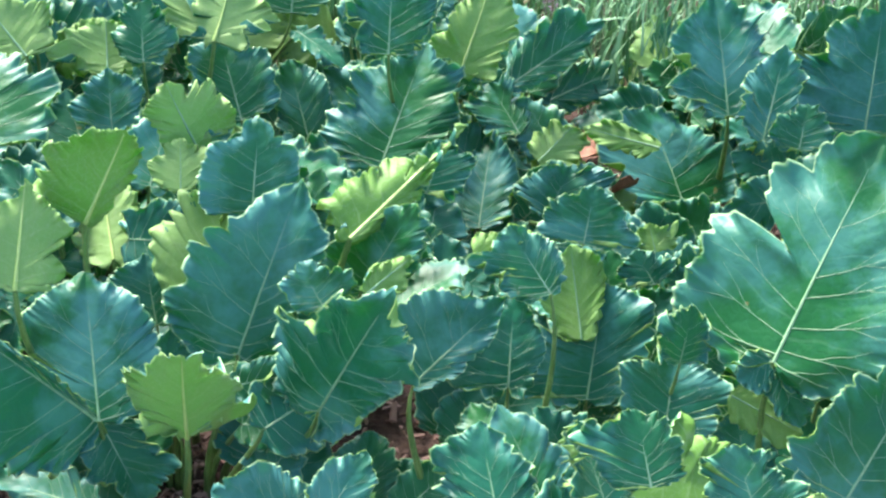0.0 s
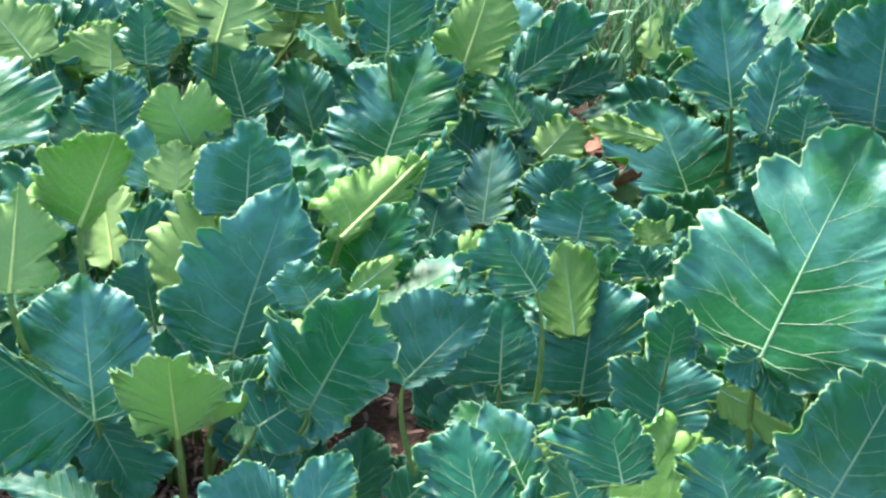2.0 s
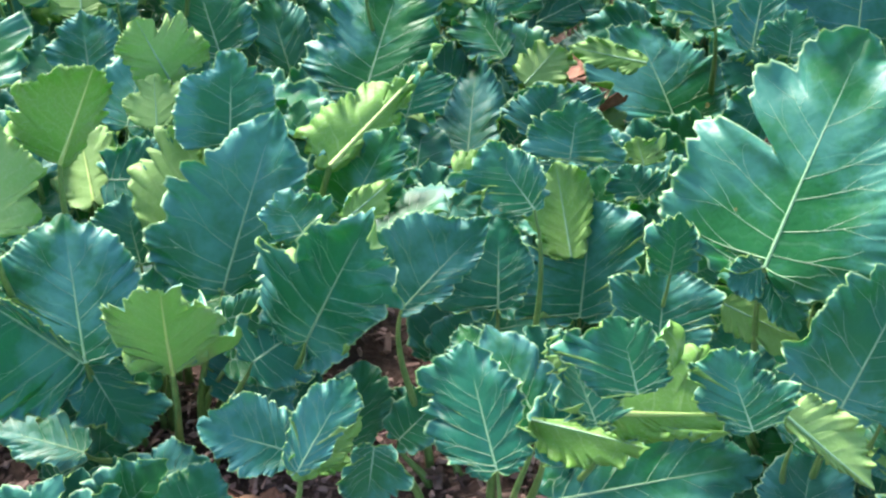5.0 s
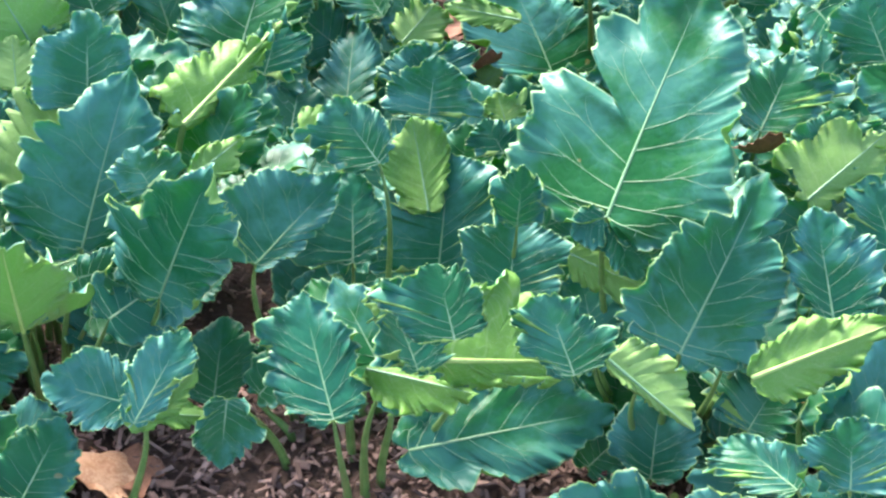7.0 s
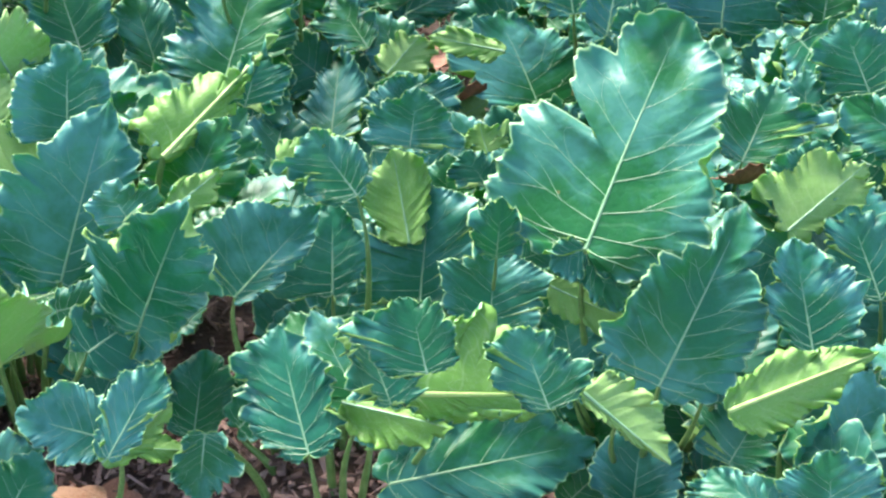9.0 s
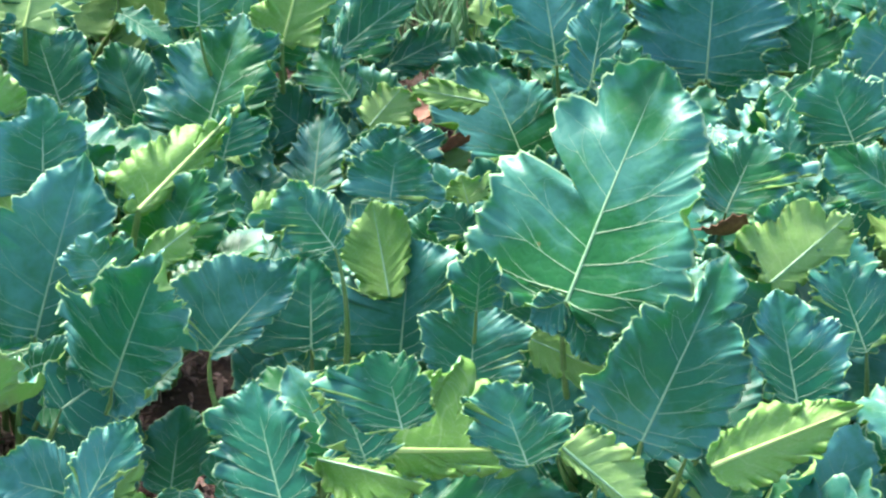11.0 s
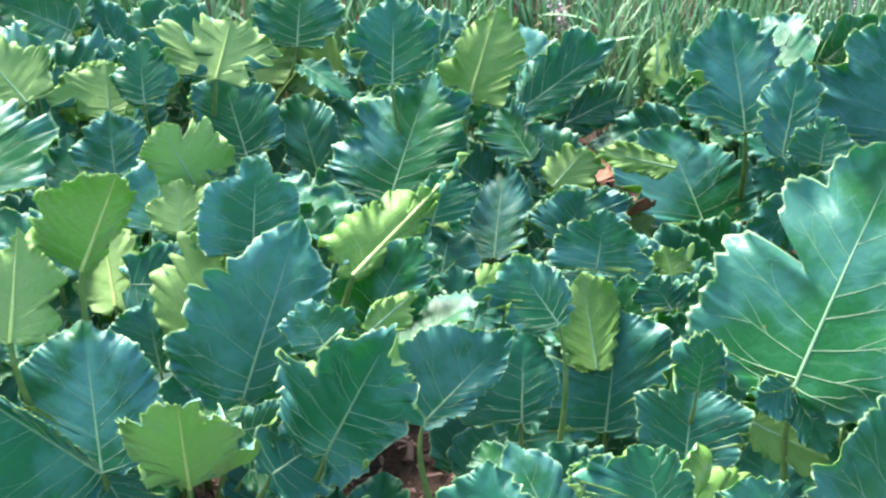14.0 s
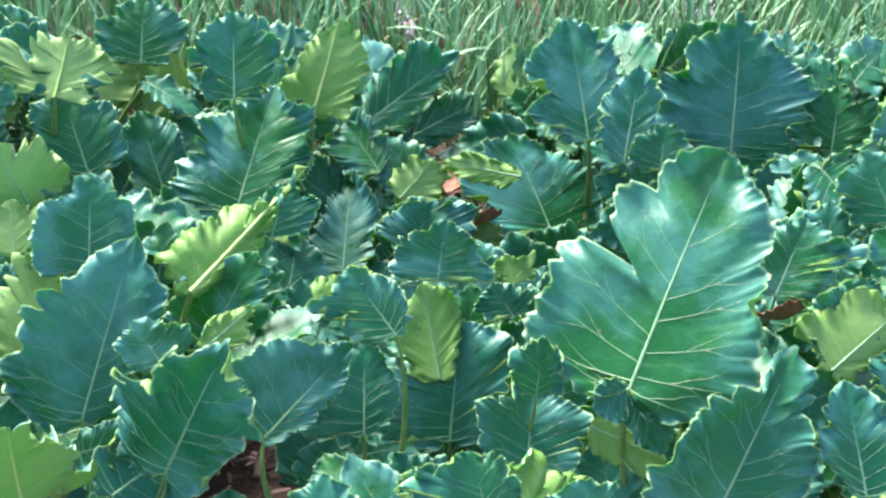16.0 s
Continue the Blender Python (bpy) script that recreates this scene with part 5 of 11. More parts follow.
leaf(kale, (-0.884, 1.593, 0.241), (-0.978, 1.680, 0.302), (-0.972, 1.593, 0.238), (-0.872, 1.663, 0.294), nu=58,nv=10,frill=0.4,lob=0.10, seed=5344)
leaf(kale, (-0.928, 1.486, 0.126), (-0.919, 1.571, 0.204), (-0.970, 1.532, 0.149), (-0.878, 1.508, 0.166), nu=58,nv=10,frill=0.5,lob=0.11, seed=5386)
leaf(kale, (-0.990, 1.550, 0.083), (-0.942, 1.637, 0.165), (-1.023, 1.610, 0.120), (-0.918, 1.559, 0.112), nu=58,nv=10,frill=0.5,lob=0.13, seed=5407)
leaf(kale, (-0.964, 1.490, 0.113), (-0.909, 1.563, 0.204), (-0.995, 1.527, 0.175), (-0.889, 1.512, 0.123), nu=58,nv=10,frill=0.4,lob=0.09, seed=5435)
leaf(kale, (-0.918, 1.564, 0.113), (-0.961, 1.678, 0.192), (-0.996, 1.608, 0.114), (-0.875, 1.611, 0.176), nu=58,nv=10,frill=0.5,lob=0.06, seed=5547)
leaf(kale, (-0.933, 1.578, 0.093), (-0.954, 1.642, 0.176), (-0.989, 1.587, 0.127), (-0.895, 1.621, 0.124), nu=58,nv=10,frill=0.3,lob=0.07, seed=5561)
kale = plant(-0.593, 1.555, "blue-green sea kale with broad frilled leaves standing in bark mulch")
leaf(kale, (-0.485, 1.557, 0.249), (-0.405, 1.687, 0.457), (-0.587, 1.609, 0.305), (-0.379, 1.614, 0.355), p=.48,cord=.12,lob=.10,frill=.3,cut=((0,.62,.18,.03),(1,.6,.12,.03)), seed=10)
leaf(kale, (-0.366, 1.444, 0.261), (-0.269, 1.420, 0.501), (-0.426, 1.494, 0.340), (-0.241, 1.388, 0.400), p=.5,cord=.16,lob=.14,frill=.5,cr=30, seed=24)
leaf(kale, (-0.525, 1.364, 0.285), (-0.520, 1.353, 0.437), (-0.452, 1.413, 0.295), (-0.578, 1.314, 0.434), rib=1.5,p=.4,cord=.0,w0=.3,lob=.16,frill=.6, seed=248)
leaf(kale, (-0.656, 1.444, 0.222), (-0.830, 1.414, 0.447), (-0.806, 1.319, 0.284), (-0.750, 1.438, 0.356), p=.4,cord=.04,lob=.08,frill=.4, seed=255)
leaf(kale, (-0.656, 1.443, 0.226), (-0.693, 1.601, 0.349), (-0.768, 1.524, 0.305), (-0.589, 1.541, 0.287), p=.42,cord=.04,lob=.07,frill=.35, seed=262)
leaf(kale, (-0.658, 1.453, 0.216), (-0.598, 1.397, 0.112), (-0.568, 1.447, 0.138), (-0.693, 1.409, 0.200), p=.5,cord=.04,lob=.12,frill=.5,cr=60,stalk=False, seed=269)
leaf(kale, (-0.689, 1.622, 0.415), (-0.627, 1.647, 0.553), (-0.606, 1.638, 0.528), (-0.765, 1.644, 0.470), rib=1.5,p=.35,cord=.02,lob=.12,frill=.4, seed=276)
leaf(kale, (-0.761, 1.513, 0.388), (-0.755, 1.610, 0.497), (-0.697, 1.564, 0.427), (-0.815, 1.524, 0.418), rib=1.5,p=.6,cord=.02,lob=.12,frill=.4,cl=20, seed=283)
leaf(kale, (-0.665, 1.383, 0.119), (-0.805, 1.416, 0.136), (-0.725, 1.359, 0.122), (-0.744, 1.461, 0.135), p=.4,cord=.05,lob=.1,frill=.4, seed=388)
leaf(kale, (-0.364, 1.509, 0.386), (-0.399, 1.549, 0.426), (-0.420, 1.521, 0.396), (-0.321, 1.532, 0.411), lob=.1,cord=.04,frill=.4, seed=647)
leaf(kale, (-0.610, 1.632, 0.227), (-0.634, 1.703, 0.299), (-0.687, 1.662, 0.254), (-0.587, 1.680, 0.277), lob=.1,cord=.04,frill=.4, seed=654)
leaf(kale, (-0.775, 1.559, 0.320), (-0.796, 1.633, 0.366), (-0.809, 1.588, 0.332), (-0.756, 1.586, 0.342), nu=58,nv=10,frill=0.6,lob=0.16, seed=731)
leaf(kale, (-0.478, 1.491, 0.256), (-0.377, 1.511, 0.271), (-0.442, 1.519, 0.285), (-0.435, 1.479, 0.239), nu=58,nv=10,frill=0.6,lob=0.12, seed=780)
leaf(kale, (-0.588, 1.663, 0.145), (-0.561, 1.780, 0.245), (-0.627, 1.728, 0.164), (-0.529, 1.688, 0.202), nu=58,nv=10,frill=0.6,lob=0.16, seed=1214)
leaf(kale, (-0.557, 1.534, 0.183), (-0.479, 1.668, 0.223), (-0.585, 1.598, 0.218), (-0.471, 1.569, 0.176), nu=58,nv=10,frill=0.5,lob=0.15, seed=1494)
leaf(kale, (-0.641, 1.694, 0.156), (-0.791, 1.747, 0.087), (-0.715, 1.674, 0.100), (-0.683, 1.755, 0.157), nu=58,nv=10,frill=0.4,lob=0.11, seed=1515)
leaf(kale, (-0.802, 1.513, 0.024), (-0.773, 1.605, 0.074), (-0.830, 1.570, 0.048), (-0.749, 1.532, 0.041), nu=58,nv=10,frill=0.5,lob=0.14, seed=1536)
leaf(kale, (-0.474, 1.491, 0.181), (-0.347, 1.458, 0.213), (-0.427, 1.512, 0.211), (-0.425, 1.444, 0.175), nu=58,nv=10,frill=0.6,lob=0.12, seed=1606)
leaf(kale, (-0.571, 1.650, 0.278), (-0.477, 1.758, 0.387), (-0.464, 1.669, 0.282), (-0.602, 1.720, 0.364), nu=58,nv=10,frill=0.3,lob=0.13,rib=1.3, seed=1928)
leaf(kale, (-0.359, 1.572, 0.228), (-0.404, 1.638, 0.283), (-0.409, 1.589, 0.240), (-0.351, 1.615, 0.265), nu=58,nv=10,frill=0.5,lob=0.11, seed=2110)
leaf(kale, (-0.600, 1.688, 0.190), (-0.546, 1.824, 0.262), (-0.533, 1.694, 0.242), (-0.623, 1.791, 0.195), nu=58,nv=10,frill=0.3,lob=0.13,rib=1.3, seed=2124)
leaf(kale, (-0.564, 1.649, 0.109), (-0.525, 1.706, 0.175), (-0.588, 1.690, 0.133), (-0.511, 1.650, 0.133), nu=58,nv=10,frill=0.3,lob=0.10, seed=2796)
leaf(kale, (-0.571, 1.517, 0.141), (-0.628, 1.551, 0.196), (-0.610, 1.510, 0.160), (-0.575, 1.550, 0.164), nu=58,nv=10,frill=0.3,lob=0.16, seed=3293)
leaf(kale, (-0.484, 1.554, 0.163), (-0.407, 1.608, 0.217), (-0.475, 1.597, 0.190), (-0.436, 1.551, 0.175), nu=58,nv=10,frill=0.6,lob=0.13, seed=3356)
leaf(kale, (-0.476, 1.530, 0.182), (-0.538, 1.605, 0.218), (-0.533, 1.540, 0.177), (-0.474, 1.585, 0.218), nu=58,nv=10,frill=0.4,lob=0.11, seed=3412)
leaf(kale, (-0.542, 1.675, 0.269), (-0.501, 1.766, 0.319), (-0.567, 1.736, 0.289), (-0.483, 1.689, 0.291), nu=58,nv=10,frill=0.5,lob=0.14, seed=3566)
leaf(kale, (-0.683, 1.720, 0.270), (-0.721, 1.845, 0.344), (-0.651, 1.787, 0.313), (-0.748, 1.760, 0.290), nu=58,nv=10,frill=0.6,lob=0.14,rib=1.3, seed=3720)
leaf(kale, (-0.565, 1.563, 0.196), (-0.390, 1.601, 0.232), (-0.496, 1.645, 0.238), (-0.475, 1.516, 0.187), nu=58,nv=10,frill=0.4,lob=0.10, seed=4224)
leaf(kale, (-0.438, 1.447, 0.221), (-0.314, 1.539, 0.256), (-0.427, 1.520, 0.276), (-0.362, 1.439, 0.191), nu=58,nv=10,frill=0.4,lob=0.10, seed=4413)
leaf(kale, (-0.639, 1.606, 0.169), (-0.676, 1.762, 0.220), (-0.718, 1.639, 0.222), (-0.587, 1.688, 0.153), nu=58,nv=10,frill=0.4,lob=0.12, seed=4833)
leaf(kale, (-0.629, 1.559, 0.083), (-0.733, 1.562, 0.093), (-0.674, 1.526, 0.065), (-0.668, 1.594, 0.109), nu=58,nv=10,frill=0.5,lob=0.10, seed=5029)
leaf(kale, (-0.712, 1.529, 0.075), (-0.633, 1.600, 0.147), (-0.723, 1.568, 0.140), (-0.637, 1.547, 0.067), nu=58,nv=10,frill=0.5,lob=0.07, seed=5183)
leaf(kale, (-0.439, 1.444, 0.053), (-0.360, 1.537, 0.131), (-0.458, 1.501, 0.111), (-0.358, 1.461, 0.058), nu=58,nv=10,frill=0.6,lob=0.09, seed=5428)
leaf(kale, (-0.590, 1.527, 0.197), (-0.581, 1.586, 0.265), (-0.625, 1.540, 0.239), (-0.548, 1.561, 0.210), nu=58,nv=10,frill=0.7,lob=0.06, seed=5456)
leaf(kale, (-0.471, 1.489, 0.113), (-0.424, 1.587, 0.217), (-0.522, 1.542, 0.173), (-0.383, 1.515, 0.136), nu=58,nv=10,frill=0.5,lob=0.09, seed=5498)
leaf(kale, (-0.450, 1.410, 0.111), (-0.396, 1.474, 0.200), (-0.468, 1.453, 0.158), (-0.389, 1.418, 0.136), nu=58,nv=10,frill=0.7,lob=0.07, seed=5554)
leaf(kale, (-0.719, 1.403, 0.039), (-0.605, 1.447, 0.096), (-0.708, 1.462, 0.098), (-0.640, 1.379, 0.026), nu=58,nv=10,frill=0.5,lob=0.08, seed=5631)
leaf(kale, (-0.697, 1.451, 0.031), (-0.728, 1.526, 0.122), (-0.760, 1.476, 0.055), (-0.659, 1.486, 0.081), nu=58,nv=10,frill=0.5,lob=0.13, seed=5638)
leaf(kale, (-0.763, 1.468, 0.083), (-0.664, 1.451, 0.106), (-0.724, 1.500, 0.125), (-0.723, 1.423, 0.059), nu=58,nv=10,frill=0.6,lob=0.07, seed=5645)
leaf(kale, (-0.694, 1.412, 0.015), (-0.679, 1.498, 0.119), (-0.754, 1.443, 0.057), (-0.622, 1.450, 0.036), nu=58,nv=10,frill=0.5,lob=0.12, seed=5652)
leaf(kale, (-0.576, 1.347, 0.111), (-0.491, 1.339, 0.151), (-0.549, 1.379, 0.150), (-0.535, 1.309, 0.105), nu=58,nv=10,frill=0.5,lob=0.13, seed=5659)
leaf(kale, (-0.675, 1.490, 0.075), (-0.569, 1.520, 0.136), (-0.653, 1.538, 0.117), (-0.612, 1.467, 0.082), nu=58,nv=10,frill=0.6,lob=0.07, seed=5694)
leaf(kale, (-0.376, 1.536, 0.163), (-0.292, 1.543, 0.203), (-0.349, 1.577, 0.187), (-0.336, 1.501, 0.170), nu=58,nv=10,frill=0.5,lob=0.09, seed=5743)
leaf(kale, (-0.725, 1.486, 0.169), (-0.755, 1.616, 0.204), (-0.792, 1.532, 0.156), (-0.681, 1.543, 0.210), nu=58,nv=10,frill=0.5,lob=0.07, seed=5841)
kale = plant(0.851, 1.703, "blue-green sea kale with broad frilled leaves standing in bark mulch")
leaf(kale, (0.726, 1.728, 0.297), (0.617, 1.795, 0.348), (0.616, 1.749, 0.306), (0.715, 1.775, 0.340), p=.4,cord=.05,lob=.06,frill=.3, seed=500)
leaf(kale, (0.755, 1.764, 0.062), (0.700, 1.861, 0.084), (0.699, 1.778, 0.044), (0.767, 1.828, 0.098), nu=58,nv=10,frill=0.3,lob=0.16, seed=1200)
leaf(kale, (0.866, 1.783, 0.192), (0.804, 1.820, 0.228), (0.813, 1.779, 0.190), (0.861, 1.822, 0.228), nu=58,nv=10,frill=0.4,lob=0.11, seed=1242)
leaf(kale, (0.829, 1.593, 0.020), (0.801, 1.662, 0.089), (0.781, 1.598, 0.035), (0.854, 1.647, 0.034), nu=58,nv=10,frill=0.6,lob=0.13, seed=1249)
leaf(kale, (0.794, 1.563, 0.146), (0.907, 1.661, 0.240), (0.790, 1.653, 0.208), (0.892, 1.555, 0.162), nu=58,nv=10,frill=0.4,lob=0.16, seed=1340)
leaf(kale, (0.978, 1.745, 0.163), (0.992, 1.838, 0.173), (0.958, 1.780, 0.181), (1.008, 1.774, 0.152), nu=58,nv=10,frill=0.4,lob=0.10, seed=1662)
leaf(kale, (0.951, 1.577, 0.320), (0.885, 1.606, 0.282), (0.913, 1.562, 0.301), (0.928, 1.619, 0.304), nu=58,nv=10,frill=0.4,lob=0.08, seed=1683)
leaf(kale, (0.997, 1.757, 0.274), (0.944, 1.817, 0.327), (0.955, 1.769, 0.280), (1.002, 1.787, 0.305), nu=58,nv=10,frill=0.4,lob=0.11, seed=1711)
leaf(kale, (1.030, 1.713, 0.158), (0.917, 1.782, 0.203), (0.947, 1.701, 0.174), (1.015, 1.784, 0.180), nu=58,nv=10,frill=0.5,lob=0.15, seed=1893)
leaf(kale, (0.930, 1.859, 0.107), (0.873, 1.970, 0.196), (0.853, 1.862, 0.134), (0.971, 1.928, 0.138), nu=58,nv=10,frill=0.4,lob=0.14, seed=2068)
leaf(kale, (0.795, 1.622, 0.158), (0.694, 1.688, 0.208), (0.726, 1.631, 0.152), (0.789, 1.662, 0.202), nu=58,nv=10,frill=0.6,lob=0.16, seed=2075)
leaf(kale, (0.638, 1.725, 0.225), (0.521, 1.802, 0.278), (0.552, 1.724, 0.248), (0.627, 1.790, 0.246), nu=58,nv=10,frill=0.6,lob=0.11, seed=2229)
leaf(kale, (0.763, 1.672, 0.147), (0.835, 1.628, 0.216), (0.800, 1.695, 0.183), (0.775, 1.619, 0.158), nu=58,nv=10,frill=0.5,lob=0.09, seed=2558)
leaf(kale, (0.996, 1.552, 0.177), (0.981, 1.612, 0.253), (0.946, 1.566, 0.196), (1.036, 1.581, 0.212), nu=58,nv=10,frill=0.3,lob=0.09, seed=2600)
leaf(kale, (0.722, 1.555, 0.145), (0.738, 1.704, 0.232), (0.681, 1.616, 0.164), (0.774, 1.590, 0.182), nu=58,nv=10,frill=0.6,lob=0.10, seed=2607)
leaf(kale, (0.752, 1.513, 0.319), (0.656, 1.585, 0.309), (0.685, 1.518, 0.305), (0.743, 1.564, 0.325), nu=58,nv=10,frill=0.6,lob=0.12, seed=2705)
leaf(kale, (0.595, 1.554, 0.265), (0.475, 1.415, 0.271), (0.579, 1.449, 0.235), (0.511, 1.544, 0.300), nu=58,nv=10,frill=0.5,lob=0.14, seed=2817)
leaf(kale, (0.905, 1.772, 0.195), (0.925, 1.854, 0.195), (0.939, 1.791, 0.173), (0.884, 1.806, 0.216), nu=58,nv=10,frill=0.5,lob=0.13,rib=1.3, seed=3048)
leaf(kale, (0.995, 1.800, 0.157), (0.908, 1.935, 0.239), (0.896, 1.843, 0.140), (1.031, 1.855, 0.233), nu=58,nv=10,frill=0.4,lob=0.10, seed=3062)
leaf(kale, (0.932, 1.777, 0.239), (1.036, 1.880, 0.323), (0.932, 1.847, 0.299), (1.009, 1.785, 0.241), nu=58,nv=10,frill=0.5,lob=0.08, seed=3265)
leaf(kale, (0.740, 1.519, 0.227), (0.605, 1.471, 0.312), (0.683, 1.457, 0.227), (0.686, 1.541, 0.297), nu=58,nv=10,frill=0.6,lob=0.10, seed=3321)
leaf(kale, (0.749, 1.656, 0.274), (0.814, 1.700, 0.354), (0.738, 1.695, 0.313), (0.802, 1.646, 0.288), nu=58,nv=10,frill=0.5,lob=0.11, seed=3496)
leaf(kale, (0.946, 1.619, 0.232), (1.008, 1.525, 0.135), (1.030, 1.592, 0.200), (0.911, 1.571, 0.187), nu=58,nv=10,frill=0.5,lob=0.13, seed=3776)
leaf(kale, (0.853, 1.604, 0.115), (0.837, 1.724, 0.253), (0.783, 1.640, 0.192), (0.910, 1.664, 0.149), nu=58,nv=10,frill=0.3,lob=0.15, seed=3804)
leaf(kale, (0.665, 1.834, 0.145), (0.590, 1.979, 0.225), (0.585, 1.869, 0.175), (0.684, 1.915, 0.179), nu=58,nv=10,frill=0.6,lob=0.10, seed=3825)
leaf(kale, (0.979, 1.645, 0.218), (0.879, 1.699, 0.222), (0.917, 1.628, 0.198), (0.954, 1.710, 0.242), nu=58,nv=10,frill=0.4,lob=0.08, seed=3965)
leaf(kale, (0.628, 1.679, 0.237), (0.586, 1.831, 0.259), (0.556, 1.729, 0.286), (0.666, 1.752, 0.205), nu=58,nv=10,frill=0.6,lob=0.11, seed=4063)
leaf(kale, (0.793, 1.783, 0.158), (0.716, 1.834, 0.200), (0.746, 1.780, 0.160), (0.777, 1.828, 0.191), nu=58,nv=10,frill=0.3,lob=0.08, seed=4210)
leaf(kale, (0.956, 1.764, 0.211), (1.004, 1.893, 0.330), (0.912, 1.848, 0.270), (1.046, 1.803, 0.266), nu=58,nv=10,frill=0.3,lob=0.11, seed=4273)
leaf(kale, (0.684, 1.729, 0.186), (0.637, 1.856, 0.291), (0.587, 1.784, 0.208), (0.736, 1.796, 0.264), nu=58,nv=10,frill=0.6,lob=0.14, seed=4301)
leaf(kale, (0.957, 1.539, 0.147), (0.934, 1.667, 0.191), (0.913, 1.579, 0.139), (0.985, 1.590, 0.187), nu=58,nv=10,frill=0.4,lob=0.16, seed=4315)
leaf(kale, (0.966, 1.751, 0.254), (0.997, 1.893, 0.254), (0.923, 1.817, 0.221), (1.036, 1.807, 0.287), nu=58,nv=10,frill=0.4,lob=0.12, seed=4343)
leaf(kale, (0.927, 1.532, 0.257), (0.977, 1.564, 0.318), (0.926, 1.562, 0.297), (0.975, 1.532, 0.275), nu=58,nv=10,frill=0.3,lob=0.14, seed=4371)
leaf(kale, (0.709, 1.455, 0.279), (0.554, 1.388, 0.215), (0.674, 1.361, 0.217), (0.607, 1.491, 0.284), nu=58,nv=10,frill=0.6,lob=0.16, seed=4469)
leaf(kale, (0.896, 1.725, 0.273), (1.018, 1.703, 0.299), (0.950, 1.758, 0.257), (0.922, 1.677, 0.306), nu=58,nv=10,frill=0.5,lob=0.15, seed=4490)
leaf(kale, (0.784, 1.678, 0.202), (0.686, 1.768, 0.246), (0.764, 1.752, 0.228), (0.718, 1.684, 0.215), nu=58,nv=10,frill=0.6,lob=0.09,rib=1.3, seed=4518)
leaf(kale, (0.748, 1.741, 0.158), (0.811, 1.825, 0.231), (0.736, 1.797, 0.188), (0.815, 1.758, 0.192), nu=58,nv=10,frill=0.5,lob=0.11, seed=4532)
leaf(kale, (1.024, 1.520, 0.261), (0.936, 1.549, 0.306), (0.978, 1.506, 0.256), (1.005, 1.555, 0.299), nu=58,nv=10,frill=0.4,lob=0.11, seed=4679)
leaf(kale, (0.914, 1.773, 0.206), (1.036, 1.834, 0.218), (0.945, 1.838, 0.222), (0.971, 1.753, 0.199), nu=58,nv=10,frill=0.5,lob=0.13, seed=4763)
leaf(kale, (0.902, 1.662, 0.219), (0.850, 1.760, 0.201), (0.850, 1.672, 0.208), (0.921, 1.714, 0.219), nu=58,nv=10,frill=0.5,lob=0.11, seed=4826)
leaf(kale, (0.765, 1.737, 0.189), (0.711, 1.836, 0.274), (0.684, 1.762, 0.202), (0.803, 1.790, 0.245), nu=58,nv=10,frill=0.4,lob=0.11, seed=5596)
kale = plant(0.053, 1.749, "blue-green sea kale with broad frilled leaves standing in bark mulch")
leaf(kale, (-0.008, 1.751, 0.310), (0.006, 1.811, 0.375), (-0.076, 1.767, 0.324), (0.064, 1.756, 0.319), p=.45,cord=.06,lob=.08,frill=.35, seed=87)
leaf(kale, (0.000, 1.569, 0.177), (0.020, 1.686, 0.297), (-0.125, 1.581, 0.184), (0.093, 1.660, 0.272), p=.5,cord=.06,lob=.1,frill=.4,cr=25,cut=((0,.5,.3,.05),), seed=94)
leaf(kale, (-0.012, 1.615, 0.250), (-0.032, 1.708, 0.343), (0.015, 1.694, 0.331), (-0.072, 1.659, 0.292), lob=.08,cord=.02,frill=.3,stalk=False,nu=90,nv=20, seed=101)
leaf(kale, (-0.061, 1.721, 0.331), (0.021, 1.711, 0.325), (-0.022, 1.722, 0.334), (-0.023, 1.687, 0.298), lob=.08,cord=.02,frill=.3,stalk=False,nu=70,nv=16, seed=108)
leaf(kale, (0.101, 1.484, 0.336), (0.108, 1.501, 0.423), (0.066, 1.494, 0.382), (0.135, 1.492, 0.381), p=.4,cord=.03,lob=.14,frill=.8,nu=100,nv=20, seed=430)
leaf(kale, (0.101, 1.734, 0.253), (0.070, 1.769, 0.288), (0.045, 1.748, 0.265), (0.126, 1.756, 0.276), lob=.14,cord=.02,frill=.8,stalk=False,nu=90,nv=18, seed=633)
leaf(kale, (0.105, 1.791, 0.269), (0.094, 1.821, 0.299), (0.143, 1.807, 0.286), (0.065, 1.804, 0.280), lob=.2,cord=.02,frill=.8,stalk=False,nu=90,nv=18, seed=640)
leaf(kale, (0.139, 1.862, 0.132), (0.179, 1.942, 0.180), (0.123, 1.912, 0.165), (0.193, 1.888, 0.144), nu=58,nv=10,frill=0.4,lob=0.09, seed=913)
leaf(kale, (0.190, 1.769, 0.213), (0.108, 1.785, 0.236), (0.157, 1.751, 0.205), (0.174, 1.796, 0.234), nu=58,nv=10,frill=0.4,lob=0.14, seed=941)
leaf(kale, (0.068, 1.705, 0.156), (0.188, 1.821, 0.199), (0.066, 1.779, 0.195), (0.150, 1.709, 0.145), nu=58,nv=10,frill=0.4,lob=0.15, seed=1032)
leaf(kale, (0.059, 1.668, 0.177), (0.077, 1.729, 0.237), (0.027, 1.691, 0.202), (0.104, 1.689, 0.194), nu=58,nv=10,frill=0.5,lob=0.15, seed=1137)
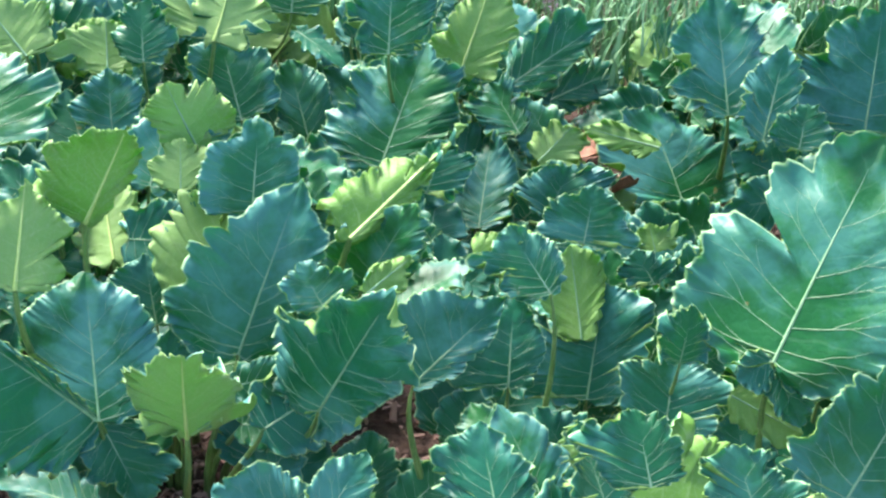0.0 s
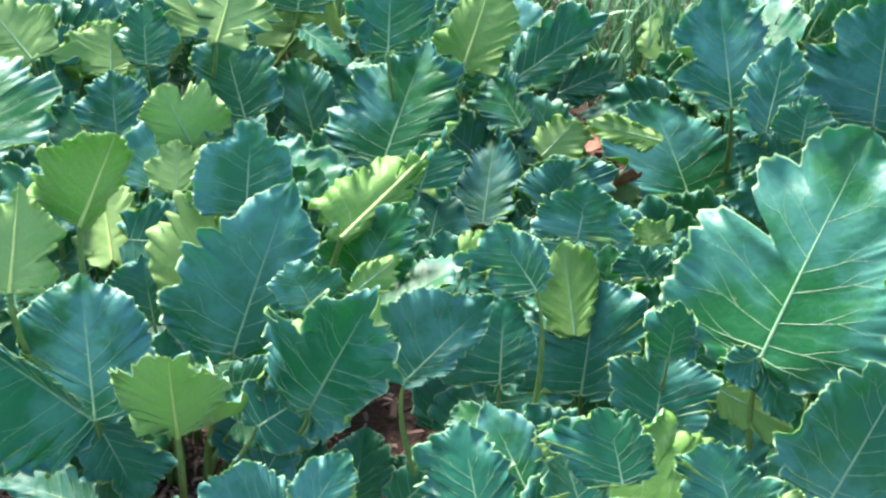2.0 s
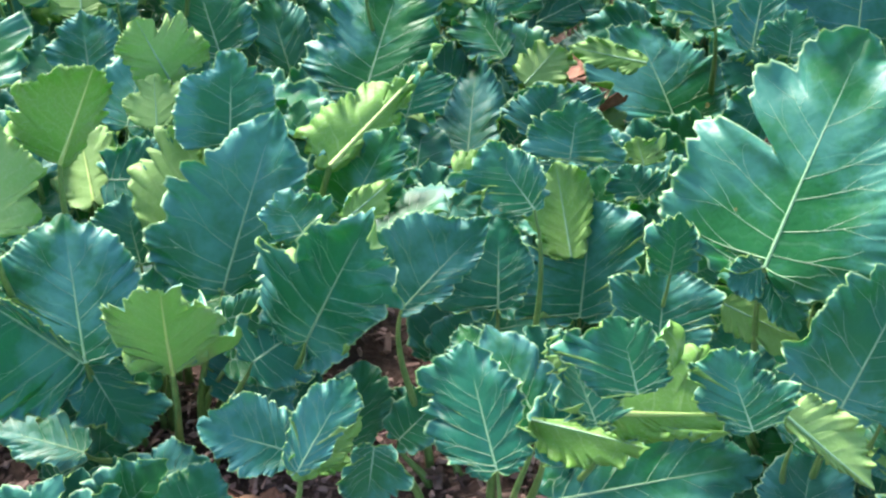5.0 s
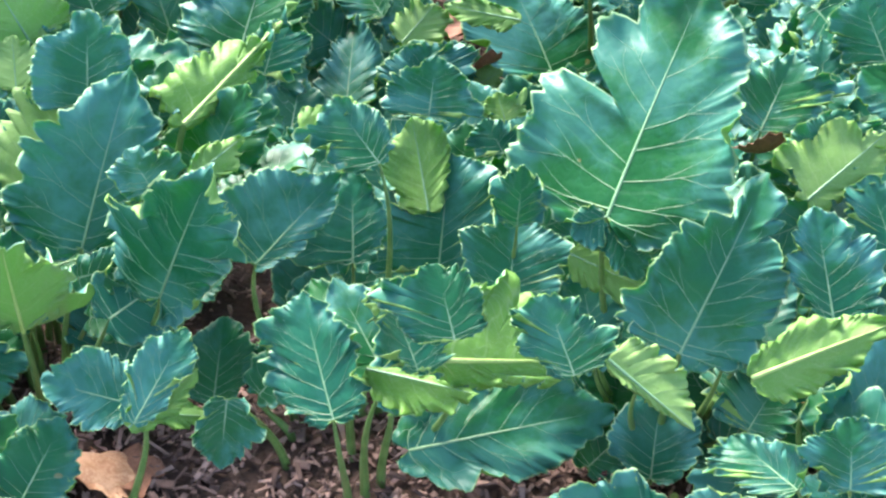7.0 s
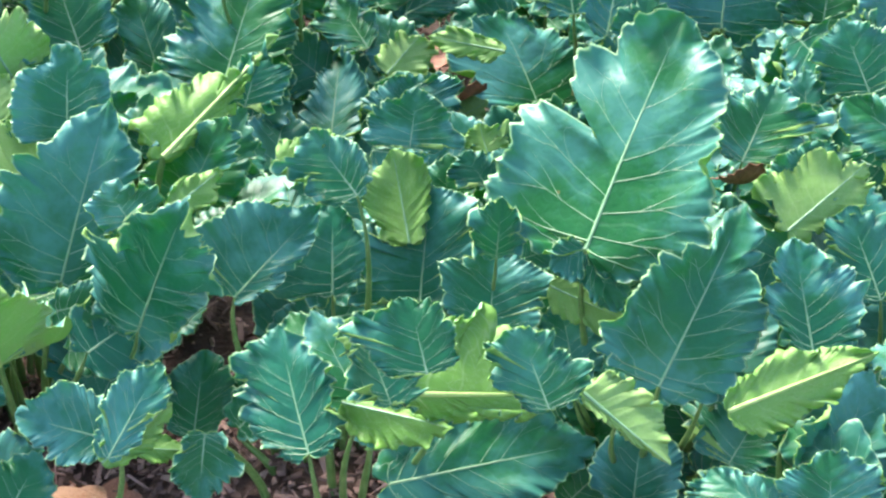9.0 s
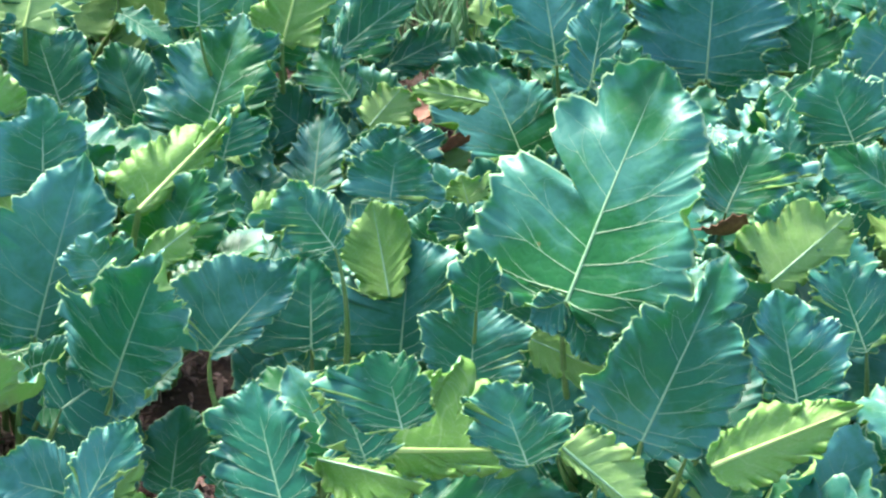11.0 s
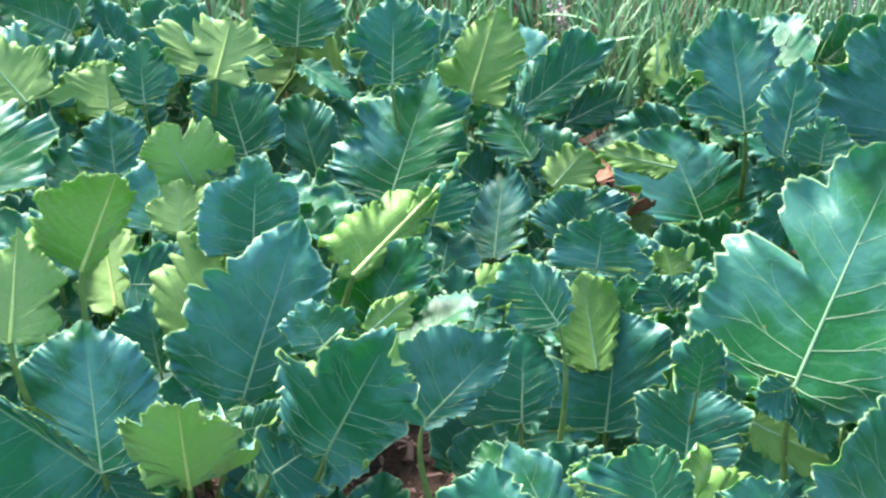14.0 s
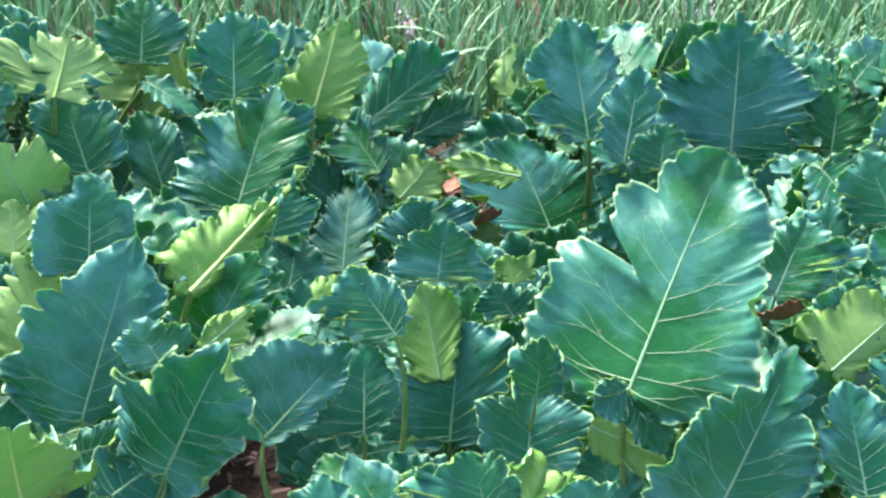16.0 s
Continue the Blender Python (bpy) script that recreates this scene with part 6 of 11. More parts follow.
leaf(kale, (0.039, 1.716, 0.152), (0.143, 1.756, 0.227), (0.059, 1.760, 0.198), (0.097, 1.703, 0.162), nu=58,nv=10,frill=0.4,lob=0.11, seed=1186)
leaf(kale, (-0.053, 1.743, 0.020), (-0.004, 1.895, 0.092), (0.027, 1.773, 0.030), (-0.098, 1.820, 0.041), nu=58,nv=10,frill=0.6,lob=0.10,rib=1.3, seed=1256)
leaf(kale, (0.044, 1.779, 0.145), (0.048, 1.852, 0.220), (0.001, 1.820, 0.180), (0.091, 1.809, 0.184), nu=58,nv=10,frill=0.4,lob=0.08, seed=1312)
leaf(kale, (-0.002, 1.695, 0.210), (-0.083, 1.703, 0.234), (-0.032, 1.659, 0.229), (-0.028, 1.736, 0.209), nu=58,nv=10,frill=0.4,lob=0.08, seed=1326)
leaf(kale, (0.137, 1.556, 0.265), (0.202, 1.609, 0.248), (0.158, 1.592, 0.277), (0.166, 1.561, 0.240), nu=58,nv=10,frill=0.3,lob=0.11, seed=1480)
leaf(kale, (0.194, 1.598, 0.199), (0.175, 1.681, 0.247), (0.156, 1.635, 0.201), (0.216, 1.634, 0.240), nu=58,nv=10,frill=0.3,lob=0.14, seed=1550)
leaf(kale, (0.141, 1.617, 0.220), (0.243, 1.703, 0.276), (0.133, 1.682, 0.260), (0.224, 1.616, 0.222), nu=58,nv=10,frill=0.3,lob=0.11, seed=1613)
leaf(kale, (0.260, 1.687, 0.263), (0.277, 1.736, 0.326), (0.232, 1.718, 0.280), (0.300, 1.692, 0.292), nu=58,nv=10,frill=0.5,lob=0.14, seed=1620)
leaf(kale, (0.210, 1.574, 0.226), (0.293, 1.571, 0.221), (0.237, 1.608, 0.236), (0.237, 1.538, 0.213), nu=58,nv=10,frill=0.5,lob=0.12, seed=1732)
leaf(kale, (-0.013, 1.669, 0.127), (0.083, 1.742, 0.229), (-0.010, 1.731, 0.181), (0.059, 1.663, 0.151), nu=58,nv=10,frill=0.5,lob=0.12, seed=2159)
leaf(kale, (-0.043, 1.583, 0.136), (-0.095, 1.707, 0.219), (-0.127, 1.616, 0.149), (-0.001, 1.653, 0.191), nu=58,nv=10,frill=0.3,lob=0.14, seed=2299)
leaf(kale, (0.214, 1.768, 0.168), (0.279, 1.915, 0.211), (0.193, 1.856, 0.216), (0.290, 1.805, 0.156), nu=58,nv=10,frill=0.4,lob=0.11, seed=2698)
leaf(kale, (-0.180, 1.703, 0.214), (-0.327, 1.762, 0.224), (-0.267, 1.662, 0.195), (-0.214, 1.793, 0.242), nu=58,nv=10,frill=0.3,lob=0.10, seed=3041)
leaf(kale, (0.140, 1.767, 0.125), (0.172, 1.862, 0.176), (0.114, 1.807, 0.160), (0.194, 1.809, 0.135), nu=58,nv=10,frill=0.4,lob=0.11, seed=3174)
leaf(kale, (0.023, 1.820, 0.020), (-0.148, 1.822, 0.073), (-0.052, 1.756, 0.033), (-0.053, 1.886, 0.042), nu=58,nv=10,frill=0.5,lob=0.11, seed=3230)
leaf(kale, (0.152, 1.761, 0.203), (0.234, 1.854, 0.254), (0.150, 1.819, 0.255), (0.224, 1.783, 0.196), nu=58,nv=10,frill=0.5,lob=0.15, seed=3237)
leaf(kale, (0.139, 1.823, 0.138), (0.185, 1.892, 0.202), (0.125, 1.869, 0.172), (0.193, 1.838, 0.160), nu=58,nv=10,frill=0.6,lob=0.15, seed=3335)
leaf(kale, (-0.181, 1.716, 0.112), (-0.225, 1.792, 0.142), (-0.225, 1.733, 0.112), (-0.172, 1.758, 0.134), nu=58,nv=10,frill=0.5,lob=0.14, seed=3468)
leaf(kale, (0.063, 1.611, 0.113), (0.191, 1.583, 0.043), (0.143, 1.659, 0.108), (0.078, 1.542, 0.067), nu=58,nv=10,frill=0.5,lob=0.12, seed=4483)
leaf(kale, (0.146, 1.699, 0.101), (0.202, 1.771, 0.186), (0.139, 1.749, 0.134), (0.192, 1.699, 0.127), nu=58,nv=10,frill=0.4,lob=0.13, seed=4623)
leaf(kale, (0.098, 1.620, 0.095), (0.002, 1.663, 0.147), (0.029, 1.608, 0.084), (0.090, 1.666, 0.148), nu=58,nv=10,frill=0.6,lob=0.09, seed=4889)
leaf(kale, (0.100, 1.939, 0.071), (0.062, 2.046, 0.156), (0.026, 1.973, 0.090), (0.143, 1.990, 0.121), nu=58,nv=10,frill=0.3,lob=0.11, seed=4973)
leaf(kale, (-0.037, 2.020, 0.021), (0.005, 2.082, 0.095), (-0.055, 2.049, 0.066), (0.014, 2.040, 0.035), nu=58,nv=10,frill=0.4,lob=0.13, seed=5008)
leaf(kale, (0.092, 1.616, 0.150), (0.055, 1.684, 0.198), (0.048, 1.641, 0.150), (0.105, 1.645, 0.187), nu=58,nv=10,frill=0.4,lob=0.11, seed=5043)
leaf(kale, (0.099, 1.737, 0.030), (0.069, 1.801, 0.116), (0.046, 1.739, 0.067), (0.128, 1.785, 0.062), nu=58,nv=10,frill=0.6,lob=0.13, seed=5064)
leaf(kale, (0.072, 1.595, 0.172), (0.122, 1.697, 0.229), (0.044, 1.644, 0.221), (0.141, 1.627, 0.168), nu=58,nv=10,frill=0.3,lob=0.09, seed=5085)
leaf(kale, (-0.079, 1.858, 0.094), (-0.178, 1.948, 0.106), (-0.153, 1.861, 0.068), (-0.085, 1.928, 0.130), nu=58,nv=10,frill=0.7,lob=0.09, seed=5092)
leaf(kale, (-0.002, 1.599, 0.098), (0.046, 1.646, 0.168), (-0.016, 1.640, 0.133), (0.051, 1.596, 0.118), nu=58,nv=10,frill=0.6,lob=0.11, seed=5134)
leaf(kale, (-0.046, 1.708, 0.172), (-0.112, 1.778, 0.240), (-0.117, 1.716, 0.177), (-0.027, 1.756, 0.221), nu=58,nv=10,frill=0.6,lob=0.07, seed=5141)
leaf(kale, (-0.139, 1.745, 0.166), (-0.209, 1.770, 0.228), (-0.195, 1.726, 0.171), (-0.139, 1.784, 0.210), nu=58,nv=10,frill=0.5,lob=0.08, seed=5176)
leaf(kale, (0.047, 1.969, 0.118), (0.147, 1.976, 0.130), (0.082, 2.002, 0.148), (0.092, 1.941, 0.098), nu=58,nv=10,frill=0.4,lob=0.10, seed=5190)
leaf(kale, (0.021, 1.909, 0.111), (0.015, 1.977, 0.172), (-0.017, 1.923, 0.147), (0.054, 1.949, 0.125), nu=58,nv=10,frill=0.5,lob=0.10, seed=5260)
leaf(kale, (0.104, 1.866, 0.074), (0.123, 1.959, 0.126), (0.068, 1.903, 0.112), (0.155, 1.904, 0.077), nu=58,nv=10,frill=0.6,lob=0.06, seed=5358)
leaf(kale, (0.016, 1.579, 0.067), (-0.062, 1.677, 0.114), (-0.055, 1.606, 0.044), (0.026, 1.630, 0.127), nu=58,nv=10,frill=0.6,lob=0.12, seed=5806)
kale = plant(-0.421, 1.854, "sea kale with crowded blue-green and pale green leaves")
leaf(kale, (-0.479, 1.713, 0.372), (-0.475, 1.799, 0.474), (-0.556, 1.742, 0.403), (-0.415, 1.750, 0.418), p=.45,cord=.15,lob=.08,frill=.25, seed=17)
leaf(kale, (-0.315, 2.089, 0.180), (-0.246, 2.243, 0.329), (-0.416, 2.152, 0.199), (-0.176, 2.146, 0.271), p=.45,cord=.06,lob=.10,frill=.9, seed=31)
leaf(kale, (-0.338, 1.644, 0.390), (-0.181, 1.808, 0.476), (-0.254, 1.707, 0.417), (-0.380, 1.680, 0.429), rib=1.5,p=1.1,lob=.25,cl=20,cr=20,cord=.03,frill=.6, seed=38)
leaf(kale, (-0.572, 1.830, 0.398), (-0.614, 1.856, 0.487), (-0.517, 1.866, 0.437), (-0.640, 1.828, 0.445), rib=1.2,p=.4,cord=.02,lob=.14,frill=.5,cl=30, seed=311)
leaf(kale, (-0.323, 1.649, 0.292), (-0.250, 1.674, 0.432), (-0.385, 1.701, 0.299), (-0.232, 1.643, 0.399), p=.4,cord=.05,lob=.1,frill=.5, seed=409)
leaf(kale, (-0.585, 1.757, 0.373), (-0.590, 1.809, 0.426), (-0.551, 1.794, 0.412), (-0.632, 1.781, 0.395), lob=.1,cord=.02,frill=.5,stalk=False,nu=80,nv=16, seed=605)
leaf(kale, (-0.238, 1.765, 0.379), (-0.214, 1.819, 0.435), (-0.261, 1.793, 0.407), (-0.168, 1.795, 0.413), p=.4,cord=.03,lob=.16,frill=.8,stalk=False, seed=619)
leaf(kale, (-0.283, 1.653, 0.168), (-0.230, 1.692, 0.242), (-0.294, 1.689, 0.209), (-0.228, 1.649, 0.187), nu=58,nv=10,frill=0.5,lob=0.16, seed=857)
leaf(kale, (-0.485, 1.815, 0.199), (-0.420, 1.916, 0.195), (-0.482, 1.883, 0.221), (-0.432, 1.834, 0.173), nu=58,nv=10,frill=0.4,lob=0.09, seed=1158)
leaf(kale, (-0.485, 1.930, 0.209), (-0.499, 2.010, 0.250), (-0.518, 1.957, 0.215), (-0.464, 1.969, 0.237), nu=58,nv=10,frill=0.3,lob=0.14, seed=1767)
leaf(kale, (-0.470, 1.730, 0.171), (-0.481, 1.825, 0.290), (-0.540, 1.762, 0.210), (-0.410, 1.775, 0.228), nu=58,nv=10,frill=0.4,lob=0.13, seed=2012)
leaf(kale, (-0.588, 1.719, 0.249), (-0.668, 1.788, 0.226), (-0.647, 1.718, 0.229), (-0.593, 1.775, 0.251), nu=58,nv=10,frill=0.5,lob=0.11, seed=2145)
leaf(kale, (-0.587, 1.963, 0.083), (-0.607, 2.077, 0.134), (-0.626, 2.004, 0.080), (-0.562, 2.006, 0.125), nu=58,nv=10,frill=0.5,lob=0.10, seed=2201)
leaf(kale, (-0.292, 1.660, 0.238), (-0.164, 1.734, 0.278), (-0.271, 1.744, 0.235), (-0.218, 1.633, 0.272), nu=58,nv=10,frill=0.4,lob=0.10, seed=2215)
leaf(kale, (-0.355, 1.752, 0.146), (-0.338, 1.887, 0.263), (-0.417, 1.814, 0.208), (-0.276, 1.815, 0.192), nu=58,nv=10,frill=0.4,lob=0.14, seed=2222)
leaf(kale, (-0.558, 2.006, 0.175), (-0.629, 2.035, 0.247), (-0.573, 2.051, 0.215), (-0.600, 1.983, 0.193), nu=58,nv=10,frill=0.4,lob=0.12,rib=1.3, seed=2257)
leaf(kale, (-0.400, 1.834, 0.172), (-0.382, 1.950, 0.254), (-0.436, 1.902, 0.197), (-0.349, 1.868, 0.219), nu=58,nv=10,frill=0.3,lob=0.10, seed=2369)
leaf(kale, (-0.403, 1.850, 0.152), (-0.431, 2.026, 0.210), (-0.504, 1.927, 0.167), (-0.329, 1.939, 0.192), nu=58,nv=10,frill=0.4,lob=0.10, seed=2495)
leaf(kale, (-0.396, 1.937, 0.159), (-0.488, 2.073, 0.218), (-0.483, 1.941, 0.191), (-0.386, 2.048, 0.177), nu=58,nv=10,frill=0.3,lob=0.11, seed=2565)
leaf(kale, (-0.413, 1.846, 0.241), (-0.400, 1.926, 0.295), (-0.438, 1.883, 0.273), (-0.378, 1.872, 0.251), nu=58,nv=10,frill=0.3,lob=0.10, seed=2614)
leaf(kale, (-0.188, 1.743, 0.209), (-0.119, 1.757, 0.278), (-0.175, 1.772, 0.247), (-0.141, 1.726, 0.231), nu=58,nv=10,frill=0.3,lob=0.14, seed=2684)
leaf(kale, (-0.457, 2.045, 0.101), (-0.563, 2.145, 0.212), (-0.453, 2.106, 0.154), (-0.547, 2.065, 0.138), nu=58,nv=10,frill=0.5,lob=0.14,rib=1.3, seed=2719)
leaf(kale, (-0.349, 1.603, 0.197), (-0.440, 1.639, 0.289), (-0.418, 1.576, 0.212), (-0.355, 1.660, 0.259), nu=58,nv=10,frill=0.4,lob=0.13, seed=2971)
leaf(kale, (-0.328, 1.620, 0.189), (-0.498, 1.643, 0.264), (-0.426, 1.582, 0.174), (-0.369, 1.677, 0.266), nu=58,nv=10,frill=0.4,lob=0.11, seed=3013)
leaf(kale, (-0.550, 1.885, 0.221), (-0.461, 1.930, 0.228), (-0.533, 1.944, 0.230), (-0.487, 1.867, 0.218), nu=58,nv=10,frill=0.4,lob=0.15, seed=3139)
leaf(kale, (-0.512, 1.885, 0.244), (-0.421, 1.925, 0.294), (-0.511, 1.928, 0.287), (-0.449, 1.870, 0.236), nu=58,nv=10,frill=0.4,lob=0.16, seed=3181)
leaf(kale, (-0.461, 2.071, 0.143), (-0.479, 2.144, 0.204), (-0.496, 2.096, 0.150), (-0.441, 2.102, 0.183), nu=58,nv=10,frill=0.5,lob=0.12, seed=3209)
leaf(kale, (-0.277, 1.778, 0.268), (-0.225, 1.847, 0.240), (-0.279, 1.821, 0.281), (-0.241, 1.780, 0.237), nu=58,nv=10,frill=0.5,lob=0.09, seed=3314)
leaf(kale, (-0.499, 1.844, 0.201), (-0.447, 1.934, 0.280), (-0.532, 1.895, 0.253), (-0.427, 1.862, 0.210), nu=58,nv=10,frill=0.4,lob=0.13, seed=3454)
leaf(kale, (-0.524, 1.935, 0.279), (-0.345, 1.936, 0.249), (-0.457, 2.017, 0.268), (-0.466, 1.854, 0.269), nu=58,nv=10,frill=0.5,lob=0.12, seed=3475)
leaf(kale, (-0.474, 1.799, 0.151), (-0.578, 1.820, 0.095), (-0.513, 1.844, 0.148), (-0.513, 1.770, 0.112), nu=58,nv=10,frill=0.6,lob=0.10,rib=1.3, seed=3909)
leaf(kale, (-0.492, 1.767, 0.341), (-0.586, 1.806, 0.339), (-0.543, 1.748, 0.310), (-0.516, 1.818, 0.370), nu=58,nv=10,frill=0.4,lob=0.13, seed=3951)
leaf(kale, (-0.381, 1.694, 0.020), (-0.448, 1.735, 0.060), (-0.426, 1.681, 0.020), (-0.378, 1.734, 0.034), nu=58,nv=10,frill=0.5,lob=0.11, seed=3986)
leaf(kale, (-0.440, 1.830, 0.246), (-0.568, 1.829, 0.288), (-0.507, 1.785, 0.240), (-0.475, 1.874, 0.285), nu=58,nv=10,frill=0.6,lob=0.12, seed=4028)
leaf(kale, (-0.625, 1.866, 0.209), (-0.654, 1.927, 0.256), (-0.662, 1.883, 0.235), (-0.615, 1.905, 0.226), nu=58,nv=10,frill=0.5,lob=0.10, seed=4245)
leaf(kale, (-0.318, 1.719, 0.256), (-0.240, 1.814, 0.345), (-0.326, 1.788, 0.316), (-0.241, 1.734, 0.275), nu=58,nv=10,frill=0.5,lob=0.10, seed=4427)
leaf(kale, (-0.576, 1.738, 0.302), (-0.504, 1.743, 0.369), (-0.553, 1.768, 0.342), (-0.538, 1.713, 0.319), nu=58,nv=10,frill=0.5,lob=0.12, seed=4462)
leaf(kale, (-0.506, 1.814, 0.277), (-0.480, 1.915, 0.334), (-0.519, 1.880, 0.282), (-0.472, 1.825, 0.316), nu=58,nv=10,frill=0.3,lob=0.14, seed=4637)
leaf(kale, (-0.317, 1.930, 0.218), (-0.418, 1.970, 0.243), (-0.367, 1.906, 0.218), (-0.338, 1.982, 0.235), nu=58,nv=10,frill=0.3,lob=0.10, seed=4707)
leaf(kale, (-0.558, 1.855, 0.123), (-0.596, 1.984, 0.109), (-0.600, 1.889, 0.087), (-0.547, 1.923, 0.147), nu=58,nv=10,frill=0.5,lob=0.11, seed=4791)
leaf(kale, (-0.198, 1.878, 0.061), (-0.210, 1.982, 0.134), (-0.263, 1.911, 0.093), (-0.143, 1.928, 0.088), nu=58,nv=10,frill=0.6,lob=0.07, seed=5120)
leaf(kale, (-0.308, 2.073, 0.050), (-0.232, 2.145, 0.125), (-0.312, 2.140, 0.079), (-0.244, 2.064, 0.082), nu=58,nv=10,frill=0.4,lob=0.12, seed=5281)
leaf(kale, (-0.354, 1.848, 0.061), (-0.301, 1.865, 0.132), (-0.358, 1.880, 0.103), (-0.307, 1.830, 0.076), nu=58,nv=10,frill=0.4,lob=0.11, seed=5736)
leaf(kale, (-0.235, 1.971, 0.087), (-0.217, 2.105, 0.128), (-0.291, 2.027, 0.124), (-0.164, 2.023, 0.083), nu=58,nv=10,frill=0.3,lob=0.11, seed=5799)
kale = plant(-1.144, 1.861, "sea kale with crowded blue-green and pale green leaves")
leaf(kale, (-1.045, 1.814, 0.289), (-1.061, 1.894, 0.367), (-1.109, 1.853, 0.332), (-1.005, 1.842, 0.312), p=.4,cord=.02,lob=.14,frill=.6, seed=374)
leaf(kale, (-1.087, 1.712, 0.020), (-1.142, 1.837, 0.098), (-1.168, 1.738, 0.020), (-1.051, 1.786, 0.064), nu=58,nv=10,frill=0.5,lob=0.10, seed=689)
leaf(kale, (-1.244, 1.693, 0.182), (-1.227, 1.806, 0.270), (-1.278, 1.742, 0.230), (-1.194, 1.744, 0.212), nu=58,nv=10,frill=0.4,lob=0.10, seed=738)
leaf(kale, (-1.131, 1.732, 0.198), (-1.043, 1.834, 0.251), (-1.147, 1.795, 0.233), (-1.056, 1.737, 0.198), nu=58,nv=10,frill=0.4,lob=0.13, seed=843)
leaf(kale, (-1.157, 1.825, 0.280), (-1.218, 1.884, 0.306), (-1.208, 1.824, 0.269), (-1.153, 1.872, 0.310), nu=58,nv=10,frill=0.5,lob=0.10, seed=1284)
leaf(kale, (-1.091, 1.768, 0.099), (-1.071, 1.848, 0.140), (-1.115, 1.807, 0.122), (-1.051, 1.793, 0.109), nu=58,nv=10,frill=0.4,lob=0.08, seed=1319)
leaf(kale, (-1.134, 1.813, 0.190), (-1.215, 1.842, 0.197), (-1.172, 1.803, 0.159), (-1.162, 1.847, 0.227), nu=58,nv=10,frill=0.5,lob=0.13, seed=1403)
leaf(kale, (-1.071, 1.730, 0.236), (-0.982, 1.836, 0.298), (-1.079, 1.815, 0.247), (-0.997, 1.724, 0.271), nu=58,nv=10,frill=0.6,lob=0.10, seed=1543)
leaf(kale, (-1.267, 1.761, 0.244), (-1.124, 1.775, 0.323), (-1.191, 1.829, 0.263), (-1.222, 1.705, 0.293), nu=58,nv=10,frill=0.5,lob=0.09, seed=1781)
leaf(kale, (-1.298, 1.612, 0.174), (-1.150, 1.630, 0.246), (-1.258, 1.666, 0.257), (-1.215, 1.573, 0.150), nu=58,nv=10,frill=0.5,lob=0.10, seed=2152)
leaf(kale, (-1.230, 1.769, 0.245), (-1.249, 1.931, 0.310), (-1.311, 1.840, 0.258), (-1.164, 1.833, 0.285), nu=58,nv=10,frill=0.6,lob=0.13, seed=2439)
leaf(kale, (-1.128, 1.967, 0.276), (-1.230, 1.955, 0.339), (-1.170, 1.926, 0.288), (-1.157, 1.999, 0.308), nu=58,nv=10,frill=0.6,lob=0.15, seed=2628)
leaf(kale, (-1.258, 1.862, 0.296), (-1.124, 1.942, 0.253), (-1.219, 1.935, 0.316), (-1.198, 1.849, 0.243), nu=58,nv=10,frill=0.4,lob=0.11, seed=2663)
leaf(kale, (-1.095, 1.809, 0.215), (-1.141, 1.908, 0.341), (-1.162, 1.853, 0.256), (-1.069, 1.849, 0.281), nu=58,nv=10,frill=0.5,lob=0.11, seed=2768)
leaf(kale, (-1.171, 1.741, 0.263), (-1.216, 1.811, 0.325), (-1.223, 1.761, 0.289), (-1.159, 1.782, 0.291), nu=58,nv=10,frill=0.5,lob=0.11, seed=3076)
leaf(kale, (-1.051, 2.032, 0.232), (-0.893, 2.118, 0.282), (-1.005, 2.113, 0.294), (-0.964, 2.023, 0.211), nu=58,nv=10,frill=0.5,lob=0.08, seed=3125)
leaf(kale, (-0.988, 1.924, 0.168), (-0.921, 1.975, 0.227), (-0.985, 1.964, 0.189), (-0.940, 1.923, 0.193), nu=58,nv=10,frill=0.4,lob=0.13, seed=3153)
leaf(kale, (-1.186, 1.722, 0.170), (-1.141, 1.829, 0.239), (-1.218, 1.774, 0.204), (-1.123, 1.743, 0.183), nu=58,nv=10,frill=0.5,lob=0.12, seed=3202)
leaf(kale, (-1.251, 1.774, 0.172), (-1.128, 1.804, 0.186), (-1.200, 1.816, 0.203), (-1.196, 1.759, 0.153), nu=58,nv=10,frill=0.4,lob=0.09, seed=3398)
leaf(kale, (-1.112, 1.696, 0.286), (-1.252, 1.599, 0.233), (-1.145, 1.614, 0.230), (-1.197, 1.696, 0.296), nu=58,nv=10,frill=0.4,lob=0.16, seed=3608)
leaf(kale, (-1.021, 1.955, 0.221), (-0.979, 2.024, 0.307), (-0.975, 1.968, 0.262), (-1.029, 2.005, 0.258), nu=58,nv=10,frill=0.5,lob=0.14,rib=1.3, seed=3706)
leaf(kale, (-1.288, 1.943, 0.023), (-1.166, 1.935, 0.112), (-1.245, 1.980, 0.077), (-1.226, 1.899, 0.046), nu=58,nv=10,frill=0.4,lob=0.13, seed=3769)
leaf(kale, (-1.087, 1.804, 0.204), (-0.972, 1.795, 0.145), (-1.015, 1.846, 0.209), (-1.056, 1.755, 0.146), nu=58,nv=10,frill=0.6,lob=0.15, seed=3839)
leaf(kale, (-1.212, 1.932, 0.164), (-1.284, 2.006, 0.232), (-1.264, 1.931, 0.182), (-1.207, 1.981, 0.190), nu=58,nv=10,frill=0.5,lob=0.13, seed=4119)
